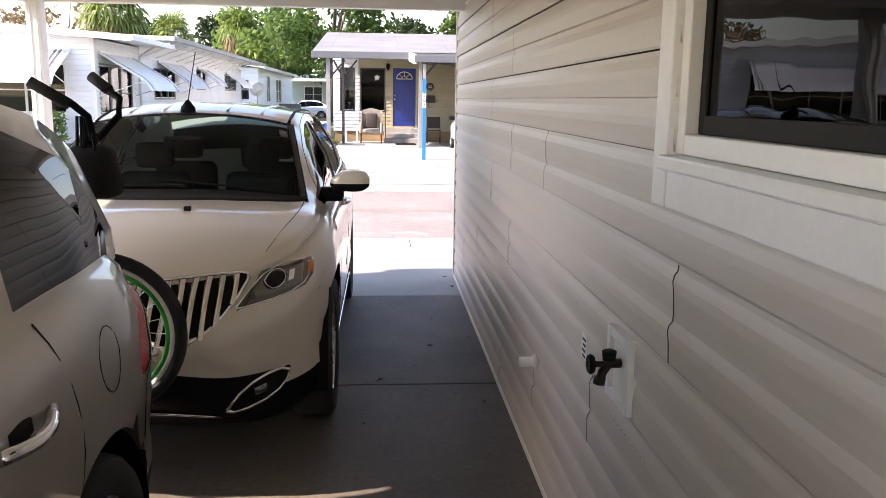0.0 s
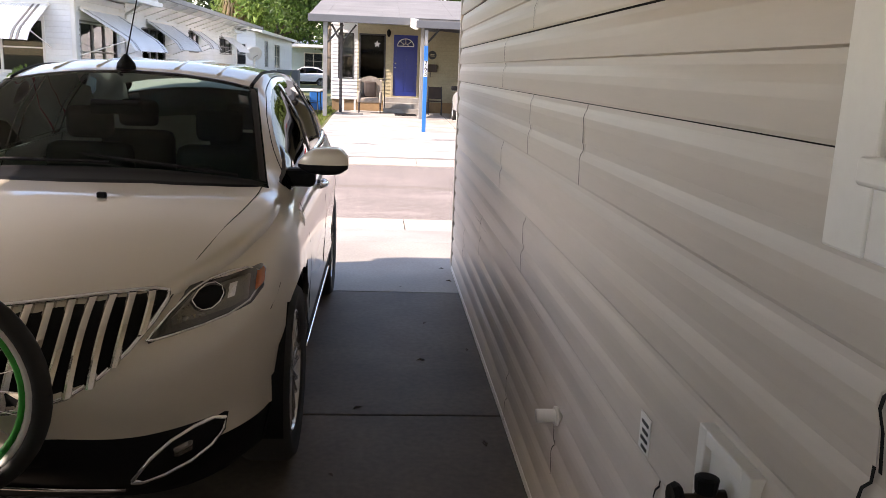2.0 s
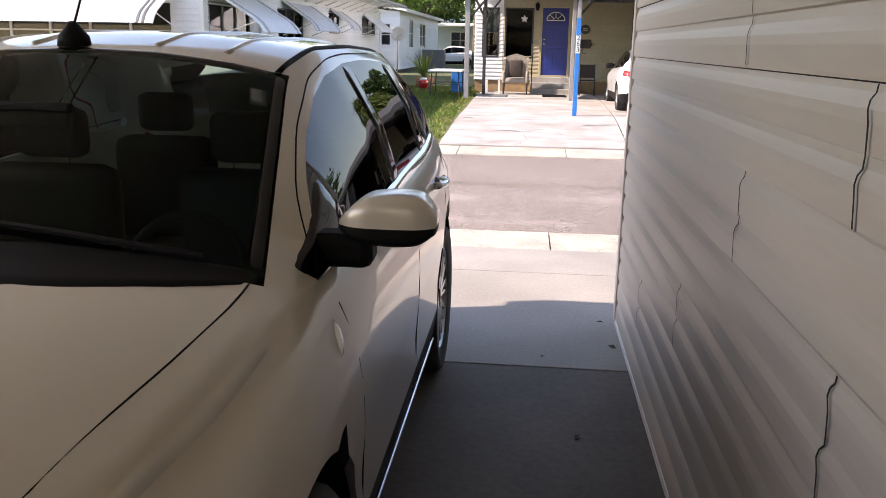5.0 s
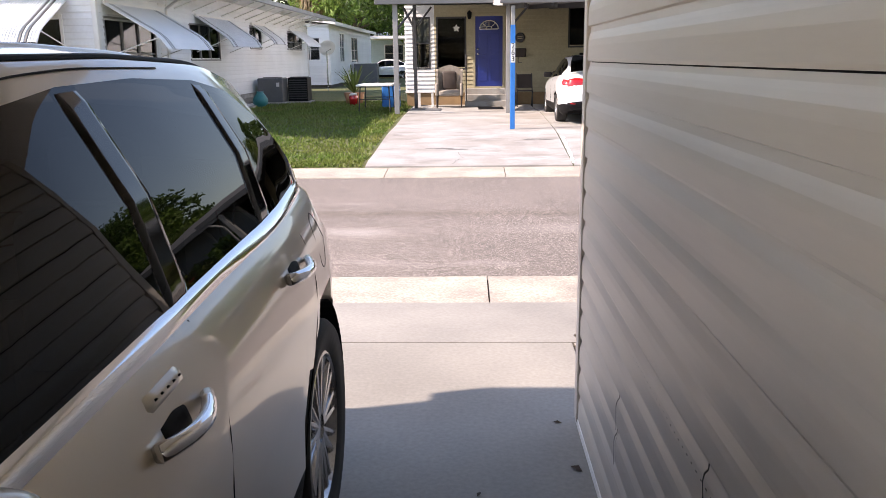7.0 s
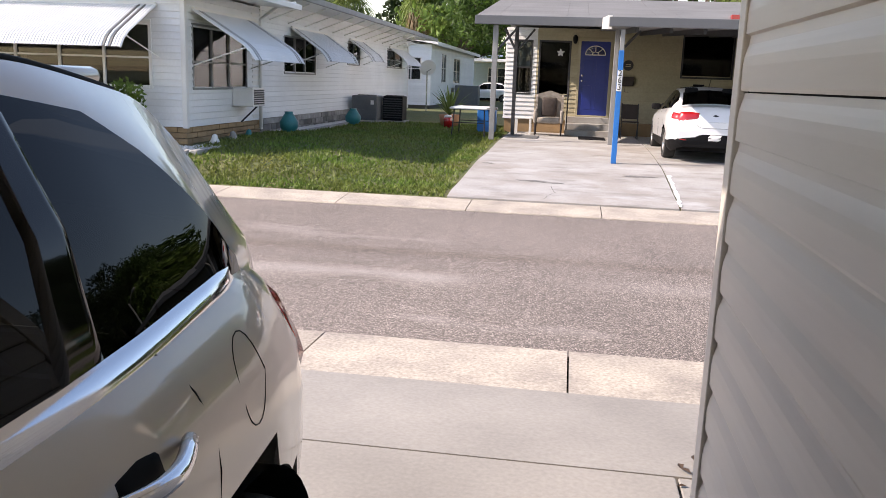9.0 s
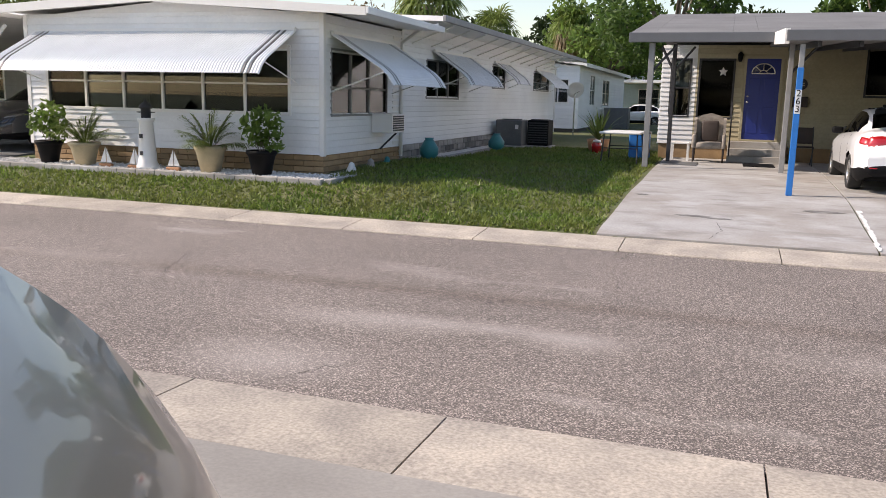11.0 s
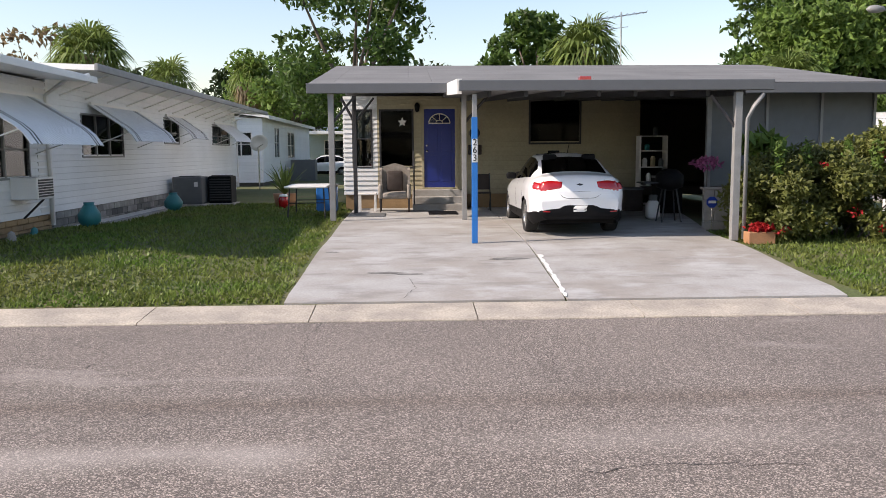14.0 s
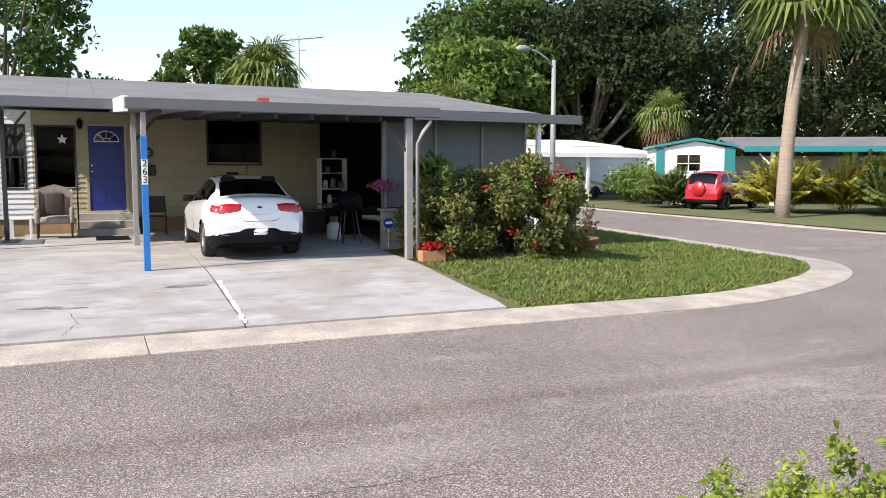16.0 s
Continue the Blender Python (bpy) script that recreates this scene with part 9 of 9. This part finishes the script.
rz = lambda x, y: -0.1155
for i, pts in enumerate([[(-1.65, 8.6), (-1.7, 7.6), (-1.55, 6.6)], [(0.3, 4.41), (0.78, 4.51), (1.6, 4.48)], [(-6.2, 6.4), (-5.9, 5.6), (-5.6, 5.2)], [(-2.6, 5.6), (-2.1, 5.9)], [(-4.0, 7.9), (-3.4, 7.4), (-3.5, 6.7)], [(-3.3, 3.1), (-2.9, 3.7)], [(2.6, 7.9), (2.9, 7.2)], [(0.2, 7.6), (0.6, 7.0), (0.5, 6.5)], [(6.0, 6.8), (7.5, 7.1)]]):
    ribbon("trim_road_crack", "thin dark crack in the asphalt", pts, 0.003, rz, "crack", None, 0.05, i)
dz = lambda x, y: lawn_height(0, y) + 0.0345
ribbon("drive_crack", "", [(-0.75, 9.5), (-0.62, 10.0), (-0.7, 10.6)], 0.0025, dz, "crack", dv, 0.03, 41)
ribbon("joint_filler", "", [(1.14, 9.5), (1.2, 10.6), (1.26, 12.2)], 0.03, dz, "white_trim", dv, 0.02, 42)
def stain(name, x, y, rx, ry, seed, parent, zf):
    rg = np.random.default_rng(seed)
    n = 26
    rim = [(x + rx * math.cos(2 * math.pi * k / n) * (0.6 + 0.6 * rg.random()), y + ry * math.sin(2 * math.pi * k / n) * (0.6 + 0.6 * rg.random())) for k in range(n)]
    vs = [(x, y, zf(x, y))] + [(p[0], p[1], zf(p[0], p[1])) for p in rim]
    mesh_object(name, vs, [(0, k + 1, (k + 1) % n + 1) for k in range(n)], M["stain"], parent)
for i, (x, y, rx, ry) in enumerate([(-1.0, 11.0, 0.28, 0.07), (-0.7, 10.9, 0.2, 0.05), (0.75, 11.9, 0.3, 0.1), (-1.9, 12.6, 0.12, 0.05)]):
    stain("stain", x, y, rx, ry, 200 + i, dv, dz)
rng = np.random.default_rng(61)
for i in range(22):
    x, y = (-2.9 + 2.8 * rng.random(), -7.0 + 7.0 * rng.random()) if i < 9 else (0.1 + 0.35 * rng.random(), 0.9 + 0.4 * rng.random())
    if -2.95 < x < -0.95 and y < 0:
        x = -0.9 + 0.85 * rng.random()
    lf = thing("dead_leaf", pose(x, y, 0.0015, 0, 0, 360 * rng.random()), "dry brown leaf lying on the concrete", "leaf", "fallen leaves")
    s = 0.018 + 0.02 * rng.random()
    mesh_object("blade", [(-s, 0, 0), (0, s * 0.5, s * 0.35), (s * 1.2, 0, 0.002), (0, -s * 0.5, s * 0.2)], [(0, 1, 2), (0, 2, 3)], M["leaf_litter"], lf)
